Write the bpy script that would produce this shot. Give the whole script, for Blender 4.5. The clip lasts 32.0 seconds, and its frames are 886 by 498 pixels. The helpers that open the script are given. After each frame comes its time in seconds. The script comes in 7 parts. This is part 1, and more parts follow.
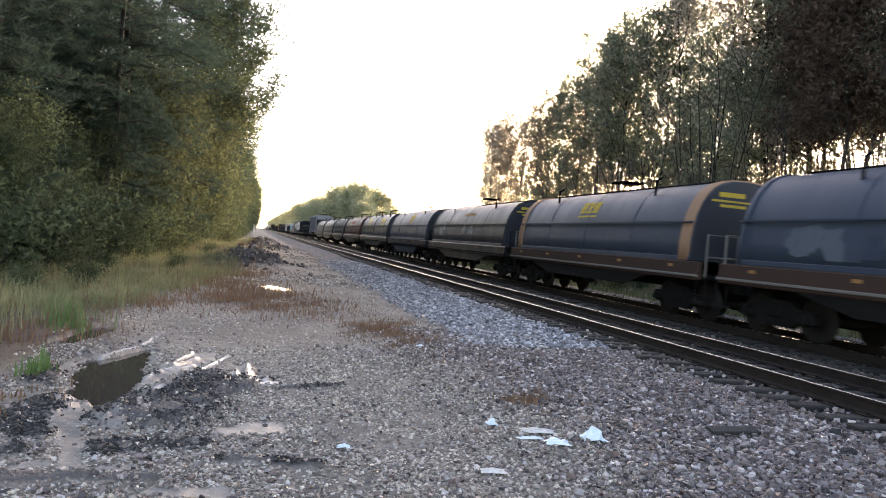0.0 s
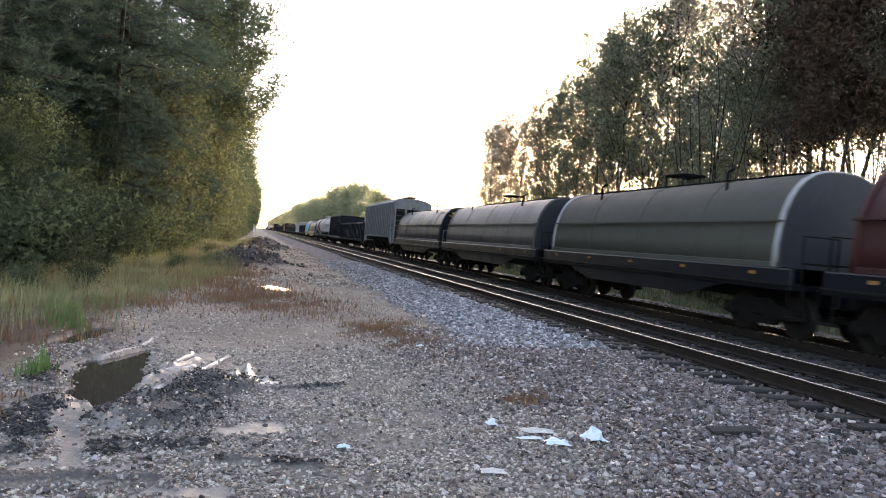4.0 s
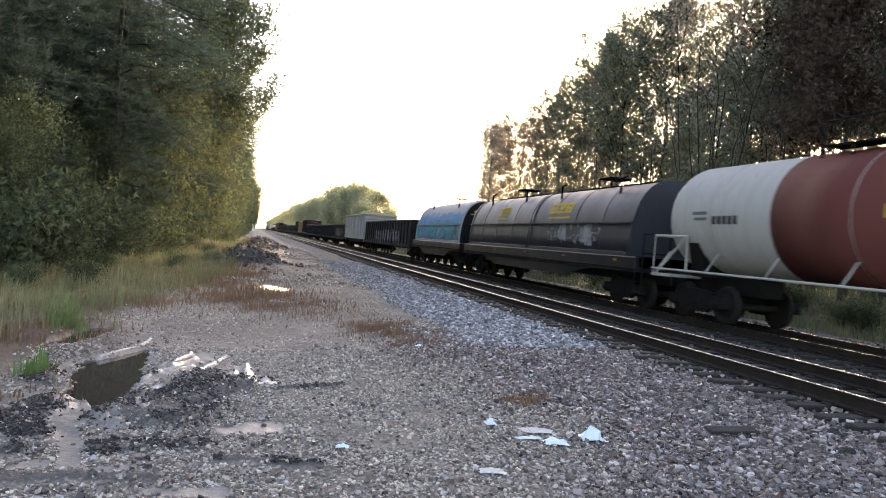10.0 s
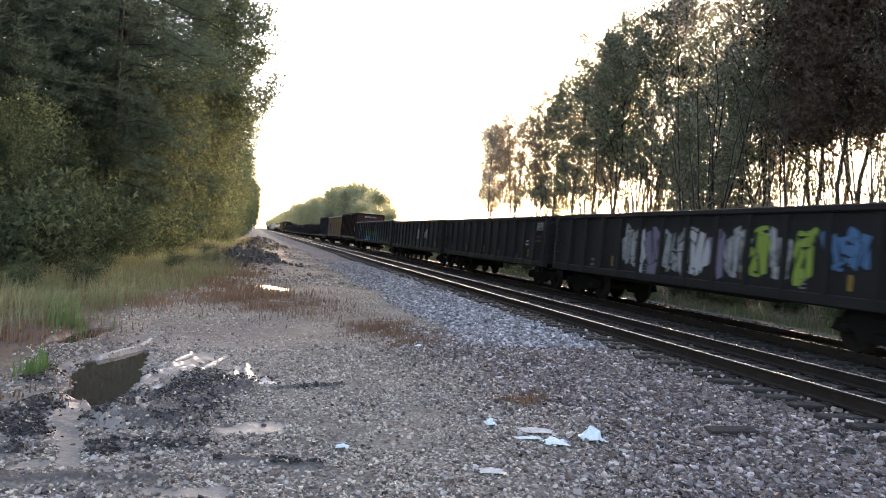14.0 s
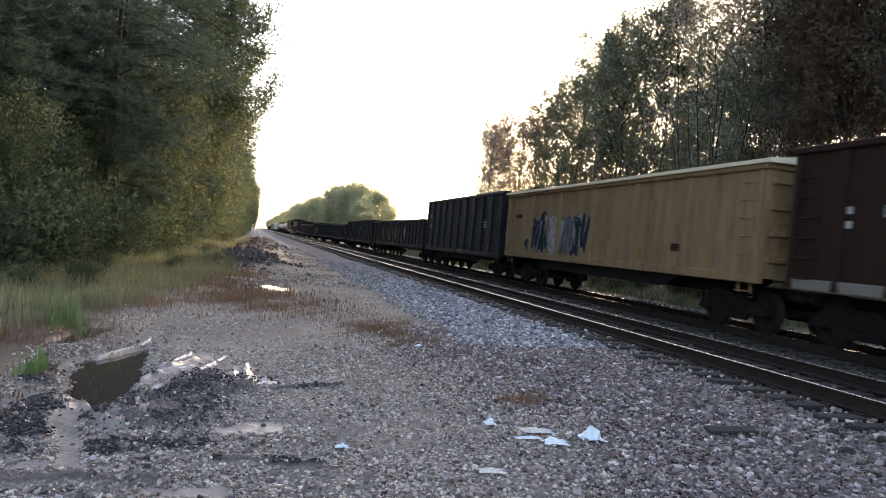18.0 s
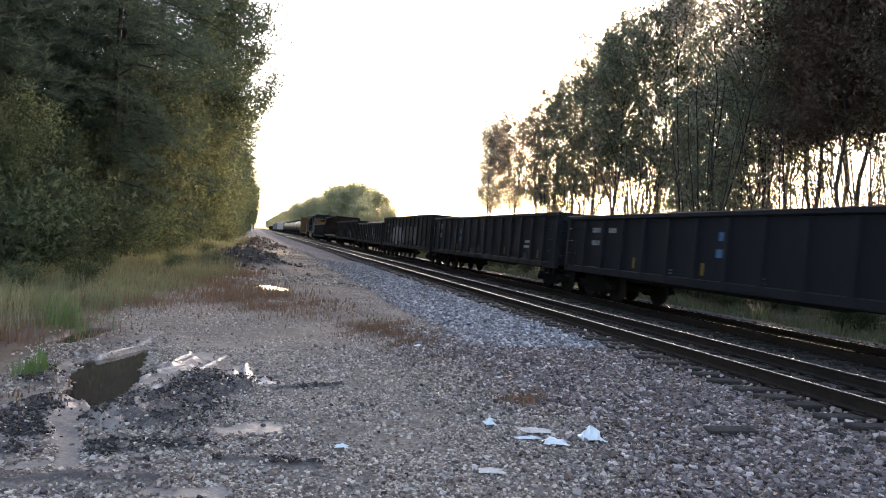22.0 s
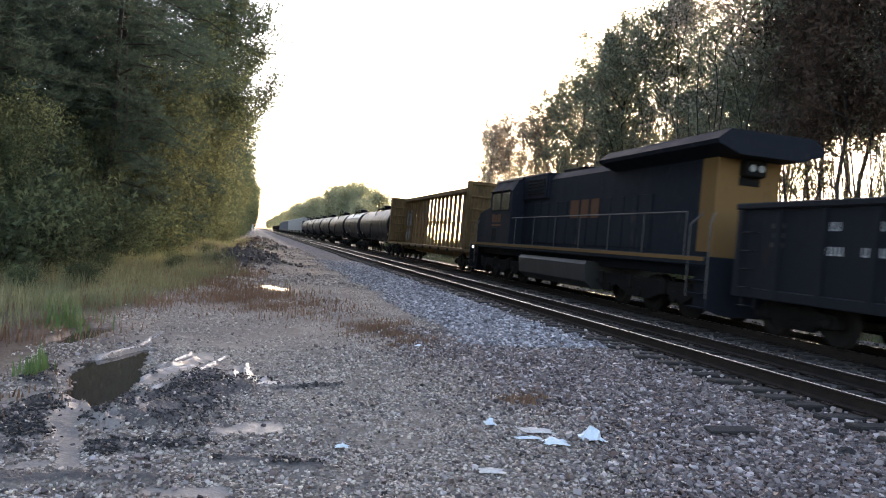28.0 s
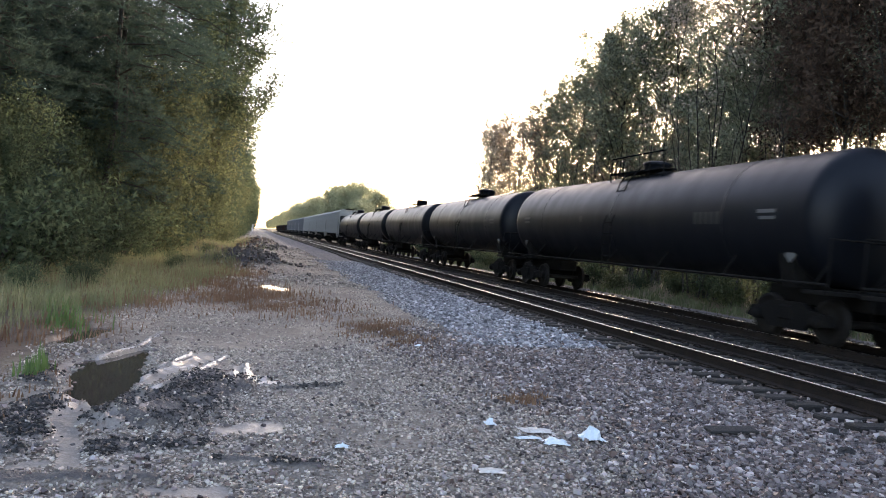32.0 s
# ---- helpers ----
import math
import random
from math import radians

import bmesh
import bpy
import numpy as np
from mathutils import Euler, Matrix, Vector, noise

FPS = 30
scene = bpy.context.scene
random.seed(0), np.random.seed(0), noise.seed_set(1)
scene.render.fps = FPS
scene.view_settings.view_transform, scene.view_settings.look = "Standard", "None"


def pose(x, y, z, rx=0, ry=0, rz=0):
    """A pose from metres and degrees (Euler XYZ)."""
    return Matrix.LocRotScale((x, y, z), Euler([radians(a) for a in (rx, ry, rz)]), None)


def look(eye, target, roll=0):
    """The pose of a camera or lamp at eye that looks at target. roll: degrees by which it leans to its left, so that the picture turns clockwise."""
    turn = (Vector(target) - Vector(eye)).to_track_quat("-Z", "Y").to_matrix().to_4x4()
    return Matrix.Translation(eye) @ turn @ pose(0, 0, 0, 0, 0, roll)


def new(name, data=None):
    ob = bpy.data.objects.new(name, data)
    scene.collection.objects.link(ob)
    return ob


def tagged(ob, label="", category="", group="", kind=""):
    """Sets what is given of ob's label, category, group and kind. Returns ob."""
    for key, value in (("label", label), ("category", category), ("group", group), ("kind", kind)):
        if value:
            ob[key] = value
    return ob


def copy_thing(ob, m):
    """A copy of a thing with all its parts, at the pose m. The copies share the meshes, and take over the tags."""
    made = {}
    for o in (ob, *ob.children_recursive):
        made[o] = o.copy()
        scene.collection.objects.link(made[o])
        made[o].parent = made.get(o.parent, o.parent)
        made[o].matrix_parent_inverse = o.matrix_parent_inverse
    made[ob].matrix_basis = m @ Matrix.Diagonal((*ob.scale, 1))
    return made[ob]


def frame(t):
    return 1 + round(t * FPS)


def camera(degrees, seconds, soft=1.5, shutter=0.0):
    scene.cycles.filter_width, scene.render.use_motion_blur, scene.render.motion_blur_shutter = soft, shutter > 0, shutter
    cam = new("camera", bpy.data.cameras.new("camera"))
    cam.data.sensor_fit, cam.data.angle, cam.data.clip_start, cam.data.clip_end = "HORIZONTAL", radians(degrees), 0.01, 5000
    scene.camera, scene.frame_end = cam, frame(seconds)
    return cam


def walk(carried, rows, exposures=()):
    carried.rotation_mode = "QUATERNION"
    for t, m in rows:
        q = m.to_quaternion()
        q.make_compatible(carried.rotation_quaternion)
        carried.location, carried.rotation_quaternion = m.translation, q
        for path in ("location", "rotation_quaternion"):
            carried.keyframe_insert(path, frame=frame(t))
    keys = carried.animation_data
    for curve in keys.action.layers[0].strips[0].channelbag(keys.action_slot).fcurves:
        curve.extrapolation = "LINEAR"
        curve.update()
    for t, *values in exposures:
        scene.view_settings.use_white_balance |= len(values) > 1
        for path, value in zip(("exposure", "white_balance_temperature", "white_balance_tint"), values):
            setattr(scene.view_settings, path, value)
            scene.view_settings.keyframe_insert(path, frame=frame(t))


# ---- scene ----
# Right-handed plan: y runs along the tracks away from the viewer, x to the right, z = 0 at the rail heads.
cam = camera(62.34, 32.0, soft=1.0, shutter=0.2)
EYE = (0.0, 0.0, 1.367)
YAW, TILT, LEAN = 14.433, -0.413, 5.031


def aim(turn):
    """The camera's pose, turned by a small angle (degrees, to the right)."""
    a, b = radians(YAW + turn), radians(TILT)
    d = Vector((math.sin(a) * math.cos(b), math.cos(a) * math.cos(b), math.sin(b)))
    return look(EYE, Vector(EYE) + d, LEAN)


PATH = [(0.0, -0.13), (3.5, -0.13), (5.5, -0.12), (6.0, 0.0), (8.0, 0.0), (11.0, -0.05), (13.0, -0.04), (16.5, 0.0),
        (20.0, 0.0), (22.0, 0.03), (23.0, 0.075), (25.5, 0.075), (27.5, 0.0), (32.0, 0.0)]
walk(cam, [(t, aim(a)) for t, a in PATH],
     exposures=[(t, 2.58 + d, k, 21) for t, d, k in ((0.0, 0.08, 8200), (12.0, 0.1, 8150), (14.0, 0.03, 8100), (17.0, -0.2, 7900), (18.0, -0.18, 7850), (19.0, -0.08, 7850), (20.0, -0.2, 7800), (25.0, -0.22, 7800), (28.0, -0.12, 7700), (29.0, 0.25, 7700), (30.0, -0.3, 7700), (31.0, -0.08, 7700), (32.0, -0.03, 7700))])

# ---- light: low sun behind the trees, bright hazy sky ----
SUN_AZ, SUN_EL = 31.0, 11.0
world = bpy.data.worlds.new("world")
scene.world = world
world.use_nodes = True
wn = world.node_tree.nodes
sky = wn.new("ShaderNodeTexSky")
sky.sky_type = "NISHITA"
sky.sun_disc = False
sky.sun_elevation, sky.sun_rotation = radians(SUN_EL), radians(SUN_AZ)
sky.air_density, sky.dust_density, sky.ozone_density = 0.75, 1.3, 1.2
wn["Background"].inputs["Strength"].default_value = 0.15
world.node_tree.links.new(sky.outputs["Color"], wn["Background"].inputs["Color"])
sun_data = bpy.data.lights.new("sun", "SUN")
sun_data.energy, sun_data.angle, sun_data.color = 1.2, radians(0.6), (1.0, 0.91, 0.78)
sun = new("sun", sun_data)
sa, se = radians(SUN_AZ), radians(SUN_EL)
sun.matrix_world = look((200 * math.sin(sa) * math.cos(se), 200 * math.cos(sa) * math.cos(se), 200 * math.sin(se)), (0, 0, 0))


# ---- materials ----
def material(name, colours, rough=0.8, metal=0.0, scale=3.0, fine=40.0, bump=0.3, spread=0.5, depth=0.02, stretch=(1, 1, 1), coat=0.0,
             rand=0.0, through_light=0.0, spec=0.5, leafy=0.0):
    """Two scales of noise mix two or three colours; fine noise gives relief; rand varies the value piece by piece."""
    m = bpy.data.materials.new(name)
    m.use_nodes = True
    n, l = m.node_tree.nodes, m.node_tree.links
    b = n["Principled BSDF"]
    tc, mp = n.new("ShaderNodeTexCoord"), n.new("ShaderNodeMapping")
    mp.inputs["Scale"].default_value = stretch
    l.new(tc.outputs["Object"], mp.inputs["Vector"])
    big, small = n.new("ShaderNodeTexNoise"), n.new("ShaderNodeTexNoise")
    big.inputs["Scale"].default_value, big.inputs["Detail"].default_value = scale, 6
    small.inputs["Scale"].default_value, small.inputs["Detail"].default_value = fine, 4
    l.new(mp.outputs["Vector"], big.inputs["Vector"])
    l.new(mp.outputs["Vector"], small.inputs["Vector"])
    add = n.new("ShaderNodeMath")
    add.operation = "MULTIPLY_ADD"
    add.inputs[1].default_value = 0.45
    l.new(small.outputs["Fac"], add.inputs[0])
    half = n.new("ShaderNodeMath")
    half.operation = "MULTIPLY_ADD"
    half.inputs[1].default_value, half.inputs[2].default_value = 0.55, 0.0
    l.new(big.outputs["Fac"], half.inputs[0])
    l.new(half.outputs[0], add.inputs[2])
    ramp = n.new("ShaderNodeValToRGB")
    e = ramp.color_ramp.elements
    lo, hi = 0.5 - spread * 0.32, 0.5 + spread * 0.32
    e[0].position, e[0].color = lo, (*colours[0], 1)
    e[1].position, e[1].color = hi, (*colours[-1], 1)
    for i, c in enumerate(colours[1:-1]):
        k = e.new(lo + (hi - lo) * (i + 1) / (len(colours) - 1))
        k.color = (*c, 1)
    l.new(add.outputs[0], ramp.inputs["Fac"])
    out = ramp.outputs["Color"]
    if rand:
        oi, mr, hsv = n.new("ShaderNodeObjectInfo"), n.new("ShaderNodeMapRange"), n.new("ShaderNodeHueSaturation")
        mr.inputs["To Min"].default_value, mr.inputs["To Max"].default_value = 1 - rand, 1 + rand
        l.new(oi.outputs["Random"], mr.inputs["Value"])
        l.new(mr.outputs[0], hsv.inputs["Value"])
        l.new(out, hsv.inputs["Color"])
        out = hsv.outputs["Color"]
    if leafy:
        geo, mr, hsv = n.new("ShaderNodeNewGeometry"), n.new("ShaderNodeMapRange"), n.new("ShaderNodeHueSaturation")
        mr.inputs["To Min"].default_value, mr.inputs["To Max"].default_value = 1 - leafy, 1 + leafy
        l.new(geo.outputs["Random Per Island"], mr.inputs["Value"])
        l.new(mr.outputs[0], hsv.inputs["Value"])
        l.new(out, hsv.inputs["Color"])
        out = hsv.outputs["Color"]
    l.new(out, b.inputs["Base Color"])
    b.inputs["Metallic"].default_value = metal
    rr = n.new("ShaderNodeMapRange")
    rr.inputs["To Min"].default_value, rr.inputs["To Max"].default_value = max(rough - 0.15, 0.03), min(rough + 0.15, 1)
    l.new(big.outputs["Fac"], rr.inputs["Value"])
    l.new(rr.outputs[0], b.inputs["Roughness"])
    b.inputs["Coat Weight"].default_value = coat
    b.inputs["Specular IOR Level"].default_value = spec
    if through_light:
        b.inputs["Transmission Weight"].default_value = 0.0
        tr, mix = n.new("ShaderNodeBsdfTranslucent"), n.new("ShaderNodeMixShader")
        mix.inputs[0].default_value = through_light
        l.new(out, tr.inputs["Color"])
        l.new(b.outputs[0], mix.inputs[1])
        l.new(tr.outputs[0], mix.inputs[2])
        l.new(mix.outputs[0], n["Material Output"].inputs["Surface"])
    if bump:
        bp = n.new("ShaderNodeBump")
        bp.inputs["Strength"].default_value, bp.inputs["Distance"].default_value = bump, depth
        l.new(small.outputs["Fac"], bp.inputs["Height"])
        l.new(bp.outputs["Normal"], b.inputs["Normal"])
    return m


def paint(name, rgb, dirt=0.35, rough=0.6, rust=None, streak=True, spec=0.1):
    """Weathered rolling-stock paint: the colour, a dirty darker tone, and rust or road dust, in upright streaks."""
    r, g, b = rgb
    dark = (r * (1 - dirt), g * (1 - dirt), b * (1 - dirt))
    worn = rust or (r * 0.8 + 0.03, g * 0.8 + 0.025, b * 0.8 + 0.02)
    return material(name, [dark, rgb, rgb, worn], rough=min(rough + 0.12, 0.85), scale=1.6, fine=9.0, bump=0.12, spread=0.75, depth=0.01,
                    stretch=(1, 1, 0.35) if streak else (1, 1, 1), spec=spec)


M = {}
M["rail"] = material("rail_steel_web", [(0.012, 0.009, 0.008), (0.032, 0.022, 0.017)], 0.8, 0.1, 6, 60, 0.3, spec=0.2)
M["railtop"] = material("polished_rail_head", [(0.3, 0.295, 0.29), (0.42, 0.41, 0.4)], 0.27, 1.0, 8, 80, 0.03)
M["tie"] = material("creosoted_tie_wood", [(0.009, 0.0075, 0.0065), (0.025, 0.021, 0.018), (0.05, 0.043, 0.038)], 0.9, 0, 2, 30, 0.6, 0.8, stretch=(0.3, 4, 4), rand=0.3)
M["steel"] = material("dark_truck_steel", [(0.004, 0.004, 0.004), (0.013, 0.0115, 0.0105)], 0.85, 0.0, 3, 20, 0.3, spec=0.12)
M["wheel"] = material("worn_wheel_steel", [(0.007, 0.006, 0.0055), (0.02, 0.017, 0.015)], 0.75, 0.2, 3, 25, 0.2, spec=0.2)
M["black"] = paint("black_car_paint", (0.0055, 0.007, 0.0105), 0.4, 0.32, rust=(0.009, 0.0105, 0.0145), spec=0.2)
M["blackblue"] = paint("blue_black_gondola_paint", (0.0095, 0.0108, 0.014), 0.45, 0.5, rust=(0.022, 0.018, 0.0155), spec=0.18)
M["brownblack"] = paint("brown_black_gondola_paint", (0.0142, 0.0134, 0.0136), 0.45, 0.55, rust=(0.032, 0.0245, 0.02), spec=0.16)
M["coal"] = material("coal", [(0.009, 0.0078, 0.007), (0.036, 0.029, 0.025)], 0.7, 0, 4, 25, 1.0, 0.8, 0.06)
M["blue"] = paint("faded_blue_paint", (0.033, 0.046, 0.069), 0.4, 0.38, rust=(0.07, 0.075, 0.084), spec=0.3)
M["navy_rusty"] = material("navy_paint_with_rust_patches", [(0.008, 0.011, 0.02), (0.012, 0.016, 0.028), (0.04, 0.027, 0.02), (0.22, 0.085, 0.03)], 0.75, 0, 1.4, 7, 0.12, 0.8, 0.01, spec=0.1)
M["navy"] = paint("navy_paint", (0.010, 0.0145, 0.026), 0.35, 0.6, spec=0.1)
M["yellow"] = paint("ochre_yellow_paint", (0.30, 0.155, 0.06), 0.35, 0.65)
M["ochre"] = paint("dull_ochre_locomotive_paint", (0.15, 0.085, 0.034), 0.35, 0.65)
M["loco"] = paint("dark_blue_locomotive_paint", (0.0105, 0.013, 0.0185), 0.35, 0.6, spec=0.1)
M["logo"] = paint("logo_yellow_paint", (0.48, 0.32, 0.05), 0.45, 0.6, rust=(0.2, 0.14, 0.04))
M["dust"] = paint("dusty_pale_steel", (0.15, 0.135, 0.12), 0.35, 0.7)
M["rust"] = paint("rust_brown_sill", (0.05, 0.03, 0.024), 0.4, 0.7, rust=(0.08, 0.045, 0.03))
M["white_mark"] = paint("white_marking_paint", (0.3, 0.305, 0.31), 0.5, 0.7)
M["reflector"] = paint("dull_yellow_reflector", (0.2, 0.13, 0.035), 0.45, 0.6)
M["faint_mark"] = paint("faint_grey_stencil_paint", (0.12, 0.12, 0.12), 0.5, 0.7)
M["oxide"] = paint("oxide_red_tank_band_paint", (0.125, 0.04, 0.034), 0.35, 0.6, spec=0.08)
M["red"] = paint("oxide_red_paint", (0.05, 0.0165, 0.0165), 0.4, 0.42, spec=0.25)
M["brown"] = paint("oxide_brown_paint", (0.02448, 0.01224, 0.00936), 0.4, 0.65)
M["navyhood"] = paint("blue_black_hood_paint", (0.021, 0.0235, 0.031), 0.4, 0.36, rust=(0.045, 0.042, 0.043), spec=0.35)
M["greyhood"] = paint("grey_hood_paint", (0.085, 0.082, 0.078), 0.35, 0.4, spec=0.3)
M["darkhood"] = paint("dark_grey_hood_paint", (0.03, 0.029, 0.029), 0.4, 0.4, spec=0.3)
M["greenhood"] = paint("grey_green_hood_paint", (0.07, 0.07, 0.06), 0.35, 0.5)
M["lighthood"] = paint("pale_grey_hood_paint", (0.34, 0.34, 0.35), 0.4, 0.5, rust=(0.24, 0.21, 0.185))
M["lightgrey"] = material("streaked_light_grey_hopper_paint", [(0.11, 0.1, 0.095), (0.22, 0.215, 0.215), (0.29, 0.29, 0.295), (0.2, 0.185, 0.17)], 0.7, 0, 1.6, 9, 0.12, 0.8, 0.01, stretch=(1, 2.2, 0.16), spec=0.12)
# grimy hopper ribs, painted darker to stand in for their shadow sides
M["rib_shaded"] = paint("shaded_grimy_rib_paint", (0.15, 0.15, 0.155), 0.5, 0.65)
M["white"] = material("streaked_grimy_white_paint", [(0.2, 0.18, 0.155), (0.34, 0.325, 0.3), (0.39, 0.375, 0.345), (0.27, 0.235, 0.19)], 0.65, 0, 1.4, 8, 0.1, 0.85, 0.01, stretch=(1, 1.8, 0.2), spec=0.15)
M["post_white"] = paint("white_post_paint", (0.8, 0.8, 0.78), 0.15, 0.6)
M["cream"] = paint("cream_cover_paint", (0.60, 0.52, 0.37), 0.25, 0.6)
M["band_tan"] = paint("faded_orange_tan_paint", (0.32, 0.185, 0.115), 0.35, 0.6)
M["tan"] = material("streaked_tan_paint", [(0.07, 0.045, 0.028), (0.17, 0.108, 0.06), (0.235, 0.155, 0.085), (0.13, 0.08, 0.045)], 0.75, 0, 1.4, 8, 0.12, 0.8, 0.01, stretch=(1, 1.6, 0.2), spec=0.1)
M["teal"] = paint("teal_spray_paint", (0.045, 0.30, 0.36), 0.2, 0.5)
M["sky_blue"] = paint("sky_blue_spray_paint", (0.1, 0.28, 0.46), 0.2, 0.5)
M["spray_green"] = paint("green_spray_paint", (0.045, 0.12, 0.055), 0.4, 0.6)
M["spray_white"] = material("worn_white_spray_paint", [(0.03, 0.03, 0.032), (0.16, 0.165, 0.17), (0.28, 0.285, 0.29), (0.2, 0.205, 0.215)], 0.75, 0, 2.6, 13.0, 0.05, 0.7, spec=0.1)
M["spray_blue"] = paint("dull_blue_spray_paint", (0.05, 0.12, 0.22), 0.4, 0.6)
M["silver"] = paint("silver_crown_sheen", (0.3, 0.305, 0.315), 0.45, 0.3, spec=0.4)
M["orange"] = paint("dull_orange_emblem_paint", (0.1, 0.046, 0.024), 0.35, 0.6)
M["spray_lime"] = paint("lime_spray_paint", (0.17, 0.24, 0.05), 0.4, 0.6)
M["spray_silver"] = paint("silver_white_spray_paint", (0.23, 0.23, 0.235), 0.45, 0.7, rust=(0.12, 0.12, 0.125))
M["grass_green"] = paint("bright_green_spray_paint", (0.03, 0.17, 0.06), 0.35, 0.6)
M["spray_pale"] = paint("faded_pale_blue_spray_paint", (0.085, 0.1, 0.12), 0.5, 0.7, rust=(0.05, 0.06, 0.08))
M["spray_violet"] = paint("lavender_grey_spray_paint", (0.15, 0.13, 0.18), 0.4, 0.6)
M["spray_red"] = paint("dull_red_spray_paint", (0.17, 0.03, 0.03), 0.35, 0.6)
M["glass"] = material("cab_glass", [(0.01, 0.012, 0.014), (0.02, 0.022, 0.025)], 0.08, 0, 2, 10, 0.0)
lamp_mat = material("headlight_glow", [(0.9, 0.9, 0.85), (0.95, 0.95, 0.9)], 0.2, 0, 4, 10, 0)
lamp_mat.node_tree.nodes["Principled BSDF"].inputs["Emission Color"].default_value = (1, 0.95, 0.85, 1)
lamp_mat.node_tree.nodes["Principled BSDF"].inputs["Emission Strength"].default_value = 4.0
M["glow"] = lamp_mat
M["bark"] = material("grey_brown_bark", [(0.02, 0.017, 0.015), (0.05, 0.042, 0.036), (0.085, 0.073, 0.063)], 0.95, 0, 3, 25, 0.8, 0.8, 0.03, stretch=(2, 2, 0.4))
M["pine_bark"] = material("dark_pine_bark", [(0.01, 0.008, 0.007), (0.026, 0.021, 0.018), (0.045, 0.036, 0.03)], 0.95, 0, 3, 25, 0.8, 0.8, 0.03, stretch=(2, 2, 0.4))
M["beam"] = material("worn_ochre_flatcar_paint", [(0.04, 0.026, 0.017), (0.115, 0.072, 0.034), (0.18, 0.115, 0.054), (0.3, 0.245, 0.175)], 0.75, 0, 1.3, 9, 0.12, 0.8, 0.01, stretch=(1, 1, 0.3), spec=0.1)
M["leaf"] = material("olive_green_leaves", [(0.15, 0.17, 0.12), (0.205, 0.225, 0.155), (0.25, 0.255, 0.185)], 0.7, 0, 0.35, 6, 0, 0.9, rand=0.3, through_light=0.6, spec=0.1, leafy=0.45)
M["leaf_rust"] = material("rust_brown_leaves", [(0.19, 0.158, 0.125), (0.245, 0.2, 0.152), (0.285, 0.235, 0.175)], 0.75, 0, 0.4, 6, 0, 0.9, rand=0.3, through_light=0.6, spec=0.1, leafy=0.45)
M["leaf_pale"] = material("pale_dry_leaves", [(0.3, 0.265, 0.22), (0.37, 0.325, 0.265), (0.43, 0.38, 0.31)], 0.75, 0, 0.4, 6, 0, 0.9, rand=0.2, through_light=0.6, spec=0.1, leafy=0.45)
M["leaf_wine"] = material("wine_brown_leaves", [(0.085, 0.063, 0.05), (0.12, 0.083, 0.063), (0.15, 0.108, 0.08)], 0.75, 0, 0.4, 6, 0, 0.9, rand=0.3, through_light=0.45, spec=0.05, leafy=0.45)
# olive leaves of the far wood, with distance haze put into their pale colour
M["leaf_hazed"] = material("haze_paled_far_leaves", [(0.2565, 0.2767, 0.1755), (0.3105, 0.324, 0.2025), (0.351, 0.351, 0.2228)], 0.8, 0, 0.2, 3, 0, 0.9, rand=0.15, through_light=0.6, spec=0.1, leafy=0.45)
M["leaf_gold"] = material("yellow_green_leaves", [(0.072, 0.098, 0.055), (0.115, 0.132, 0.068), (0.165, 0.156, 0.08)], 0.7, 0, 0.4, 6, 0, 0.9, rand=0.2, through_light=0.42, spec=0.05, leafy=0.45)
M["needle"] = material("dark_pine_needles", [(0.032, 0.054, 0.045), (0.049, 0.077, 0.063), (0.066, 0.097, 0.075)], 0.85, 0, 0.3, 5, 0, 0.8, rand=0.2, through_light=0.4, spec=0.03, leafy=0.25)
M["shrub"] = material("dark_shrub_leaves", [(0.042, 0.068, 0.043), (0.074, 0.1, 0.058), (0.115, 0.116, 0.068)], 0.85, 0, 0.5, 6, 0, 0.9, rand=0.25, through_light=0.46, spec=0.03, leafy=0.45)
M["grass"] = material("green_grass_blades", [(0.125, 0.165, 0.08), (0.245, 0.25, 0.135), (0.5, 0.43, 0.27)], 0.8, 0, 0.5, 5, 0, 0.9, through_light=0.35, spec=0.1)
M["far_grass"] = material("dull_trackside_grass", [(0.08, 0.11, 0.05), (0.15, 0.17, 0.09), (0.26, 0.24, 0.15)], 0.85, 0, 0.5, 5, 0, 0.9, through_light=0.3, spec=0.05)
M["weed"] = material("fresh_green_weed_blades", [(0.0675, 0.128, 0.045), (0.12, 0.195, 0.0675), (0.195, 0.255, 0.105)], 0.7, 0, 0.8, 6, 0, 0.9, through_light=0.35, spec=0.15)
M["drygrass"] = material("dry_red_brown_grass", [(0.12, 0.07, 0.045), (0.23, 0.14, 0.09), (0.32, 0.21, 0.135)], 0.85, 0, 0.8, 6, 0, 0.9, through_light=0.25, spec=0.1)
M["plastic"] = material("crumpled_pale_plastic", [(0.55, 0.66, 0.70), (0.82, 0.86, 0.87)], 0.4, 0, 6, 40, 0.4, 0.8)
M["card"] = material("soggy_cardboard", [(0.5, 0.44, 0.38), (0.78, 0.72, 0.66)], 0.85, 0, 5, 40, 0.3, 0.8)
M["plank"] = material("weathered_dark_plank", [(0.014, 0.013, 0.013), (0.045, 0.041, 0.038)], 0.9, 0, 3, 40, 0.6, 0.8, stretch=(0.4, 4, 4))


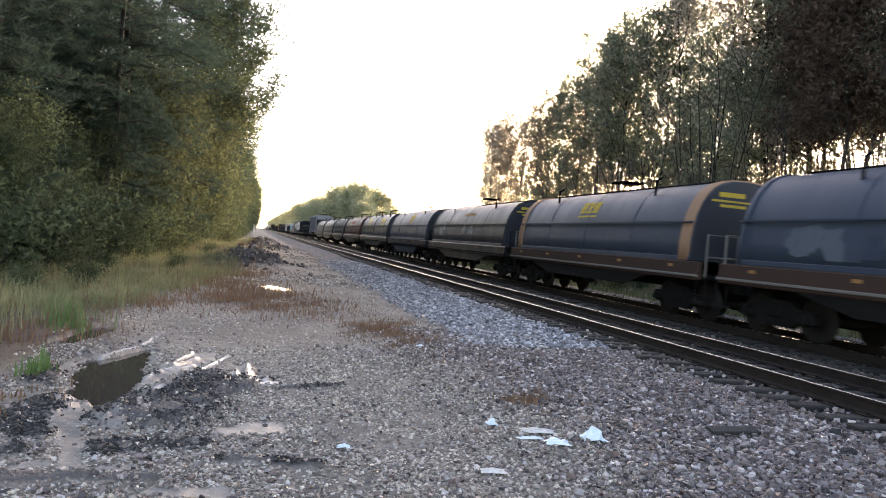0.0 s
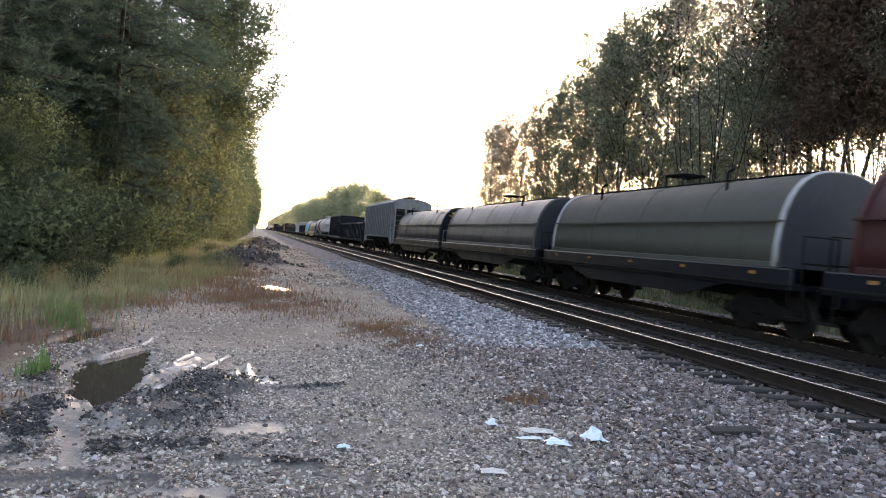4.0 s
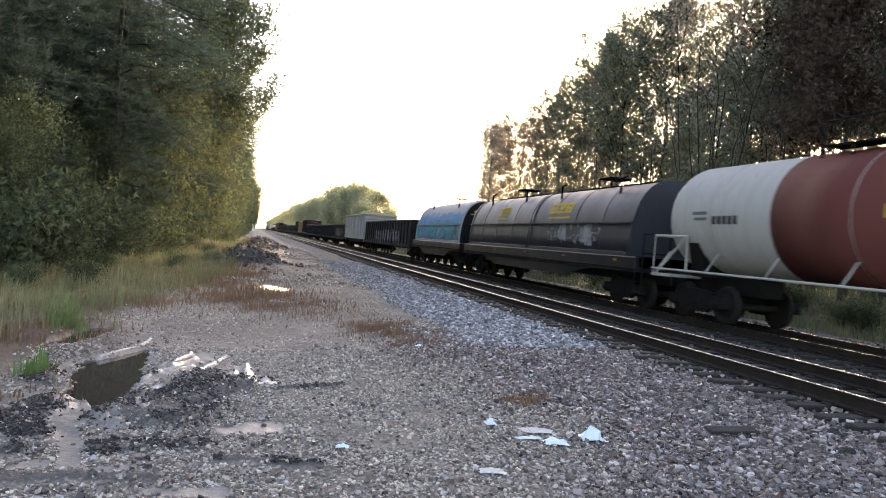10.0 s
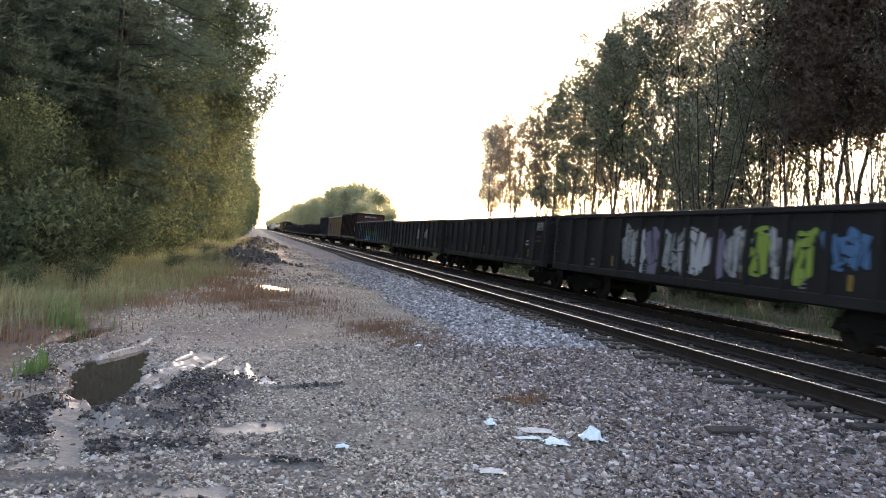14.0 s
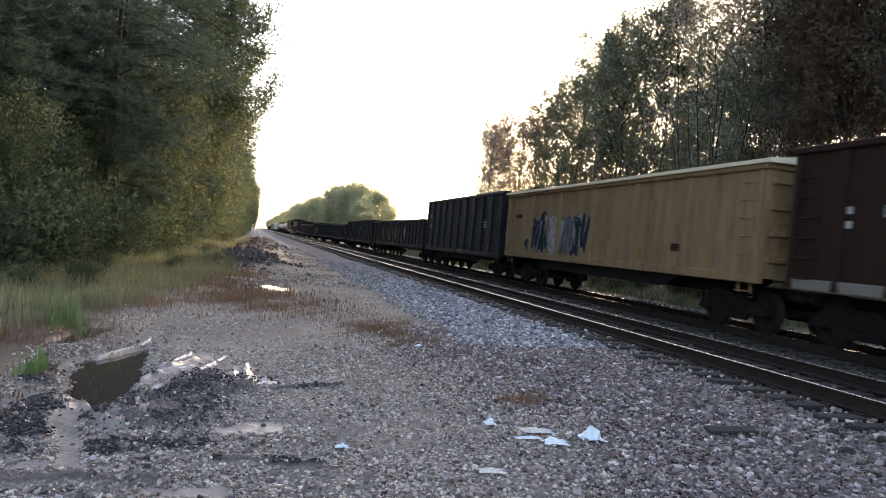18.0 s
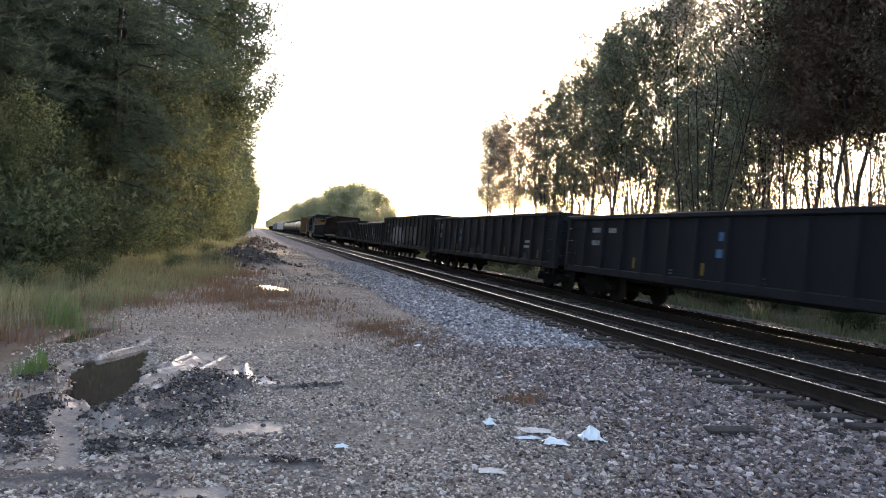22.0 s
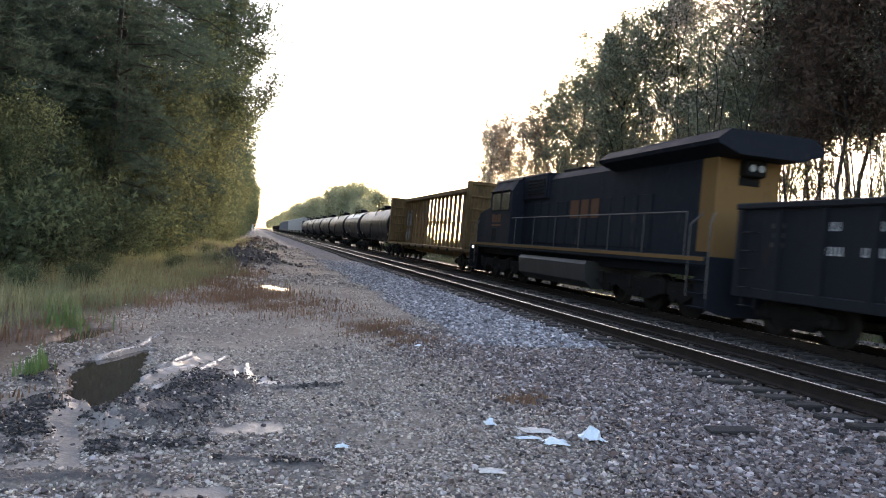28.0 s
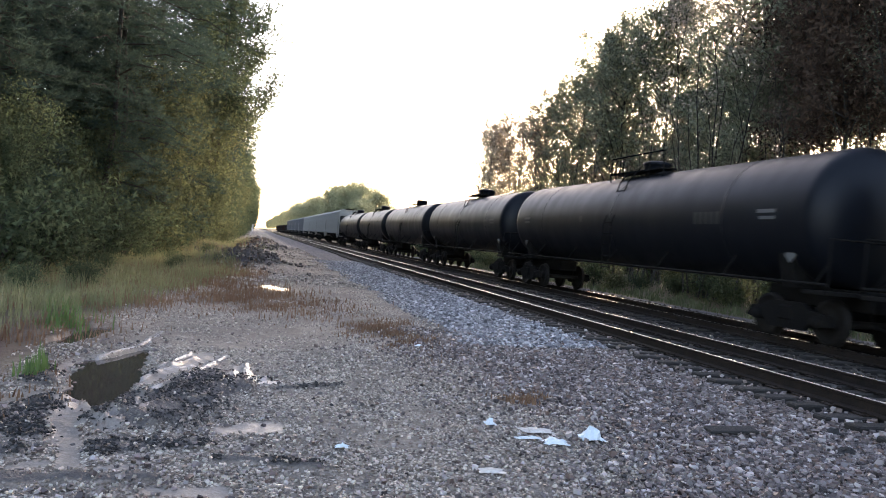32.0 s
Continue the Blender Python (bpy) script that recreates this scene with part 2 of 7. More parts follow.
# ---- mesh tools ----
class Geo:
    """Collects vertices and faces of one mesh."""

    def __init__(self):
        self.v, self.f, self.soft = [], [], []

    def add(self, verts, faces, soft=False):
        k = len(self.v)
        self.v.extend(tuple(p) for p in verts)
        self.f.extend(tuple(i + k for i in q) for q in faces)
        self.soft.extend([soft] * len(faces))
        return self

    def box(self, a, b, c=0.0, turn=None):
        """A box between two corners, with its edges cut by c."""
        x0, y0, z0 = a
        x1, y1, z1 = b
        c = min(c, (x1 - x0) / 2.2, (y1 - y0) / 2.2, (z1 - z0) / 2.2)
        if c <= 0:
            vs = [(x, y, z) for z in (z0, z1) for y in (y0, y1) for x in (x0, x1)]
            fs = [(0, 2, 3, 1), (4, 5, 7, 6), (0, 1, 5, 4), (2, 6, 7, 3), (0, 4, 6, 2), (1, 3, 7, 5)]
        else:
            vs, ix = [], {}
            for sz in (0, 1):
                for sy in (0, 1):
                    for sx in (0, 1):
                        p = ((x0, x1)[sx], (y0, y1)[sy], (z0, z1)[sz])
                        q = (p[0] + (c, -c)[sx], p[1] + (c, -c)[sy], p[2] + (c, -c)[sz])
                        for ax in range(3):
                            w = list(q)
                            w[ax] = p[ax]
                            ix[sx, sy, sz, ax] = len(vs)
                            vs.append(tuple(w))
            fs = []
            loop = ((0, 0), (1, 0), (1, 1), (0, 1))
            for ax in range(3):
                for s in (0, 1):
                    q = []
                    for u, w in loop:
                        k = [u, w]
                        k.insert(ax, s)
                        q.append(ix[(*k, ax)])
                    fs.append(q)
            for ax in range(3):
                o = [i for i in range(3) if i != ax]
                for u in (0, 1):
                    for w in (0, 1):
                        k0, k1 = [0, 0, 0], [0, 0, 0]
                        k0[o[0]] = k1[o[0]] = u
                        k0[o[1]] = k1[o[1]] = w
                        k1[ax] = 1
                        fs.append((ix[(*k0, o[0])], ix[(*k1, o[0])], ix[(*k1, o[1])], ix[(*k0, o[1])]))
            for s in loop:
                for z in (0, 1):
                    fs.append((ix[(*s, z, 0)], ix[(*s, z, 1)], ix[(*s, z, 2)]))
        if turn is not None:
            vs = [turn @ Vector(p) for p in vs]
        return self.add(vs, fs)

    def prism(self, profile, y0, y1, soft=False, caps=True, axis="y"):
        """A profile of (x, z) pairs drawn out along y (or of (y, z) pairs along x)."""
        n = len(profile)
        if axis == "y":
            vs = [(x, y0, z) for x, z in profile] + [(x, y1, z) for x, z in profile]
        else:
            vs = [(y0, x, z) for x, z in profile] + [(y1, x, z) for x, z in profile]
        self.add(vs, [(i, (i + 1) % n, n + (i + 1) % n, n + i) for i in range(n)], soft)
        if caps:
            self.add(vs, [tuple(range(n)), tuple(range(2 * n - 1, n - 1, -1))])
        return self

    def strip(self, profile, y0, y1, thick, soft=True):
        """An open profile of (x, z) pairs given thickness towards its inside and drawn out along y."""
        inner = []
        n = len(profile)
        for i, (x, z) in enumerate(profile):
            a, b = profile[max(i - 1, 0)], profile[min(i + 1, n - 1)]
            dx, dz = b[0] - a[0], b[1] - a[1]
            m = math.hypot(dx, dz) or 1
            inner.append((x + dz / m * thick, z - dx / m * thick))
        return self.prism(profile + inner[::-1], y0, y1, soft)

    def tube(self, pts, r, n=6, r1=None):
        """A round bar through points, tapering to r1."""
        pts = [Vector(p) for p in pts]
        rings = []
        for i, p in enumerate(pts):
            d = (pts[min(i + 1, len(pts) - 1)] - pts[max(i - 1, 0)]).normalized()
            a = d.orthogonal().normalized()
            b = d.cross(a)
            rad = r if r1 is None else r + (r1 - r) * i / (len(pts) - 1)
            rings.append([p + (a * math.cos(2 * math.pi * k / n) + b * math.sin(2 * math.pi * k / n)) * rad for k in range(n)])
        vs = [q for ring in rings for q in ring]
        fs = [(i * n + k, i * n + (k + 1) % n, (i + 1) * n + (k + 1) % n, (i + 1) * n + k) for i in range(len(pts) - 1) for k in range(n)]
        self.add(vs, fs, True)
        self.add(vs[:n], [tuple(range(n - 1, -1, -1))])
        return self.add(vs[-n:], [tuple(range(n))])

    def lathe(self, rows, n=24, axis="y", c=(0, 0, 0)):
        """Rings (place along the axis, radius) turned round the axis."""
        vs = []
        for h, r in rows:
            for k in range(n):
                a = 2 * math.pi * k / n
                u, w = r * math.cos(a), r * math.sin(a)
                p = {"y": (u, h, w), "x": (h, u, w), "z": (u, w, h)}[axis]
                vs.append((p[0] + c[0], p[1] + c[1], p[2] + c[2]))
        fs = [(i * n + k, i * n + (k + 1) % n, (i + 1) * n + (k + 1) % n, (i + 1) * n + k) for i in range(len(rows) - 1) for k in range(n)]
        self.add(vs, fs, True)
        self.add(vs[:n], [tuple(range(n - 1, -1, -1))])
        return self.add(vs[-n:], [tuple(range(n))])

    def mesh(self, name, mat):
        me = bpy.data.meshes.new(name)
        me.from_pydata(self.v, [], self.f)
        me.polygons.foreach_set("use_smooth", self.soft)
        me.materials.append(mat)
        bm = bmesh.new()
        bm.from_mesh(me)
        bmesh.ops.recalc_face_normals(bm, faces=bm.faces)
        bm.to_mesh(me)
        bm.free()
        me.update()
        return me


def bulk(name, verts, faces, mat, soft=False):
    """A mesh from arrays: verts (n, 3), faces (m, 3 or 4)."""
    me = bpy.data.meshes.new(name)
    verts, faces = np.asarray(verts, np.float32), np.asarray(faces, np.int32)
    k = faces.shape[1]
    me.vertices.add(len(verts))
    me.vertices.foreach_set("co", verts.ravel())
    me.loops.add(faces.size)
    me.loops.foreach_set("vertex_index", faces.ravel())
    me.polygons.add(len(faces))
    me.polygons.foreach_set("loop_start", np.arange(0, faces.size, k, dtype=np.int32))
    me.polygons.foreach_set("loop_total", np.full(len(faces), k, np.int32))
    me.polygons.foreach_set("use_smooth", np.full(len(faces), soft, bool))
    me.materials.append(mat)
    me.update(calc_edges=True)
    return me


def part(name, g, mat, parent, label=""):
    """Links g (a Geo or a mesh) as one object under a thing or a part."""
    ob = new(name, g if isinstance(g, bpy.types.Mesh) else g.mesh(name, M[mat]))
    ob.parent = parent
    return tagged(ob, label)


def thing(name, label, category, group="", at=(0, 0, 0), kind=""):
    ob = new(name)
    ob.empty_display_size = 0.3
    ob.location = at
    return tagged(ob, label, category, group, kind)


# ---- ground ----
RX0, GAUGE, SPACING = 7.097, 1.505, 4.168
NEAR_C, FAR_C = RX0 + GAUGE / 2, RX0 + GAUGE / 2 + SPACING
BASE = -0.34
rng = np.random.default_rng(7)


def smooth(a, b, v):
    k = np.clip((v - a) / (b - a), 0, 1)
    return k * k * (3 - 2 * k)


def wob(x, y, f, seed=0.0):
    """Cheap smooth unevenness made of sines."""
    return (np.sin(x * f * 1.3 + seed) * np.cos(y * f * 0.9 + seed * 1.7) + 0.6 * np.sin(x * f * 2.7 - y * f * 2.1 + seed * 2.3)
            + 0.4 * np.cos(x * f * 4.3 + y * f * 3.9 + seed)) / 2.0


# wheel marks as tapering strokes: two ends, half width at each end
POOLS = [(-1.37, 7.75, -1.45, 9.15, 0.3, 0.37), (-1.19, 7.15, -1.33, 7.8, 0.08, 0.24), (-1.43, 9.2, -1.27, 10.3, 0.30, 0.05), (-2.34, 10.55, -2.12, 11.9, 0.17, 0.2)]
SILTS = [(-1.56, 7.45, -1.36, 6.4, 0.12, 0.13), (-1.36, 6.4, -1.2, 5.9, 0.1, 0.1), (-1.2, 5.9, -1.08, 5.3, 0.06, 0.07), (-1.25, 7.1, -1.0, 6.3, 0.13, 0.1),
         (-0.91, 7.4, -0.84, 6.8, 0.04, 0.06), (-2.05, 7.25, -1.88, 7.5, 0.14, 0.1), (-1.4, 5.3, -1.25, 5.36, 0.05, 0.06), (-0.5, 4.85, -0.1, 4.87, 0.06, 0.08),
         (-0.1, 6.3, 0.25, 6.45, 0.12, 0.14), (-2.0, 5.95, -1.85, 6.0, 0.05, 0.06), (-0.9, 5.25, -0.7, 5.3, 0.05, 0.06), (-1.95, 8.6, -1.9, 9.1, 0.06, 0.08), (-0.98, 8.2, -0.5, 9.9, 0.1, 0.2), (-0.12, 8.3, 0.0, 9.2, 0.1, 0.12)]
SLICKS = [(-1.04, 8.3, -0.69, 10.05, 0.02, 0.03), (-0.88, 7.85, -0.6, 8.5, 0.03, 0.04), (-0.6, 8.5, -0.23, 9.9, 0.045, 0.02), (-0.84, 8.85, -0.6, 9.15, 0.04, 0.03),
          (0.02, 9.35, 0.06, 8.5, 0.04, 0.07), (0.06, 8.5, 0.14, 8.24, 0.08, 0.08), (0.14, 8.24, 0.4, 8.33, 0.07, 0.03), (-0.13, 8.1, -0.09, 8.85, 0.06, 0.035), (-1.24, 11.7, -1.38, 10.5, 0.025, 0.02), (-1.4, 10.3, -1.7, 9.5, 0.02, 0.02)]
MUDS = [(-0.72, 6.7, -0.12, 8.25, 0.36, 0.3), (-0.78, 7.3, -0.3, 8.45, 0.16, 0.12), (-1.8, 6.4, -1.62, 7.2, 0.2, 0.16), (-1.16, 6.6, -0.98, 7.6, 0.1, 0.14), (0.3, 7.93, 1.05, 8.22, 0.05, 0.05),
        (-2.3, 6.4, -1.55, 6.15, 0.22, 0.16), (-2.3, 5.6, -1.5, 5.6, 0.1, 0.1), (-1.6, 5.0, -0.5, 5.08, 0.08, 0.05), (-0.1, 5.5, 0.6, 5.4, 0.06, 0.05), (-1.9, 7.9, -2.1, 8.6, 0.15, 0.15), (-0.95, 5.75, -0.3, 5.85, 0.12, 0.1), (-1.02, 8.55, -0.6, 9.6, 0.05, 0.05), (-0.72, 8.1, -0.5, 8.9, 0.05, 0.05)]


def stroke_mask(x, y, strokes, rag=0.35):
    """1 inside the strokes, falling to 0 at their ragged edges."""
    out = np.zeros(np.broadcast(x, y).shape)
    near = (x > -3.2) & (x < 1.8) & (y > 3.5) & (y < 13)
    xn, yn = x[near], y[near]
    ragged = rag * wob(xn, yn, 7.0, 2.0) + 0.6 * rag * wob(xn, yn, 19.0, 5.0)
    best = np.zeros(xn.shape)
    for x0, y0, x1, y1, w0, w1 in strokes:
        dx, dy = x1 - x0, y1 - y0
        t = np.clip(((xn - x0) * dx + (yn - y0) * dy) / (dx * dx + dy * dy), 0, 1)
        d = np.hypot(xn - x0 - t * dx, (yn - y0 - t * dy) * 0.8) / (w0 + (w1 - w0) * t)
        best = np.maximum(best, smooth(1.35, 0.65, d + ragged))
    out[near] = best
    return out


def puddle_depth(x, y):
    """How far the ground sinks in the wheel ruts and the far puddle."""
    q = 1 + 0.55 * wob(x, y, 2.6, 1.5)
    d = 0.10 * stroke_mask(x, y, POOLS, 0.2) + 0.012 * stroke_mask(x, y, SILTS)
    return d + 0.075 * q * np.exp(-(((x - 0.52) / 0.58) ** 2 + ((y - 22.2) / 0.95) ** 2) ** 2)


def ridge_height(x, y):
    """Mud pushed up beside the ruts."""
    r = 0.075 * stroke_mask(x, y, MUDS[:2], 0.5) + 0.035 * stroke_mask(x, y, MUDS[2:], 0.5)
    churn = 0.022 * smooth(1.0, 0.3, ((x + 0.8) / 1.5) ** 2 + ((y - 7.8) / 2.4) ** 2) * (wob(x, y, 6.5, 7.0) + 0.8 * wob(x, y, 17.0, 3.0))
    return r * (1 + 0.5 * wob(x, y, 11.0, 4.0)) + churn


def ground_z(x, y):
    x, y = np.asarray(x, float), np.asarray(y, float)
    z = BASE + 0.02 * wob(x, y, 0.8) + 0.012 * wob(x, y, 3.1, 2.0)
    shoulder = smooth(4.3, 6.3, x + 0.15 * wob(x, y, 0.7, 5)) * (1 - smooth(15.6, 17.6, x))
    z = z * (1 - shoulder) + (-0.285 + 0.025 * smooth(6.5, 7.0, x) + 0.01 * wob(x, y, 5.0, 1.0)) * shoulder
    z = z + 0.10 * smooth(-2.2, -6.5, x) + 1.25 * smooth(17.2, 22.5, x)
    near = smooth(40, 25, y)
    z = z - near * puddle_depth(x, y) + near * ridge_height(x, y)
    flat = 0.9 * stroke_mask(x, y, SLICKS, 0.25)
    z = z * (1 - flat) + flat * (BASE + 0.018 + 0.006 * wob(x, y, 9.0, 1.0))
    for px, py, rx, ry, h in ((-0.35, 33.0, 1.9, 2.6, 0.8), (0.4, 60.0, 2.2, 8.0, 0.85), (-2.4, 42.0, 1.6, 5.0, 0.6)):
        d = ((x - px) / rx) ** 2 + ((y - py) / ry) ** 2
        z = z + h * np.exp(-d * 1.4) * (1 + 0.25 * wob(x, y, 2.3, px))
    return z


def axis(stops):
    out = []
    for a, b, step in stops:
        out.extend(np.arange(a, b, step))
    return np.array(out + [stops[-1][1]], float)


def gravel_material():
    m = bpy.data.materials.new("gravel_and_mud")
    m.use_nodes = True
    n, l = m.node_tree.nodes, m.node_tree.links
    b = n["Principled BSDF"]
    tc = n.new("ShaderNodeTexCoord")
    sep = n.new("ShaderNodeSeparateXYZ")
    l.new(tc.outputs["Object"], sep.inputs[0])

    def noise_of(scale, detail=5, rough=0.6):
        t = n.new("ShaderNodeTexNoise")
        t.inputs["Scale"].default_value, t.inputs["Detail"].default_value, t.inputs["Roughness"].default_value = scale, detail, rough
        l.new(tc.outputs["Object"], t.inputs["Vector"])
        return t.outputs["Fac"]

    def maths(op, a, c=0.0, d=None):
        t = n.new("ShaderNodeMath")
        t.operation = op
        for i, v in enumerate((a, c, d)):
            if v is None:
                continue
            if isinstance(v, (int, float)):
                t.inputs[i].default_value = v
            else:
                l.new(v, t.inputs[i])
        return t.outputs[0]

    def step(v, lo, hi):
        t = n.new("ShaderNodeMapRange")
        t.interpolation_type = "SMOOTHSTEP"
        t.inputs["From Min"].default_value, t.inputs["From Max"].default_value = lo, hi
        l.new(v, t.inputs["Value"])
        return t.outputs[0]

    def mix(fac, a, c):
        t = n.new("ShaderNodeMix")
        t.data_type = "RGBA"
        l.new(fac, t.inputs[0])
        for i, v in ((6, a), (7, c)):
            if isinstance(v, tuple):
                t.inputs[i].default_value = (*v, 1)
            else:
                l.new(v, t.inputs[i])
        return t.outputs[2]

    def stones(scale, cols):
        v = n.new("ShaderNodeTexVoronoi")
        v.inputs["Scale"].default_value = scale
        l.new(tc.outputs["Object"], v.inputs["Vector"])
        r = n.new("ShaderNodeValToRGB")
        e = r.color_ramp.elements
        e[0].color, e[1].color = (*cols[0], 1), (*cols[-1], 1)
        for i, c in enumerate(cols[1:-1]):
            k = e.new((i + 1) / (len(cols) - 1))
            k.color = (*c, 1)
        s = n.new("ShaderNodeSeparateColor")
        l.new(v.outputs["Color"], s.inputs[0])
        l.new(s.outputs[0], r.inputs["Fac"])
        return r.outputs["Color"], v.outputs["Distance"]

    small, dist1 = stones(52.0, [(0.0525, 0.043, 0.0342), (0.289, 0.235, 0.19), (0.551, 0.463, 0.386), (0.111, 0.088, 0.0693), (0.197, 0.156, 0.126), (0.85, 0.787, 0.671)])
    coarse, dist2 = stones(24.0, [(0.0657, 0.062, 0.0666), (0.251, 0.235, 0.245), (0.411, 0.381, 0.386), (0.146, 0.125, 0.119), (0.663, 0.619, 0.613)])
    n1, n2, n3 = noise_of(0.55), noise_of(1.7), noise_of(7.0)
    wav = maths("MULTIPLY_ADD", n1, 1.6, -0.8)
    xw = maths("ADD", sep.outputs["X"], wav)
    ballast = step(xw, 3.2, 4.3)
    sand = mix(n3, (0.20, 0.158, 0.125), (0.45, 0.365, 0.29))
    mud = mix(n3, (0.02, 0.0185, 0.0185), (0.07, 0.064, 0.061))
    sandy = maths("MULTIPLY", step(n2, 0.46, 0.6), 0.7)
    # stone edges mixed darker: the shade between stones is put into the colour
    gap_shade = step(dist1, 0.5, 0.8)
    col = mix(sandy, mix(maths("MULTIPLY", gap_shade, 0.7), small, (0.088, 0.073, 0.060)), sand)
    col = mix(maths("MULTIPLY", step(maths("ADD", n1, maths("MULTIPLY_ADD", n2, 0.8, -0.4)), 0.42, 0.62), 0.4), col, mix(n3, (0.07, 0.06, 0.052), (0.17, 0.15, 0.132)))
    # dark churned mud, pale settled silt and wet films, laid out with the ruts
    def mask(name, soft=0.3):
        t = n.new("ShaderNodeAttribute")
        t.attribute_name = name
        return step(maths("ADD", t.outputs["Fac"], maths("MULTIPLY_ADD", n3, 1.0, -0.5)), 0.5 - soft, 0.5 + soft)

    mudmix, silt, wet = mask("mud"), mask("silt"), mask("wet", 0.2)
    col = mix(maths("MULTIPLY", mudmix, 0.9), col, mix(dist1, mud, (0.12, 0.105, 0.1)))
    col = mix(maths("MULTIPLY", silt, 0.85), col, mix(n3, (0.18, 0.152, 0.13), (0.38, 0.325, 0.278)))
    col = mix(wet, col, mix(n3, (0.3, 0.265, 0.24), (0.5, 0.455, 0.42)))
    # ballast bed coloured near black, standing in for shade among the stones
    col = mix(ballast, col, mix(maths("MULTIPLY_ADD", n3, 0.6, 0.35), coarse, (0.022, 0.02, 0.02)))
    oily = maths("MULTIPLY", step(sep.outputs["X"], 6.2, 6.9), step(sep.outputs["X"], 15.9, 15.3))
    col = mix(maths("MULTIPLY", oily, 0.85), col, mix(n3, (0.03, 0.025, 0.022), (0.09, 0.075, 0.065)))
    # earth and leaf litter towards the woods and beyond the tracks
    litter = mix(n3, (0.08, 0.062, 0.04), (0.2, 0.15, 0.09))
    left = step(maths("ADD", sep.outputs["X"], maths("MULTIPLY_ADD", n2, 1.8, -0.9)), -1.7, -2.9)
    right = step(xw, 16.2, 17.2)
    col = mix(maths("MAXIMUM", left, right), col, litter)
    # red-brown earth under the dried grass
    for cx, cy, rx, ry in ((2.5, 13.8, 0.8, 1.7), (3.1, 8.0, 0.4, 0.28), (0.3, 18.0, 1.6, 2.6), (-0.2, 25.5, 1.6, 2.0), (-2.5, 11.0, 0.9, 2.0)):
        ex = maths("DIVIDE", maths("SUBTRACT", sep.outputs["X"], cx), rx)
        ey = maths("DIVIDE", maths("SUBTRACT", sep.outputs["Y"], cy), ry)
        e2 = maths("ADD", maths("ADD", maths("MULTIPLY", ex, ex), maths("MULTIPLY", ey, ey)), maths("MULTIPLY_ADD", n2, 3.0, -1.5))
        col = mix(maths("MULTIPLY", step(e2, 1.3, 0.3), 0.7), col, mix(n3, (0.085, 0.055, 0.042), (0.19, 0.125, 0.09)))
    # dark ash heaps
    heap = step(maths("ADD", sep.outputs["Z"], maths("MULTIPLY_ADD", n3, 0.12, -0.06)), -0.16, -0.02)
    heap = maths("MULTIPLY", heap, maths("MULTIPLY", step(sep.outputs["X"], 2.9, 2.2), step(sep.outputs["Y"], 27.0, 28.5)))
    col = mix(heap, col, mix(n3, (0.035, 0.03, 0.033), (0.095, 0.083, 0.086)))
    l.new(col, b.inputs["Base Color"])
    smoothed = maths("MAXIMUM", silt, wet)
    l.new(maths("MULTIPLY_ADD", wet, -0.28, maths("MULTIPLY_ADD", silt, -0.45, maths("MULTIPLY_ADD", mudmix, -0.25, 0.95))), b.inputs["Roughness"])
    hgt = maths("ADD", maths("MULTIPLY", maths("MAXIMUM", dist1, dist2), maths("MULTIPLY_ADD", smoothed, 0.42, -0.5)), maths("MULTIPLY", n3, 0.8))
    bp = n.new("ShaderNodeBump")
    bp.inputs["Strength"].default_value, bp.inputs["Distance"].default_value = 1.0, 0.035
    l.new(hgt, bp.inputs["Height"])
    l.new(bp.outputs["Normal"], b.inputs["Normal"])
    return m


gx = axis([(-2500, -300, 300), (-300, -60, 30), (-60, -10, 3), (-10, -2.6, 0.3), (-2.6, 1.2, 0.03), (1.2, 6.5, 0.14), (6.5, 18, 0.5), (18, 60, 3), (60, 300, 30), (300, 2500, 300)])
gy = axis([(-600, -60, 60), (-60, 0, 4), (0, 4, 0.25), (4, 12, 0.045), (12, 24, 0.15), (24, 70, 0.6), (70, 200, 5), (200, 3000, 200)])
GX, GY = np.meshgrid(gx, gy)
GZ = ground_z(GX, GY)
nx, ny = len(gx), len(gy)
ii = (np.arange(ny - 1)[:, None] * nx + np.arange(nx - 1)[None, :]).ravel()
ground = new("ground", bulk("ground", np.stack([GX.ravel(), GY.ravel(), GZ.ravel()], 1), np.stack([ii, ii + 1, ii + nx + 1, ii + nx], 1), gravel_material(), True))
for label_of, strokes in (("mud", MUDS), ("silt", SILTS), ("wet", SLICKS)):
    layer = ground.data.attributes.new(label_of, "FLOAT", "POINT")
    amount = stroke_mask(GX, GY, strokes, 0.3)
    if label_of == "silt":
        amount = np.maximum(amount, 0.75 * stroke_mask(GX, GY, [(a, c, d, e, f * 1.3 + 0.02, g * 1.3 + 0.02) for a, c, d, e, f, g in POOLS + SLICKS], 0.3))
    layer.data.foreach_set("value", amount.ravel().astype(np.float32))
tagged(ground, "grey gravel and muddy track beside the railway", "ground", kind="structure")

# ---- water in the ruts ----
water = bpy.data.materials.new("muddy_water")
water.use_nodes = True
wb = water.node_tree.nodes["Principled BSDF"]
wb.inputs["Base Color"].default_value = (0.06, 0.05, 0.04, 1)
wb.inputs["Roughness"].default_value = 0.04
wnz, wbp = water.node_tree.nodes.new("ShaderNodeTexNoise"), water.node_tree.nodes.new("ShaderNodeBump")
wnz.inputs["Scale"].default_value = 3.0
wbp.inputs["Strength"].default_value, wbp.inputs["Distance"].default_value = 0.05, 0.01
water.node_tree.links.new(wnz.outputs["Fac"], wbp.inputs["Height"])
water.node_tree.links.new(wbp.outputs["Normal"], wb.inputs["Normal"])


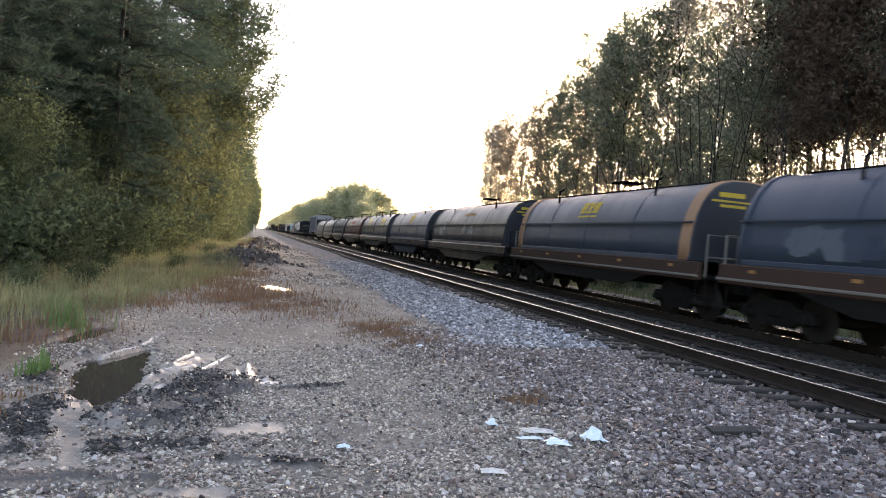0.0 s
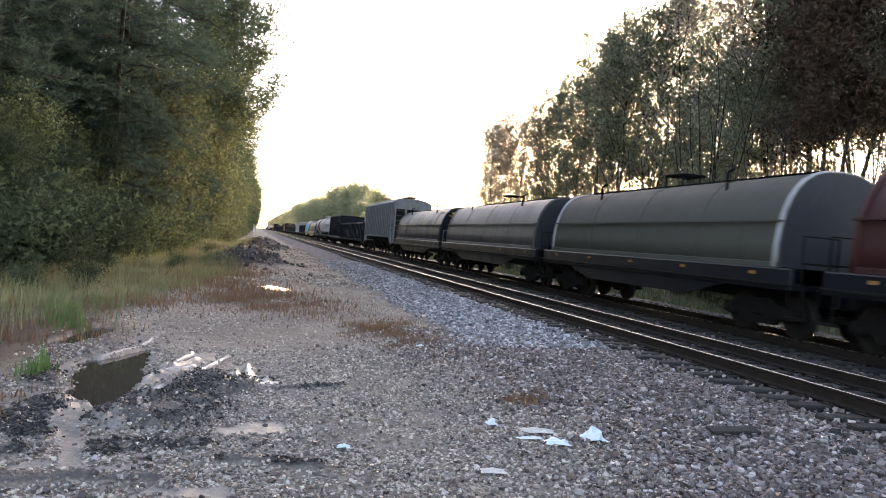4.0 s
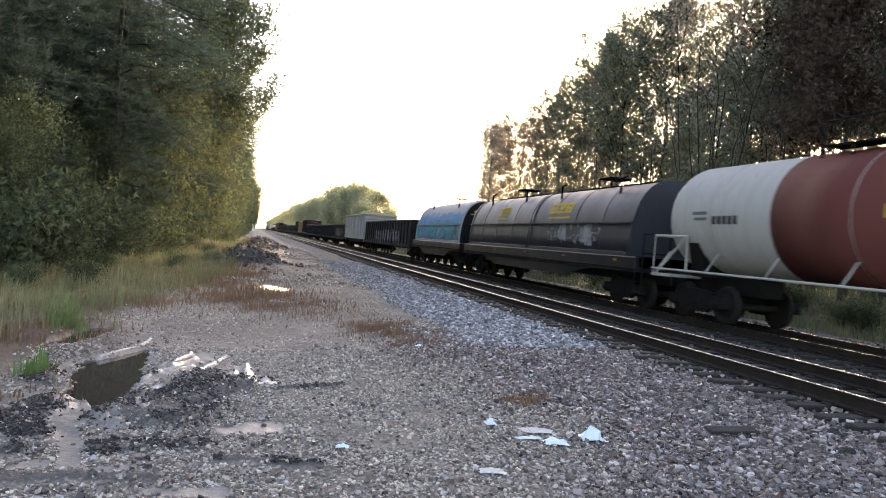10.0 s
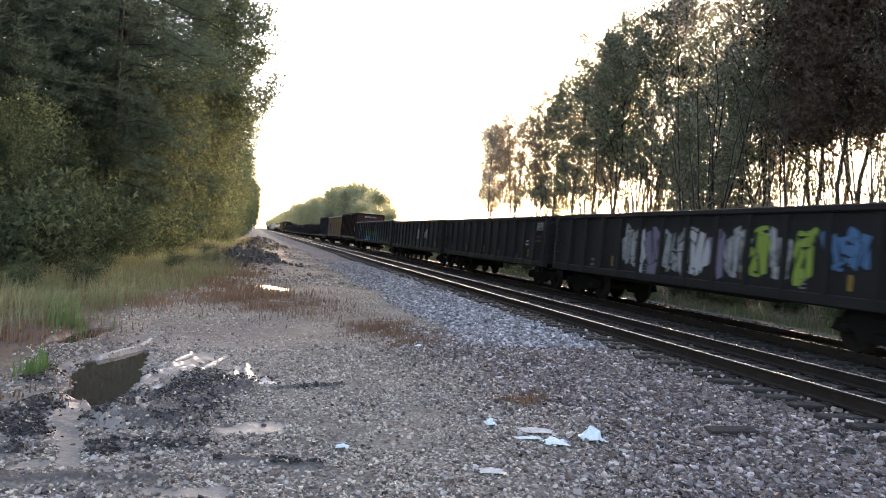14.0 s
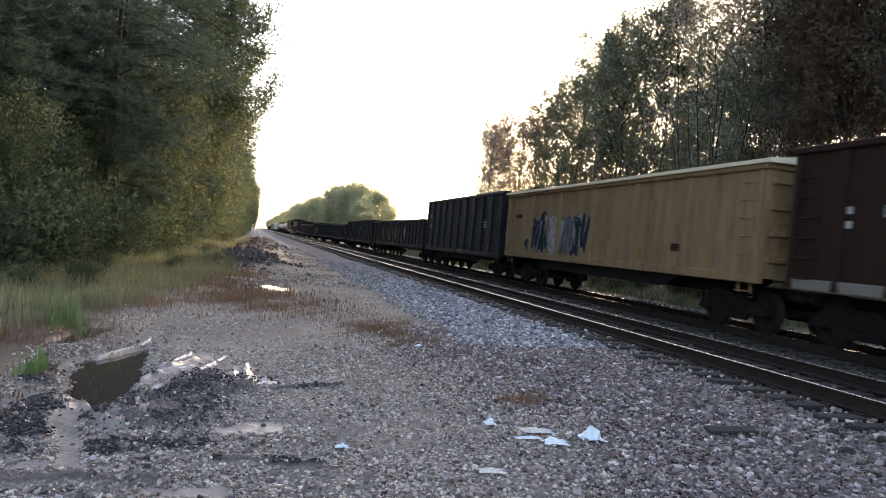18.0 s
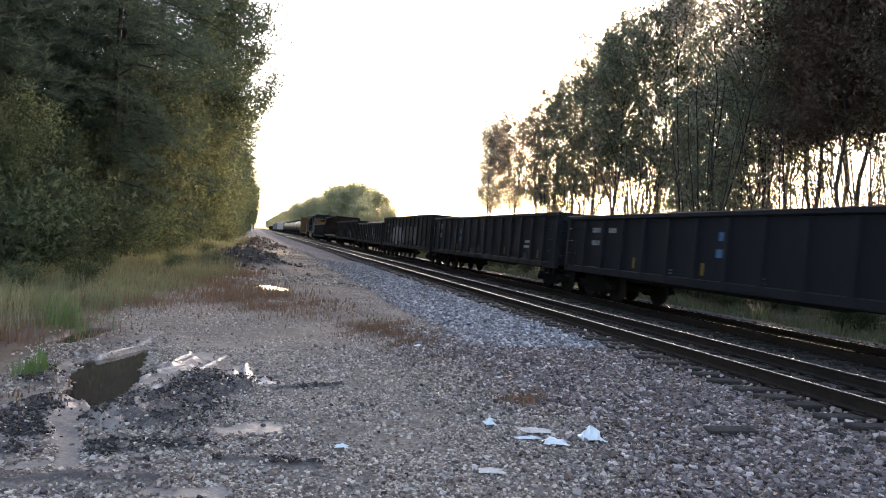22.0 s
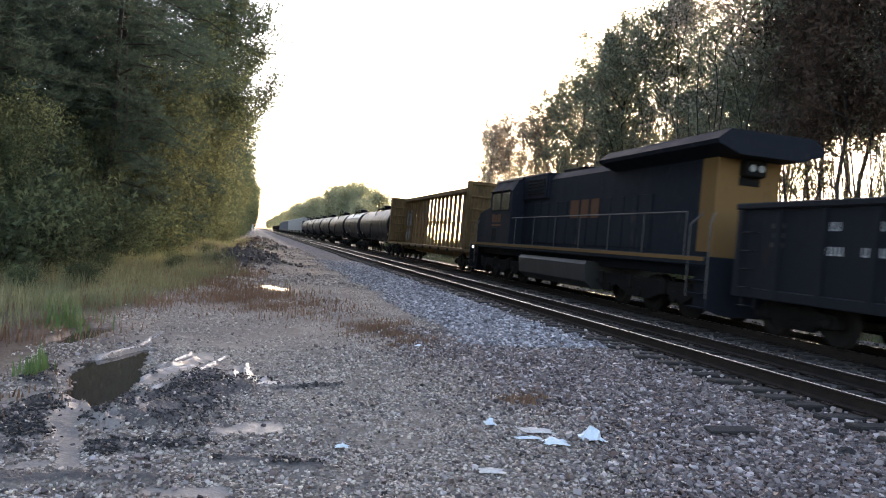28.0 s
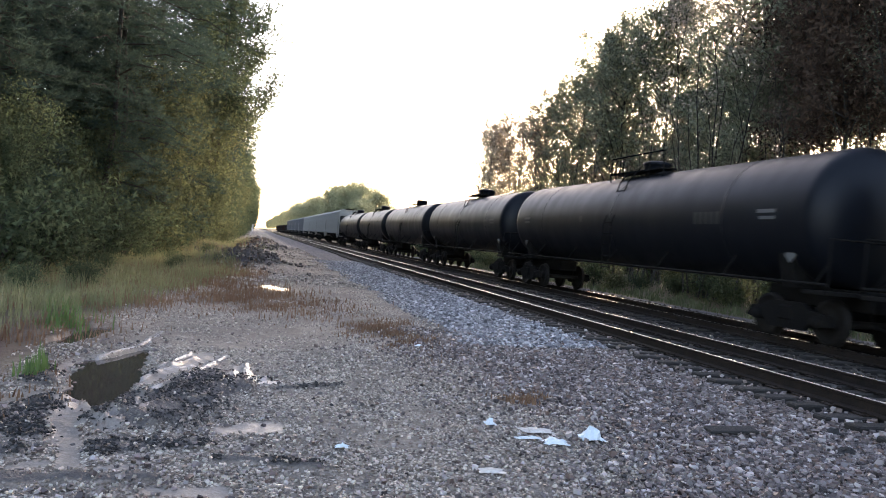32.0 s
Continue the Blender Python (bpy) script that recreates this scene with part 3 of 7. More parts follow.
def puddle(cx, cy, rx, ry, z, label, turn=0.0, rag=0.0):
    g = Geo()
    n = 60
    ring = []
    for k in range(n):
        a = 2 * math.pi * k / n
        k2 = 1 + rag * (0.5 * math.sin(3 * a + cx * 9) + 0.35 * math.sin(7 * a + cy * 5) + 0.3 * math.sin(11 * a + cx * 4))
        u, w = rx * k2 * math.cos(a), ry * (1 + 0.4 * (k2 - 1)) * math.sin(a)
        ring.append((cx + u * math.cos(turn) - w * math.sin(turn), cy + u * math.sin(turn) + w * math.cos(turn)))
    g.add([(x, y, z) for x, y in ring] + [(x, y, z - 0.2) for x, y in ring],
          [tuple(range(n))] + [(i, (i + 1) % n, n + (i + 1) % n, n + i) for i in range(n)])
    ob = new("puddle", g.mesh("puddle", water))
    return tagged(ob, label, "puddle", "rainwater puddles", "structure")


puddle(-1.4, 8.6, 0.62, 1.95, BASE - 0.048, "brown rainwater puddle filling a muddy wheel rut", 0.03)
puddle(-2.24, 11.2, 0.36, 1.05, BASE - 0.045, "shallow brown puddle behind tall weeds", -0.1)
puddle(0.52, 22.2, 0.8, 1.5, BASE - 0.035, "bright rainwater puddle on the gravel track")
puddle(0.2, 8.36, 0.34, 0.3, BASE - 0.03, "small bright film of water in a tyre rut")

# ---- tracks ----
RAIL = [(-0.075, -0.18), (0.075, -0.18), (0.075, -0.165), (0.014, -0.14), (0.012, -0.045), (0.036, -0.033), (0.036, -0.004), (-0.036, -0.004),
        (-0.036, -0.033), (-0.012, -0.045), (-0.014, -0.14), (-0.075, -0.165)]
HEAD = [(-0.027, -0.006), (0.027, -0.006), (0.027, -0.002), (0.019, 0.002), (-0.019, 0.002), (-0.027, -0.002)]
TIE_Y0, TIE_STEP = 3.0, 0.5
plate_mesh = Geo().box((-0.09, -0.17, -0.19), (0.09, 0.17, -0.178)).tube([(-0.12, -0.05, -0.19), (-0.12, -0.05, -0.165)], 0.02, 6).mesh("tie_plate", M["rail"])
tie_meshes = []
for k in range(4):
    g = Geo()
    r = random.Random(k)
    g.box((-1.4 - r.uniform(0, 0.14), -0.115, -0.36), (1.4 + r.uniform(0, 0.14), 0.11, -0.19 - r.uniform(0, 0.01)), 0.018)
    tie_meshes.append(g.mesh("tie", M["tie"]))


def track(name, cx, label, singles):
    t = thing(name, label, "railway track", at=(cx, 0, 0), kind="structure")
    for sx in (-GAUGE / 2, GAUGE / 2):
        g = Geo().prism([(x + sx, z) for x, z in RAIL], -60, 1500)
        r = part("rail", g, "rail", t, "rusty steel rail")
        part("rail_head", Geo().prism([(x + sx, z) for x, z in HEAD], -60, 1500), "railtop", r, "shiny worn rail head")
    r = random.Random(int(cx * 10))
    for i in range(singles):
        ob = part("tie", tie_meshes[i % 4], "tie", t)
        ob.location = (r.uniform(-0.05, 0.05), TIE_Y0 + i * TIE_STEP + r.uniform(-0.03, 0.03), r.uniform(-0.012, 0.006))
        ob.rotation_euler = (0, 0, r.uniform(-0.02, 0.02))
    g = Geo()
    y = TIE_Y0 + singles * TIE_STEP
    while y < 260:
        g.box((-1.3, y - 0.11, -0.36), (1.3, y + 0.11, -0.195))
        y += TIE_STEP
    for k in range(1, 60):
        g.box((-1.3, TIE_Y0 - k * TIE_STEP - 0.11, -0.36), (1.3, TIE_Y0 - k * TIE_STEP + 0.11, -0.195))
    tagged(part("distant_ties", g, "tie", t), kind="stuff")
    g = Geo()
    for i in range(-4, 160):
        for sx in (-GAUGE / 2, GAUGE / 2):
            y = TIE_Y0 + i * TIE_STEP
            g.box((sx - 0.17, y - 0.09, -0.192), (sx + 0.17, y + 0.09, -0.176))
            for dx in (-0.1, 0.1):
                g.box((sx + dx - 0.012, y - 0.05, -0.18), (sx + dx + 0.012, y - 0.02, -0.15))
    tagged(part("tie_plates_and_spikes", g, "rail", t), kind="stuff")
    return t


track("near_track", NEAR_C, "empty railway track with worn rails on wooden ties", 110)
track("far_track", FAR_C, "railway track carrying a freight train on wooden ties", 90)


# ---- rolling stock ----
SPEED = 20.162
SIDE = 1.5


def side_frame_geo(x):
    prof = [(-1.25, 0.40), (-1.12, 0.62), (-0.66, 0.66), (-0.42, 0.80), (0.42, 0.80), (0.66, 0.66), (1.12, 0.62), (1.25, 0.40), (0.98, 0.36), (0.74, 0.44),
            (0.52, 0.24), (-0.52, 0.24), (-0.74, 0.44), (-0.98, 0.36)]
    g = Geo().prism(prof, x - 0.07, x + 0.07, axis="x")
    for y in (-0.89, 0.89):
        g.lathe([(x - 0.17, 0.0), (x - 0.17, 0.09), (x - 0.1, 0.13), (x + 0.1, 0.13)] if x < 0 else [(x - 0.1, 0.13), (x + 0.1, 0.13), (x + 0.17, 0.09), (x + 0.17, 0.0)], 10, "x", (0, y, 0.46))
    for y in (-0.2, 0.0, 0.2):
        g.tube([(x, y, 0.3), (x, y, 0.62)], 0.085, 8)
    return g


def wheelset_geo():
    g = Geo().tube([(-0.85, 0, 0), (0.85, 0, 0)], 0.08, 8)
    for s in (-1, 1):
        rows = [(s * 0.70, 0.10), (s * 0.70, 0.40), (s * 0.685, 0.49), (s * 0.715, 0.49), (s * 0.725, 0.462), (s * 0.82, 0.455), (s * 0.82, 0.39), (s * 0.79, 0.36), (s * 0.77, 0.14), (s * 0.83, 0.12), (s * 0.83, 0.0)]
        g.lathe(rows, 18, "x")
    return g


BITS = {"side_frame": side_frame_geo(-1.03).mesh("side_frame", M["steel"]), "side_frame_b": side_frame_geo(1.03).mesh("side_frame", M["steel"]),
        "wheelset": wheelset_geo().mesh("wheelset", M["wheel"]),
        "bolster": Geo().box((-1.15, -0.2, 0.42), (1.15, 0.2, 0.72), 0.03).box((-0.3, -0.3, 0.7), (0.3, 0.3, 0.92), 0.03).mesh("truck", M["steel"]),
        "coupler": Geo().box((-0.12, -0.5, 0.76), (0.12, 0.30, 0.98), 0.03).box((-0.2, 0.18, 0.70), (0.2, 0.46, 1.02), 0.05).tube([(0.28, -0.1, 0.8), (0.22, 0.2, 0.45), (0.1, 0.45, 0.4)], 0.03, 6).mesh("coupler", M["steel"])}


def add_truck(car, y):
    t = part("truck", BITS["bolster"], "steel", car)
    t.location = (0, y, 0)
    part("side_frame", BITS["side_frame"], "steel", t)
    part("side_frame", BITS["side_frame_b"], "steel", t)
    for dy in (-0.89, 0.89):
        w = part("wheelset", BITS["wheelset"], "wheel", t)
        w.location = (0, dy, 0.46)
    return t


TRAIN = []


def start_car(name, label, s0, s1, inset=1.9):
    """An empty car between two places along the train; its front end has the lower y."""
    car = thing(name, label, name.replace("_", " ") if len(name) < 14 else "freight car", "cars of the freight train", (FAR_C, (s0 + s1) / 2, 0))
    half = (s1 - s0) / 2
    for y in (-half + inset, half - inset):
        add_truck(car, y)
    for y, r in ((-half + 0.55, math.pi), (half - 0.55, 0)):
        c = part("coupler", BITS["coupler"], "steel", car)
        c.location, c.rotation_euler = (0, y, 0), (0, 0, r)
    TRAIN.append((car, (s0 + s1) / 2))
    return car, half - 0.42


def ladder(car, x, y, z0, z1, mat, step=0.4, w=0.42, along="y"):
    g = Geo()
    z = z0
    while z < z1:
        if along == "y":
            g.tube([(x, y - w / 2, z), (x - 0.09 * (1 if x < 0 else -1), y - w / 2, z), (x - 0.09 * (1 if x < 0 else -1), y + w / 2, z), (x, y + w / 2, z)], 0.016, 5)
        else:
            k = -0.09 if y < 0 else 0.09
            g.tube([(x - w / 2, y, z), (x - w / 2, y + k, z), (x + w / 2, y + k, z), (x + w / 2, y, z)], 0.016, 5)
        z += step
    for s in (-w / 2, w / 2):
        if along == "y":
            g.box((min(x, x + 0.03), y + s - 0.02, z0 - 0.05), (max(x, x + 0.03), y + s + 0.02, z1))
        else:
            g.box((x + s - 0.02, min(y, y + 0.02), z0 - 0.05), (x + s + 0.02, max(y, y + 0.02), z1))
    return part("ladder", g, mat, car, "steel grab-iron ladder")


def mark(car, y0, y1, z0, z1, mat, x=-SIDE - 0.004, name="marking", slots=0):
    """A painted block on the side, a stack of bars, or a row of small upright bars where it stands for white lettering."""
    g = Geo()
    if slots:
        h = (z1 - z0) / (2 * slots - 1)
        for i in range(slots):
            g.box((x - 0.004, y0, z0 + 2 * i * h), (x, y1 - (0.15 * (y1 - y0) if i % 2 else 0), z0 + (2 * i + 1) * h))
    elif mat == "white_mark" and y1 - y0 < 1.2:
        # three characters, each as two thin uprights and a foot
        u, t = (y1 - y0) / 3, (z1 - z0) * 0.2
        for i in range(3):
            a, b = y0 + (i + 0.12) * u, y0 + (i + 0.86) * u
            g.box((x - 0.004, a, z0), (x, a + 0.24 * u, z1)).box((x - 0.004, b - 0.24 * u, z0), (x, b, z1))
            g.box((x - 0.0045, a + 0.2 * u, z0), (x - 0.0005, b - 0.2 * u, z0 + t))
    else:
        g.box((x - 0.004, y0, z0), (x, y1, z1))
    return part(name, g, mat, car)


def outline_blob(r, n, w, h, rough=0.18):
    ph = [r.uniform(0, 6.28) for _ in range(4)]
    pts = []
    for k in range(n):
        a = 2 * math.pi * k / n
        q = 1 + rough * (math.sin(2 * a + ph[0]) + 0.7 * math.sin(3 * a + ph[1]) + 0.5 * math.sin(5 * a + ph[2]))
        u, v = math.copysign(abs(math.cos(a)) ** 0.6, math.cos(a)), math.copysign(abs(math.sin(a)) ** 0.6, math.sin(a))
        pts.append((u * w / 2 * q, v * h / 2 * q))
    return pts


def spray(car, y0, y1, z0, z1, fills, line, count, seed, x=-SIDE - 0.005, surface=None):
    """Spray-painted wild lettering that cannot be read: overlapping thick strokes over a ragged fill. surface maps (y, z) to a point."""
    r = random.Random(seed)
    put = surface or (lambda y, z, k: (x - 0.003 * k, y, z))
    step = (y1 - y0) / count
    tall = z1 - z0

    def stroke(g, a, b, w, k):
        """A thick stroke with slanted ends, cut into short lengths that follow the surface."""
        dy, dz = b[0] - a[0], b[1] - a[1]
        ln = math.hypot(dy, dz) or 1
        py, pz = -dz / ln * w, dy / ln * w
        e = r.uniform(-0.6, 0.6)
        n = 5
        vs = []
        for i in range(n + 1):
            q = i / n
            wide = 0.75 + 0.5 * q if e > 0 else 1.2 - 0.4 * q
            for s in (-1, 1):
                u = q + s * e * w / ln
                vs.append(put(a[0] + dy * u + s * py * wide, min(max(a[1] + dz * u + s * pz * wide, z0 - 0.08), z1 + 0.08), k))
        g.add(vs, [(2 * i, 2 * i + 1, 2 * i + 3, 2 * i + 2) for i in range(n)])

    for i in range(count):
        cy = y0 + (i + 0.5) * step
        half = abs(step) * 0.5
        fill, edge = Geo(), Geo()
        ring = outline_blob(r, 20, abs(step) * 0.9, tall * 0.8, 0.3)
        lay = 1 + (i % 3) * 0.4
        fill.add([put(cy, (z0 + z1) / 2, lay)] + [put(cy + u, (z0 + z1) / 2 + v, lay) for u, v in ring], [(0, 1 + k, 1 + (k + 1) % 20) for k in range(20)])
        for j in range(r.choice((3, 4, 4, 5))):
            flat = j % 3 == 2
            a = (cy + r.uniform(-0.75, 0.75) * half, z0 + tall * r.uniform(0.02, 0.3 if not flat else 0.9))
            b = (a[0] + r.uniform(-0.7, 0.7) * half, z1 - tall * r.uniform(0.02, 0.3)) if not flat else (a[0] + r.choice((-1, 1)) * half, a[1] + r.uniform(-0.2, 0.25) * tall)
            w = min(abs(step) * r.uniform(0.13, 0.24), 0.24)
            if line:
                stroke(edge, a, b, w + 0.035, 2 + j)
            stroke(fill, a, b, w, 2.5 + j)
        part("spray_paint", fill, fills[i % len(fills)], car, "spray-painted graffiti")
        if line:
            part("spray_outline", edge, line, car)


def gondola(s0, s1, top, mat, label, ribs=14, bottom=1.05, name="gondola", load=None, cover=None, marks=(), sprays=(), sill="", belly=0.0, ribmat=None, ribdepth=0.09, endmat=None):
    car, h = start_car(name, label, s0, s1)
    for sx, nm in ((-1, "side_wall"), (1, "side_wall")):
        g = Geo().box((sx * (SIDE - 0.03) - 0.03, -h, bottom), (sx * (SIDE - 0.03) + 0.03, h, top - 0.1), 0.01)
        part(nm, g, mat, car)
    for sy in (-1, 1):
        g = Geo().box((-SIDE + 0.06, sy * (h - 0.04) - 0.04, bottom), (SIDE - 0.06, sy * (h - 0.04) + 0.04, top - 0.1), 0.01)
        for k in range(4):
            z = bottom + (top - bottom) * (k + 0.6) / 4.4
            g.box((-SIDE + 0.1, sy * (h + 0.04) - 0.05, z), (SIDE - 0.1, sy * (h + 0.04) + 0.05, z + 0.12), 0.02)
        part("end_wall", g, endmat or mat, car)
    part("floor", Geo().box((-SIDE + 0.06, -h + 0.08, bottom), (SIDE - 0.06, h - 0.08, bottom + 0.08)), mat, car)
    rim = Geo()
    for sx in (-1, 1):
        rim.box((sx * SIDE - 0.09, -h - 0.05, top - 0.14), (sx * SIDE + 0.09, h + 0.05, top), 0.025)
    for sy in (-1, 1):
        rim.box((-SIDE + 0.08, sy * h - 0.07, top - 0.14), (SIDE - 0.08, sy * h + 0.07, top), 0.025)
    part("top_chord", rim, mat, car)
    for sx in (-1, 1):
        sillg = Geo().box((sx * SIDE - 0.07, -h, bottom - 0.12), (sx * SIDE + 0.07, h, bottom + 0.1), 0.02)
        if belly:
            k = SIDE - 0.12
            part("belly_plate", Geo().prism([(-h * 0.66, bottom), (-h * 0.5, bottom - belly), (h * 0.5, bottom - belly), (h * 0.66, bottom)], sx * k - 0.03, sx * k + 0.03, axis="x"), "steel", car)
        part("side_sill", sillg, sill or mat, car)
    part("centre_sill", Geo().box((-0.3, -h, 0.75), (0.3, h, 1.0), 0.03), "steel", car)
    rib = Geo().prism([(-0.10, bottom - 0.1), (-0.07, bottom + 0.1), (-0.07, top - 0.16), (0.07, top - 0.16), (0.07, bottom + 0.1), (0.10, bottom - 0.1)], -ribdepth, 0.0, axis="x").mesh("rib", M[ribmat or mat])
    for sx in (-1, 1):
        for i in range(ribs + 1):
            ob = part("rib", rib, mat, car)
            ob.location = (sx * SIDE + (0 if sx < 0 else 0), -h + 0.12 + (2 * h - 0.24) * i / ribs, 0)
            if sx > 0:
                ob.rotation_euler = (0, 0, math.pi)
    for y in (-h + 0.5, h - 0.5):
        ladder(car, -SIDE - 0.01, y, bottom - 0.3, top - 0.4, ribmat or mat)
    ladder(car, -0.95, -h - 0.04, bottom, top - 0.3, mat, along="x")
    q = random.Random(int(s1))
    for i in range(5):
        y = -h + 1.6 + (2 * h - 3.2) * i / 4 + 0.3
        mark(car, y - 0.05, y + 0.05, bottom + 0.2, bottom + 0.5, "reflector", name="reflector")
        y += q.uniform(0.6, 1.4)
        w = q.uniform(0.12, 0.3)
        if y + w < h - 0.8:
            mark(car, y, y + w, bottom + 0.15, bottom + q.uniform(0.25, 0.4), "faint_mark", name="stencil", slots=q.choice((2, 3)))
    if endmat == "red":
        part("end_sign", Geo().box((-0.75, -h - 0.1, top - 0.5), (0.75, -h - 0.085, top - 0.24)), "black", car, "black sign plate")
        for i in range(9):
            x = -0.62 + 0.145 * i
            part("sign_bar", Geo().box((x, -h - 0.106, top - 0.44), (x + 0.09, -h - 0.1, top - 0.3)), "white_mark", car)
    if load:
        g = Geo()
        n, k = 40, 9
        r = random.Random(int(s0))
        vs = []
        for i in range(n):
            for j in range(k):
                y = -h + 0.1 + (2 * h - 0.2) * i / (n - 1)
                x = -SIDE + 0.1 + (2 * SIDE - 0.2) * j / (k - 1)
                edge = min(1, (SIDE - abs(x)) / 0.8) * min(1, (h - abs(y)) / 1.2)
                vs.append((x, y, top - 0.12 + load * edge * (0.75 + 0.25 * math.sin(y * 1.1 + s0)) + r.uniform(-0.05, 0.05)))
        g.add(vs, [(i * k + j, i * k + j + 1, (i + 1) * k + j + 1, (i + 1) * k + j) for i in range(n - 1) for j in range(k - 1)])
        part("coal_load", g, "coal", car, "heaped black coal")
    if cover:
        g = Geo().prism([(-SIDE - 0.16, top - 0.02), (-SIDE - 0.16, top + 0.07), (0, top + 0.24), (SIDE + 0.16, top + 0.07), (SIDE + 0.16, top - 0.02)], -h - 0.2, h + 0.2)
        part("roof_cover", g, cover, car, "pale overhanging roof cover")
    for m in marks:
        y0, y1, z0, z1, mm, *sl = m
        mark(car, y0, y1, z0, z1, mm, slots=sl[0] if sl else 0)
    for sp in sprays:
        spray(car, *sp)
    return car, h


def hood_profile(w, zb, zt, n=18, p=0.72):
    pts = []
    for k in range(n + 1):
        a = math.pi * k / n
        c, s = math.cos(a), math.sin(a)
        pts.append((-w * math.copysign(abs(c) ** p, c), zb + (zt - zb) * abs(s) ** 0.85))
    return pts


def coil_car(s0, s1, hood, label, band=None, two=False, deck="black", zt=3.62, logo=None, sprays=(), tabs="yellow", belly=0.35, rail="steel", zb=1.5, ends="navyhood", endmark=None, bandw=0.07, under=None, bolts=False):
    under = under or deck
    car, h = start_car("coil_car", label, s0, s1)
    w = 1.46
    # underframe
    for sx in (-1, 1):
        g = Geo().box((sx * (SIDE - 0.03) - 0.08, -h, 1.02), (sx * (SIDE - 0.03) + 0.08, h, zb - 0.02), 0.03)
        part("side_sill", g, deck, car, "dark steel side sill")
        if belly:
            part("belly_plate", Geo().prism([(-h * 0.66, 1.04), (-h * 0.42, 1.02 - belly), (h * 0.42, 1.02 - belly), (h * 0.66, 1.04)], sx * (SIDE - 0.05) - 0.05, sx * (SIDE - 0.05) + 0.05, axis="x"), under, car)
    g = Geo().box((-0.35, -h, 0.72), (0.35, h, 1.06), 0.03).box((-SIDE + 0.05, -h, 1.05), (SIDE - 0.05, h, 1.15))
    part("underframe", g, under, car, "dark steel underframe")
    part("deck_rail", Geo().box((-SIDE - 0.10, -h, 1.10), (-SIDE + 0.0, h, 1.16), 0.01).box((SIDE, -h, 1.10), (SIDE + 0.10, h, 1.16), 0.01), rail, car)
    spans = [(-h + 0.55, -0.04), (0.04, h - 0.55)] if two else [(-h + 0.55, h - 0.55)]
    prof = hood_profile(w, zb, zt)
    for y0, y1 in spans:
        g = Geo().prism(prof, y0, y1, soft=True)
        k = part("hood", g, hood, car)
        part("end_plate", Geo().prism(hood_profile(w - 0.03, zb, zt - 0.03), y0 - 0.03, y0 - 0.004), ends, k, "dark end plate")
        for y in (y0 + bandw + 0.01, y1 - bandw - 0.01):
            g = Geo().strip(hood_profile(w + 0.035, zb, zt + 0.035), y - bandw, y + bandw, 0.04)
            part("end_band", g, band or hood, k)
        for i in range(1, 4):
            y = y0 + (y1 - y0) * i / 4
            part("seam", Geo().strip(hood_profile(w + 0.012, zb, zt + 0.012), y - 0.025, y + 0.025, 0.02), hood, k)
        part("side_batten", Geo().box((-w - 0.03, y0, zb + 0.95), (-w + 0.06, y1, zb + 0.99)), hood, k)
        if bolts:
            # bolted seam, dark upright straps and a pipe along the deck
            for i in range(16):
                y = y0 + 0.3 + (y1 - y0 - 0.6) * i / 15
                part("seam_bolt", Geo().box((-w - 0.045, y - 0.03, zb + 0.90), (-w - 0.02, y + 0.03, zb + 1.04), 0.005), "darkhood", k)
            for q in (0.2, 0.5, 0.8):
                y = y0 + (y1 - y0) * q
                prof = [p for p in hood_profile(w + 0.03, zb, zt + 0.03) if p[0] < -0.25 and p[1] > zb + 0.95]
                part("strap", Geo().strip(prof, y - 0.05, y + 0.05, 0.02), "steel", k, "dark upright strap")
            for i in range(13):
                y = y0 + 0.3 + (y1 - y0 - 0.6) * i / 12
                part("stake_pocket", Geo().prism([(-SIDE - 0.02, zb - 0.12), (-SIDE - 0.16, zb - 0.16), (-SIDE - 0.12, zb - 0.5), (-SIDE - 0.02, zb - 0.6)], y - 0.09, y + 0.09), "steel", car)
            part("sill_flange", Geo().box((-SIDE - 0.14, y0, zb - 0.3), (-SIDE - 0.02, y1, zb - 0.24), 0.01), "dust", car, "dusty pale flange along the sill")
        g = Geo().box((-w - 0.03, y0, zb - 0.02), (-w + 0.05, y1, zb + 0.10), 0.01).box((w - 0.05, y0, zb - 0.02), (w + 0.03, y1, zb + 0.10), 0.01)
        part("hood_skirt", g, hood, k)
        # lifting frame and hooks on the crown
        cy = (y0 + y1) / 2
        g = Geo()
        for sy in (-0.45, 0.45):
            g.tube([(-0.35, cy + sy, zt - 0.05), (-0.35, cy + sy, zt + 0.34), (0.35, cy + sy, zt + 0.34), (0.35, cy + sy, zt - 0.05)], 0.035, 6)
        for sx in (-0.35, 0.35):
            g.tube([(sx, cy - 0.45, zt + 0.34), (sx, cy + 0.45, zt + 0.34)], 0.035, 6)
        g.box((-0.25, cy - 0.2, zt + 0.3), (0.25, cy + 0.2, zt + 0.38), 0.02)
        part("lifting_frame", g, "lighthood" if bolts else "steel", k, "raised steel lifting frame")
        g = Geo().box((-0.18, y0 + 0.5, zt + 0.02), (0.18, y1 - 0.5, zt + 0.07), 0.01)
        part("crown_walk", g, "steel", k)
        for q in (0.22, 0.78):
            y = y0 + (y1 - y0) * q
            for sx in (-1, 1):
                part("shoulder_hook", Geo().tube([(sx * 0.95, y, zt - 0.45), (sx * 0.95, y, zt + 0.12), (sx * 0.8, y, zt + 0.2)], 0.04, 6), "steel", k)
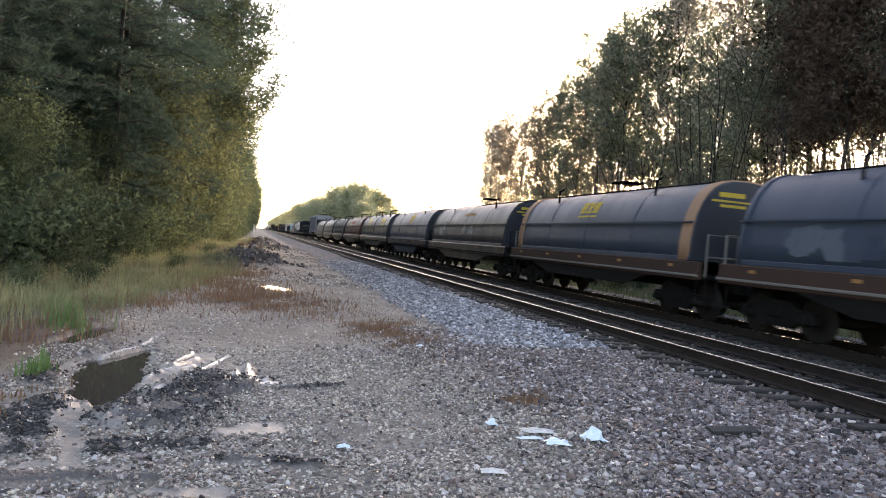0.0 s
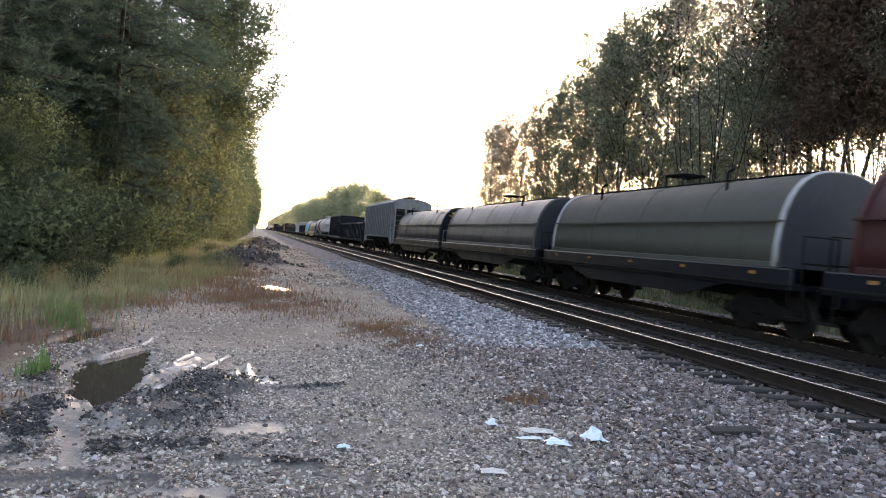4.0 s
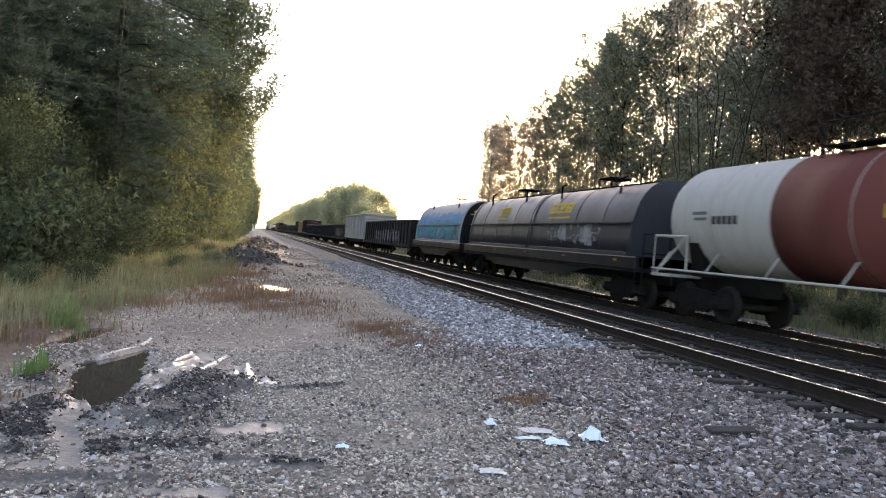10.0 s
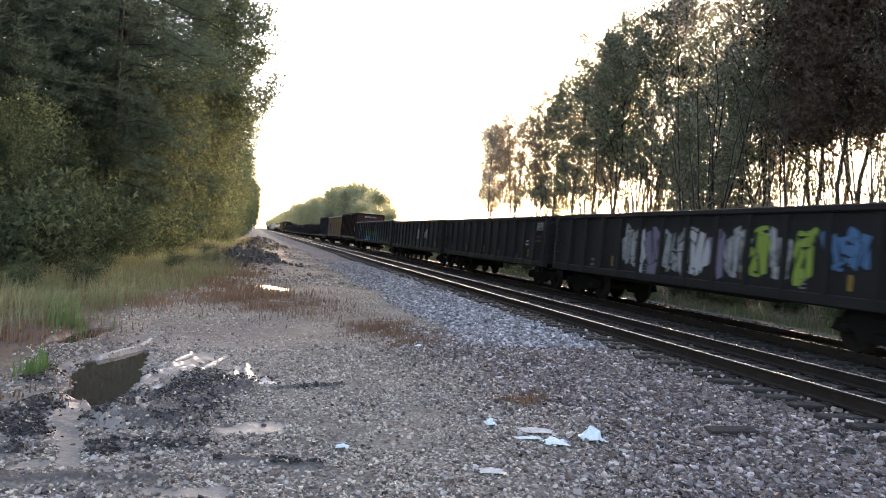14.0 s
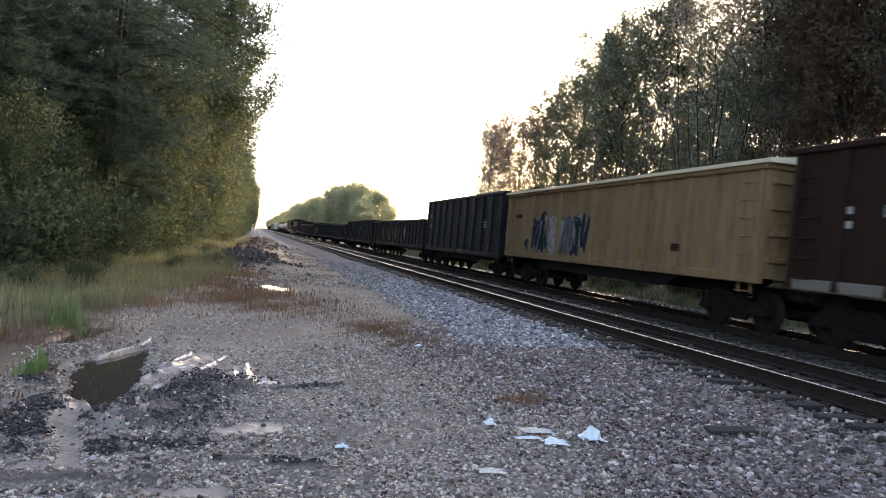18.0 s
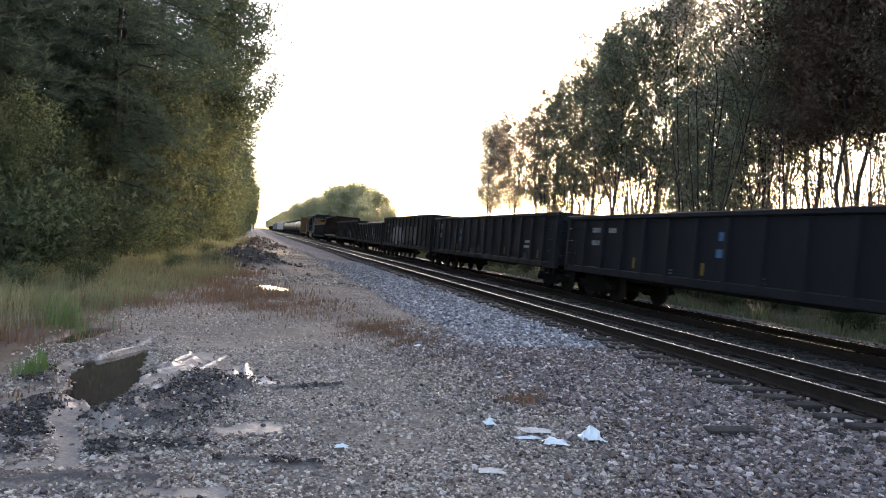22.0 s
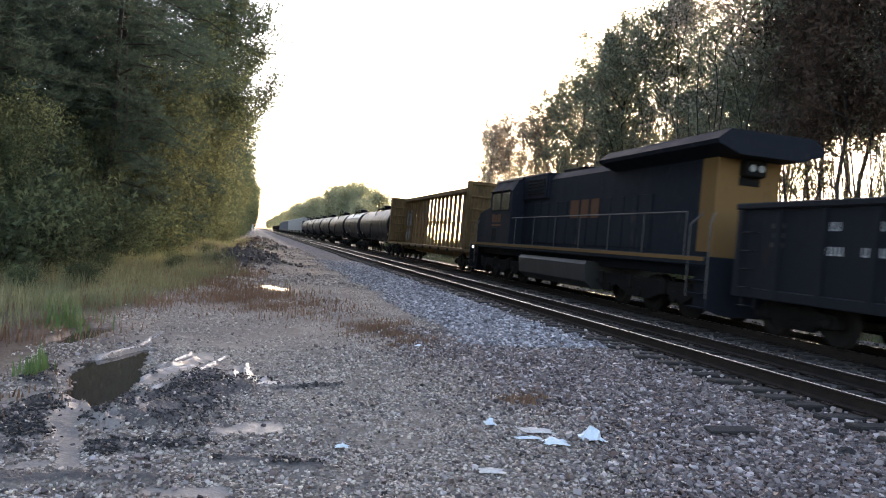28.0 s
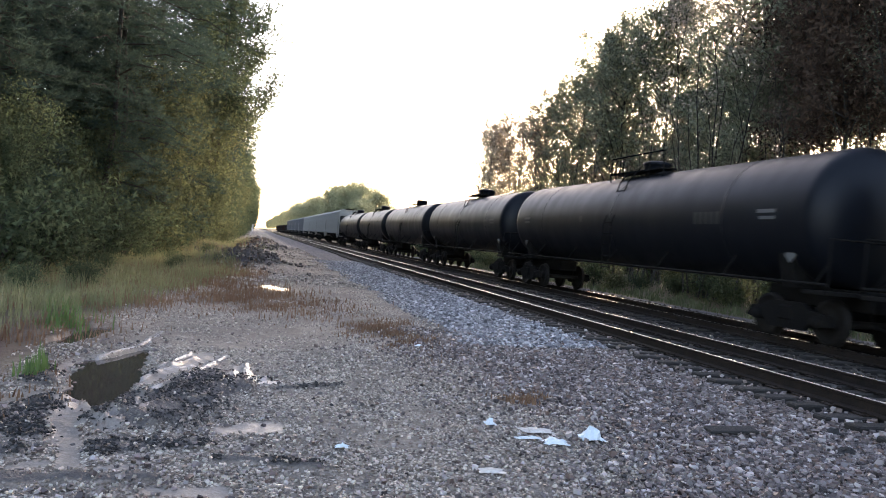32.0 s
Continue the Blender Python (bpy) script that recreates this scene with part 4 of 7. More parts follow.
    for sy in (-1, 1):
        g = Geo().tube([(-1.35, sy * (h + 0.05), 1.1), (-1.35, sy * (h + 0.05), 2.15), (-0.5, sy * (h + 0.05), 2.15), (-0.5, sy * (h + 0.05), 1.1)], 0.025, 6)
        g.tube([(-1.35, sy * (h + 0.05), 1.6), (-0.5, sy * (h + 0.05), 1.6)], 0.02, 6)
        part("end_handrail", g, rail, car)
        part("step", Geo().box((-1.5, sy * h - 0.25, 0.45), (-1.3, sy * h + 0.25, 0.5)).tube([(-1.42, sy * h - 0.2, 0.47), (-1.42, sy * h - 0.2, 1.1)], 0.02, 5).tube([(-1.42, sy * h + 0.2, 0.47), (-1.42, sy * h + 0.2, 1.1)], 0.02, 5), "steel", car)
    part("brake_wheel", Geo().lathe([(-h - 0.18, 0.0), (-h - 0.18, 0.24), (-h - 0.14, 0.26), (-h - 0.12, 0.0)], 14, "y", (0.6, 0, 1.9)), "steel", car)
    if tabs:
        for i in range(5):
            y = -h + 1.2 + (2 * h - 2.4) * i / 4
            mark(car, y - 0.11, y + 0.11, 1.31, 1.38, tabs, x=-SIDE - 0.052, name="reflective_tab")

    def on_hood(y, z, k):
        t = min(max((z - zb) / (zt - zb), 0.0), 0.995) ** (1 / 0.85)
        return (-(w + 0.006 + 0.003 * k) * max(1 - t * t, 0.0) ** 0.36, y, z + 0.002 * k)

    def patch(y0, y1, z0, z1, mat, nm="marking", n=10):
        g = Geo()
        vs = []
        for i in range(n + 1):
            z = z0 + (z1 - z0) * i / n
            vs += [on_hood(y0, z, 1), on_hood(y1, z, 1)]
        g.add(vs, [(2 * i, 2 * i + 1, 2 * i + 3, 2 * i + 2) for i in range(n)])
        part(nm, g, mat, car)

    if endmark:
        y = spans[0][0] - 0.034
        part("end_lettering", Geo().box((-0.75, y, 3.18), (0.0, y + 0.004, 3.3)).box((-0.95, y, 3.05), (0.25, y + 0.004, 3.1)).box((-0.7, y, 2.92), (0.05, y + 0.004, 2.99)), endmark, car, "lettering bars")
    for y0, y1, z0, z1, mm in logo or ():
        if mm == "logo" and z1 - z0 > 0.2:
            # a worn emblem of three blocks
            u, m = (y1 - y0) / 3.0, (z0 + z1) / 2
            for i in range(3):
                a, b, bar = y0 + i * u + 0.03, y0 + (i + 1) * u - 0.03, 0.26 * u
                patch(a, b, z1 - 0.1, z1, mm, "emblem", 3)
                patch(a, b, z0, z0 + 0.1, mm, "emblem", 3)
                if i != 1:
                    patch(b - bar, b, z0 + 0.1, z1 - 0.1, mm, "emblem", 3)
                patch(a, a + bar, m if i == 1 else z0 + 0.1, z1 - 0.1, mm, "emblem", 3)
                patch(a + bar * 0.6, b - bar * 0.6, m - 0.07, m + 0.07, mm, "emblem", 2)
        else:
            patch(y0, y1, z0, z1, mm)
    for sp in sprays:
        spray(car, *sp, surface=on_hood)
    return car, h, patch


def tank_rows(h, r, bulge=0.55):
    rows = [(-h, 0.01)]
    for k in range(1, 7):
        a = math.pi / 2 * k / 6
        rows.append((-h + bulge * (1 - math.cos(a)), r * math.sin(a)))
    rows.append((-h + bulge + 0.12, r))
    return rows + [(-y, q) for y, q in rows[::-1]]


def tank_car(s0, s1, mat, label, r=1.47, zc=2.62, stripes=True, crown=None, band=None, frame="steel", marks=(), climb=True):
    car, h = start_car("tank_car", label, s0, s1)
    shell = Geo().lathe(tank_rows(h - 0.15, r), 40, "y", (0, 0, zc))
    body = part("tank", shell, mat, car)
    if band:
        part("band", Geo().lathe([(-band[1], r - 0.02), (-band[1], r + 0.006), (band[2], r + 0.006), (band[2], r - 0.02)], 40, "y", (0, band[0], zc)), band[3], body, "oxide red band")
    for y in (-h * 0.62, h * 0.62, 0.0):
        part("weld_seam", Geo().lathe([(-0.02, r - 0.01), (-0.02, r + 0.006), (0.02, r + 0.006), (0.02, r - 0.01)], 40, "y", (0, y, zc)), mat, body)
    # pale strip laid over the tank top in place of reflected sky
    if crown:
        g = Geo()
        n = 14
        prof = [(-(r + 0.008) * math.cos(a), zc + (r + 0.008) * math.sin(a)) for a in [math.radians(27 + 126 * k / n) for k in range(n + 1)]]
        g.strip(prof, -h + 0.7, h - 0.7, 0.006)
        part("crown_coat", g, crown, body, "pale sky sheen painted along the tank top")
    g = Geo().lathe([(zc + r - 0.1, 0.42), (zc + r + 0.28, 0.42), (zc + r + 0.30, 0.45), (zc + r + 0.36, 0.45), (zc + r + 0.42, 0.3), (zc + r + 0.42, 0.0)], 20, "z")
    part("dome_housing", g, mat, car, "round valve housing on the crown")
    g = Geo().box((-0.75, -1.6, zc + r + 0.02), (-0.3, 1.6, zc + r + 0.06)).box((0.3, -1.6, zc + r + 0.02), (0.75, 1.6, zc + r + 0.06))
    for y in (-1.6, -0.8, 0.8, 1.6):
        g.tube([(-0.75, y, zc + r - 0.3), (-0.75, y, zc + r + 0.55)], 0.02, 5)
    g.tube([(-0.75, -1.6, zc + r + 0.55), (-0.75, 1.6, zc + r + 0.55)], 0.02, 5)
    part("top_platform", g, "steel", car)
    for sy in (-1, 1):
        y = sy * (h - 1.5)
        g = Geo().box((-0.35, y - 1.5, 0.72), (0.35, y + 1.5, 1.15), 0.03)
        g.prism([(-1.25, 1.95), (-1.05, 1.1), (1.05, 1.1), (1.25, 1.95), (0.85, 1.45), (0, 1.2), (-0.85, 1.45)], y - 0.22, y + 0.22)
        part("saddle", g, "steel", car)
    for sx in (-1, 1):
        g = Geo().tube([(sx * 1.48, -h, 1.22), (sx * 1.48, h, 1.22)], 0.03, 6)
        for i in range(7):
            y = -h + 0.3 + (2 * h - 0.6) * i / 6
            g.tube([(sx * 1.48, y, 1.22), (sx * 1.15, y, 1.7)], 0.02, 5)
        part("side_handrail", g, frame, car)
    for sy in (-1, 1):
        g = Geo().box((-1.5, sy * (h - 0.3) - 0.3, 1.02), (1.5, sy * (h - 0.3) + 0.3, 1.1), 0.01)
        part("end_platform", g, frame, car)
        g = Geo().tube([(-1.45, sy * (h + 0.0), 1.06), (-1.45, sy * h, 2.1), (1.45, sy * h, 2.1), (1.45, sy * h, 1.06)], 0.025, 6)
        part("end_handrail", g, frame, car)
    if not climb:
        for sy in (-1, 1):
            g = Geo().tube([(-1.48, sy * (h - 0.2), 1.1), (-1.45, sy * (h - 1.5), 2.1)], 0.035, 6)
            g.tube([(-1.48, sy * (h - 1.6), 1.2), (-1.45, sy * (h - 1.5), 2.1), (-1.45, sy * (h - 0.0), 2.1)], 0.035, 6)
            part("bracket", g, frame, car)
    g = Geo()
    for dy in (-0.25, 0.25):
        g.tube([(-1.5, dy, 1.0), (-1.56, dy, 2.4), (-1.1, dy, 3.75), (-0.75, dy, zc + r + 0.1)], 0.02, 5)
    for k in range(8):
        z = 1.1 + 0.34 * k
        x = -1.53 if z < 2.5 else -1.53 + (z - 2.5) * 0.34
        g.tube([(x, -0.25, z), (x, 0.25, z)], 0.015, 5)
    if climb:
        part("ladder", g, frame, car)

    def on_tank(y, z, k):
        d = min(abs(z - zc) / r, 0.98)
        return (-(r + 0.006 + 0.003 * k) * math.sqrt(1 - d * d), y, z)

    def patch(y0, y1, z0, z1, mm, n=6):
        g = Geo()
        vs = []
        for i in range(n + 1):
            z = z0 + (z1 - z0) * i / n
            vs += [on_tank(y0, z, 1), on_tank(y1, z, 1)]
        g.add(vs, [(2 * i, 2 * i + 1, 2 * i + 3, 2 * i + 2) for i in range(n)])
        part("marking", g, mm, car)

    for sy in (-1, 1):
        y = sy * (h - 1.35)
        x, _, z = on_tank(y, zc - 0.85, 1)
        g = Geo().prism([(y, z - 0.17), (y + 0.17, z), (y, z + 0.17), (y - 0.17, z)], x - 0.02, x + 0.005, axis="x")
        part("placard", g, "post_white" if stripes else "faint_mark", car, "small diamond-shaped placard")
        patch(y - 0.55 * sy - 0.3, y - 0.55 * sy + 0.3, zc + 0.02, zc + 0.1, "faint_mark")
        patch(y - 0.55 * sy - 0.3, y - 0.55 * sy + 0.22, zc - 0.12, zc - 0.05, "faint_mark")
    if stripes:
        for i in range(6):
            y = -h + 1.4 + (2 * h - 2.8) * i / 5
            patch(y - 0.035, y + 0.035, zc - 0.22, zc + 0.22, "logo")
    for y0, y1, z0, z1, mm in marks:
        # a line of writing, as a row of short bars
        n = max(1, round((y1 - y0) / 0.2)) if mm != "logo" else 1
        for i in range(n):
            u = (y1 - y0) / n
            patch(y0 + u * i, y0 + u * (i + 0.78), z0, z1, mm)
    return car, h


def hopper(s0, s1, mat, label, zb=1.64, zt=4.4, zr=4.75, ribs=17):
    car, h = start_car("covered_hopper", label, s0, s1)
    hs = h - 1.35
    dark = "steel"
    for sx in (-1, 1):
        # side sheet with slanted ends
        prof = [(-h + 0.1, zt), (h - 0.1, zt), (h - 0.1, zt - 0.55), (h - 0.25, zt - 0.6), (hs, zb + 0.85), (hs, zb), (-hs, zb), (-hs, zb + 0.85), (-h + 0.25, zt - 0.6), (-h + 0.1, zt - 0.55)]
        part("side_wall", Geo().prism(prof, sx * SIDE - 0.04, sx * SIDE + 0.04, axis="x"), mat, car)
    rib = {}
    for sx in (-1, 1):
        for i in range(ribs):
            y = -h + 0.5 + (2 * h - 1.0) * i / (ribs - 1)
            lo = zb if abs(y) < hs else zb + 0.85 + (abs(y) - hs) / (h - hs) * (zt - zb - 1.3)
            key = round(lo, 2)
            if key not in rib:
                rib[key] = Geo().box((-0.13, -0.035, lo), (0.0, 0.05, zt - 0.03), 0.015).mesh("rib", M["rib_shaded" if mat == "lightgrey" else mat])
            ob = part("rib", rib[key], mat, car)
            ob.location, ob.rotation_euler = (sx * (SIDE + 0.02), y, 0), (0, 0, 0 if sx < 0 else math.pi)
    arch = [(-SIDE - 0.04, zt)] + [(-SIDE * math.cos(a), zt + (zr - zt) * math.sin(a)) for a in [math.pi * k / 10 for k in range(1, 10)]] + [(SIDE + 0.04, zt)]
    part("roof", Geo().prism(arch, -h + 0.1, h - 0.1, soft=True), mat, car)
    g = Geo()
    for y0 in np.arange(-h - 0.25, h - 0.8, 1.1):
        g.box((-0.5, y0, zr + 0.12), (0.5, y0 + 1.05, zr + 0.15))
        g.box((-0.45, y0 + 0.4, zr - 0.05), (-0.4, y0 + 0.46, zr + 0.12)).box((0.4, y0 + 0.4, zr - 0.05), (0.45, y0 + 0.46, zr + 0.12))
    part("running_board", g, dark, car)
    for sx in (-1, 1):
        part("roof_hatch", Geo().box((sx * 0.75 - 0.18, -h + 1.2, zr - 0.16), (sx * 0.75 + 0.18, h - 1.2, zr + 0.05), 0.03), mat, car)
    for sy in (-1, 1):
        g = Geo().prism([(sy * (h - 0.12), zt - 0.3), (sy * (h - 0.02), zt), (sy * (h - 0.12), zt), (sy * (hs - 0.1), zb), (sy * (hs - 0.25), zb)], -SIDE + 0.05, SIDE - 0.05, axis="x")
        # dark colour stands in for the shade inside the end opening
        part("slope_sheet", g, "darkhood", car, "sloping end sheet darkened for the shaded end opening")
        part("end_wall", Geo().box((-SIDE + 0.04, sy * (h - 0.06) - 0.05, zt - 0.55), (SIDE - 0.04, sy * (h - 0.06) + 0.05, zt), 0.01), mat, car)
        for x in (-1.42, -0.55, 0.55, 1.42):
            part("end_post", Geo().box((x - 0.06, sy * (h - 0.06) - 0.06, 1.1), (x + 0.06, sy * (h - 0.06) + 0.06, zt - 0.2), 0.015), mat, car)
        part("end_platform", Geo().box((-SIDE, sy * (h - 0.65) - 0.65, 1.08), (SIDE, sy * (h - 0.65) + 0.65, 1.2), 0.02).box((-SIDE - 0.02, sy * (hs + 0.2) - 0.4, 1.2), (-SIDE + 0.04, sy * (hs + 0.2) + 0.4, zb + 0.35), 0.02)
             .box((SIDE - 0.04, sy * (hs + 0.2) - 0.4, 1.2), (SIDE + 0.02, sy * (hs + 0.2) + 0.4, zb + 0.35), 0.02), mat, car)
        ladder(car, -SIDE - 0.03, sy * (h - 0.4), 1.0, zt, mat)
        ladder(car, -1.0, sy * (h + 0.02), 1.3, zt, mat, along="x", w=0.75)
    part("side_sill", Geo().box((-SIDE - 0.03, -hs, zb - 0.14), (-SIDE + 0.09, hs, zb + 0.04), 0.02).box((SIDE - 0.09, -hs, zb - 0.14), (SIDE + 0.03, hs, zb + 0.04), 0.02).box((-0.3, -h, 0.75), (0.3, h, 1.05)), mat, car)
    n = 4
    for i in range(n):
        y = -hs + (2 * hs) * (i + 0.5) / n
        wy = hs / n
        vs = [(-1.35, y - wy, zb), (1.35, y - wy, zb), (1.35, y + wy, zb), (-1.35, y + wy, zb), (-0.4, y - 0.35, 0.55), (0.4, y - 0.35, 0.55), (0.4, y + 0.35, 0.55), (-0.4, y + 0.35, 0.55)]
        g = Geo().add(vs, [(0, 1, 2, 3), (4, 7, 6, 5), (0, 4, 5, 1), (1, 5, 6, 2), (2, 6, 7, 3), (3, 7, 4, 0)])
        g.box((-0.75, y - 0.4, 0.42), (0.75, y + 0.4, 0.56), 0.02)
        part("discharge_chute", g, dark, car)
    return car, h


def locomotive(s0, s1):
    car = thing("locomotive", "dark blue diesel locomotive with an ochre rear end and roof overhang", "locomotive", "cars of the freight train", (FAR_C, (s0 + s1) / 2, 0))
    TRAIN.append((car, (s0 + s1) / 2))
    L = (s1 - s0) / 2
    h = L - 0.7
    # six-wheel trucks
    for cy in (-L + 4.2, L - 4.6):
        t = part("truck", Geo().box((-1.0, -2.3, 0.5), (1.0, 2.3, 0.8), 0.05), "steel", car)
        t.location = (0, cy, 0)
        for sx in (-1, 1):
            prof = [(-2.75, 0.62), (-2.5, 0.9), (2.5, 0.9), (2.75, 0.62), (2.2, 0.34), (1.4, 0.6), (0.5, 0.34), (-0.5, 0.34), (-1.4, 0.6), (-2.2, 0.34)]
            g = Geo().prism(prof, sx * 1.15 - 0.09, sx * 1.15 + 0.09, axis="x")
            for y in (-1.85, 0, 1.85):
                g.lathe([(sx * 1.22 - 0.08, 0.15), (sx * 1.22 + 0.08, 0.15)], 12, "x", (0, y, 0.5))
                g.tube([(sx * 1.28, y + 0.5, 0.55), (sx * 1.28, y + 0.5, 0.95)], 0.10, 8)
            part("side_frame", g, "steel", t)
        for y in (-1.85, 0, 1.85):
            w = part("wheelset", BITS["wheelset"], "wheel", t)
            w.location, w.scale = (0, y, 0.5), (1, 1.12, 1.12)
    for y, r in ((-L + 0.55, math.pi), (L - 0.55, 0)):
        c = part("coupler", BITS["coupler"], "steel", car)
        c.location, c.rotation_euler = (0, y, 0), (0, 0, r)
    part("frame_deck", Geo().box((-1.52, -h, 1.38), (1.52, h, 1.62), 0.03).box((-1.0, -h, 1.1), (1.0, h, 1.4), 0.03), "loco", car)
    part("sill_stripe", Geo().box((-1.535, -h + 0.1, 1.50), (-1.52, h - 0.1, 1.60)), "ochre", car, "ochre stripe along the sill")
    tank = Geo().prism([(-1.42, 1.22), (-1.5, 1.1), (-1.45, 0.55), (-1.15, 0.32), (1.15, 0.32), (1.45, 0.55), (1.5, 1.1), (1.42, 1.22)], -3.3, 2.9)
    part("fuel_tank", tank, "darkhood", car, "grey fuel tank")
    # long hood (rear towards the lower y)
    hood = Geo().prism([(-0.92, 1.62), (-0.92, 4.25), (-0.7, 4.5), (0.7, 4.5), (0.92, 4.25), (0.92, 1.62)], -h + 0.75, L - 6.3)
    part("long_hood", hood, "loco", car)
    for i in range(13):
        y = -h + 3.7 + i * 0.86
        if y > L - 7.0:
            break
        part("hood_door", Geo().box((-0.945, y, 1.75), (-0.915, y + 0.78, 3.35), 0.008), "loco", car)
    rear = Geo().box((-0.93, -h + 0.70, 1.62), (0.93, -h + 0.76, 4.2), 0.02)
    part("rear_panel", rear, "ochre", car, "ochre yellow rear end panel")
    part("rear_side_patch", Geo().box((-0.93, -h + 0.76, 1.75), (-0.922, -h + 1.35, 4.2)), "ochre", car)
    # radiator wings
    prof = [(-1.5, 4.36), (-1.55, 4.46), (-1.2, 4.74), (1.2, 4.74), (1.55, 4.46), (1.5, 4.36), (0.9, 4.15), (-0.9, 4.15)]
    part("radiator_roof", Geo().prism(prof, -h - 0.1, -h + 6.2), "loco", car, "wide overhanging radiator roof")
    part("exhaust_silencer", Geo().box((-0.55, -0.5, 4.48), (0.55, 1.3, 4.68), 0.05), "steel", car)
    part("dynamic_brake_box", Geo().box((-1.05, 1.6, 3.5), (1.05, L - 6.4, 4.55), 0.06), "loco", car)
    for i in range(5):
        part("louvre", Geo().box((-1.08, 1.9, 3.68 + i * 0.14), (-1.05, 3.6, 3.74 + i * 0.14)), "steel", car)
    part("headlight_box", Geo().box((-0.3, -h + 0.42, 3.72), (0.3, -h + 0.74, 4.14), 0.04), "steel", car)
    for x in (-0.13, 0.13):
        part("headlight", Geo().lathe([(-h + 0.40, 0.0), (-h + 0.40, 0.085), (-h + 0.44, 0.1)], 14, "y", (x, 0, 3.93)), "white_mark", car, "unlit headlight")
    part("number_board", Geo().box((-0.3, -h + 0.68, 3.5), (0.3, -h + 0.7, 3.72)), "steel", car)
    # cab and short nose at the far end
    cab = [(-1.5, 1.62), (-1.5, 3.9), (-1.2, 4.45), (-0.7, 4.66), (0.7, 4.66), (1.2, 4.45), (1.5, 3.9), (1.5, 1.62)]
    part("cab", Geo().prism(cab, L - 6.3, L - 3.4), "loco", car)
    nose = Geo().prism([(L - 3.4, 1.62), (L - 3.4, 3.7), (L - 2.9, 3.3), (L - 1.3, 3.05), (L - 1.0, 2.7), (L - 1.0, 1.62)], -1.3, 1.3, axis="x")
    part("nose", nose, "loco", car)
    for y0, y1 in ((L - 6.0, L - 5.0), (L - 4.8, L - 3.7)):
        w = part("cab_window", Geo().box((-1.515, y0, 3.1), (-1.495, y1, 3.85), 0.01), "glass", car)
        part("frame", Geo().box((-1.525, y0 - 0.06, 3.04), (-1.50, y1 + 0.06, 3.09)).box((-1.525, y0 - 0.06, 3.86), (-1.50, y1 + 0.06, 3.91)), "steel", w)
    for i in range(3):
        part("cab_emblem", Geo().box((-1.512, L - 5.0 + 0.42 * i, 2.55), (-1.502, L - 4.66 + 0.42 * i, 2.92 - 0.04 * (i % 2))), "orange", car)
    part("cab_emblem_bar", Geo().box((-1.512, L - 5.05, 2.38), (-1.502, L - 3.8, 2.46)), "orange", car)
    part("cab_door", Geo().box((-1.52, L - 4.5, 1.7), (-1.5, L - 3.95, 2.28), 0.01), "steel", car, "dark recessed step hatch")
    # grey bar added to draw the sky's reflection along the cab roof
    part("cab_roof_glint", Geo().box((-1.26, L - 6.4, 4.4), (-1.14, L - 3.3, 4.5), 0.02), "greyhood", car)
    part("sun_visor", Geo().box((-1.62, L - 6.1, 3.9), (-1.5, L - 3.6, 3.95), 0.01), "steel", car)
    part("ditch_light", Geo().lathe([(-0.02, 0.0), (-0.02, 0.045), (0.03, 0.05)], 12, "x", (-1.56, L - 1.3, 1.36)), "glow", car, "small lit step light")
    # yellow emblem block behind the cab, drawn as bars
    for i, (a, b) in enumerate(((-1.7, -1.1), (-0.9, -0.3), (-0.1, 0.6))):
        part("emblem_bar", Geo().box((-0.955, a - 1.15, 2.7), (-0.945, b - 1.15, 3.35), 0.003), "orange", car)
    # handrails and steps
    for sx in (-1, 1):
        g = Geo().tube([(sx * 1.5, -h + 1.0, 2.72), (sx * 1.5, L - 6.5, 2.72)], 0.016, 6)
        y = -h + 1.0
        while y < L - 6.4:
            g.tube([(sx * 1.5, y, 1.6), (sx * 1.5, y, 2.72)], 0.012, 5)
            y += 2.1
        part("handrail", g, "greyhood", car, "pale steel walkway handrail")
        for y in (-h + 0.35, h - 0.35):
            g = Geo()
            for k in range(4):
                g.box((sx * 1.45 - 0.12, y - 0.3, 0.35 + 0.33 * k), (sx * 1.45 + 0.12, y + 0.3, 0.38 + 0.33 * k))
            g.box((sx * 1.3 - 0.03, y - 0.34, 0.3), (sx * 1.3 + 0.03, y + 0.34, 1.5))
            part("step_well", g, "loco", car)
            for dy in (-0.42, 0.42):
                part("grab_rail", Geo().tube([(sx * 1.5, y + dy, 0.6), (sx * 1.52, y + dy, 1.7), (sx * 1.52, y + dy, 2.4), (sx * 1.3, y + dy * 0.6, 2.7)], 0.018, 6), "greyhood", car)
    part("pilot_plate", Geo().prism([(-1.5, 0.35), (-1.5, 1.5), (1.5, 1.5), (1.5, 0.35), (1.0, 0.2), (-1.0, 0.2)], -h - 0.12, -h), "loco", car)
    part("pilot_plate", Geo().prism([(-1.5, 0.35), (-1.5, 1.5), (1.5, 1.5), (1.5, 0.35), (1.0, 0.2), (-1.0, 0.2)], h, h + 0.12), "loco", car)
    return car


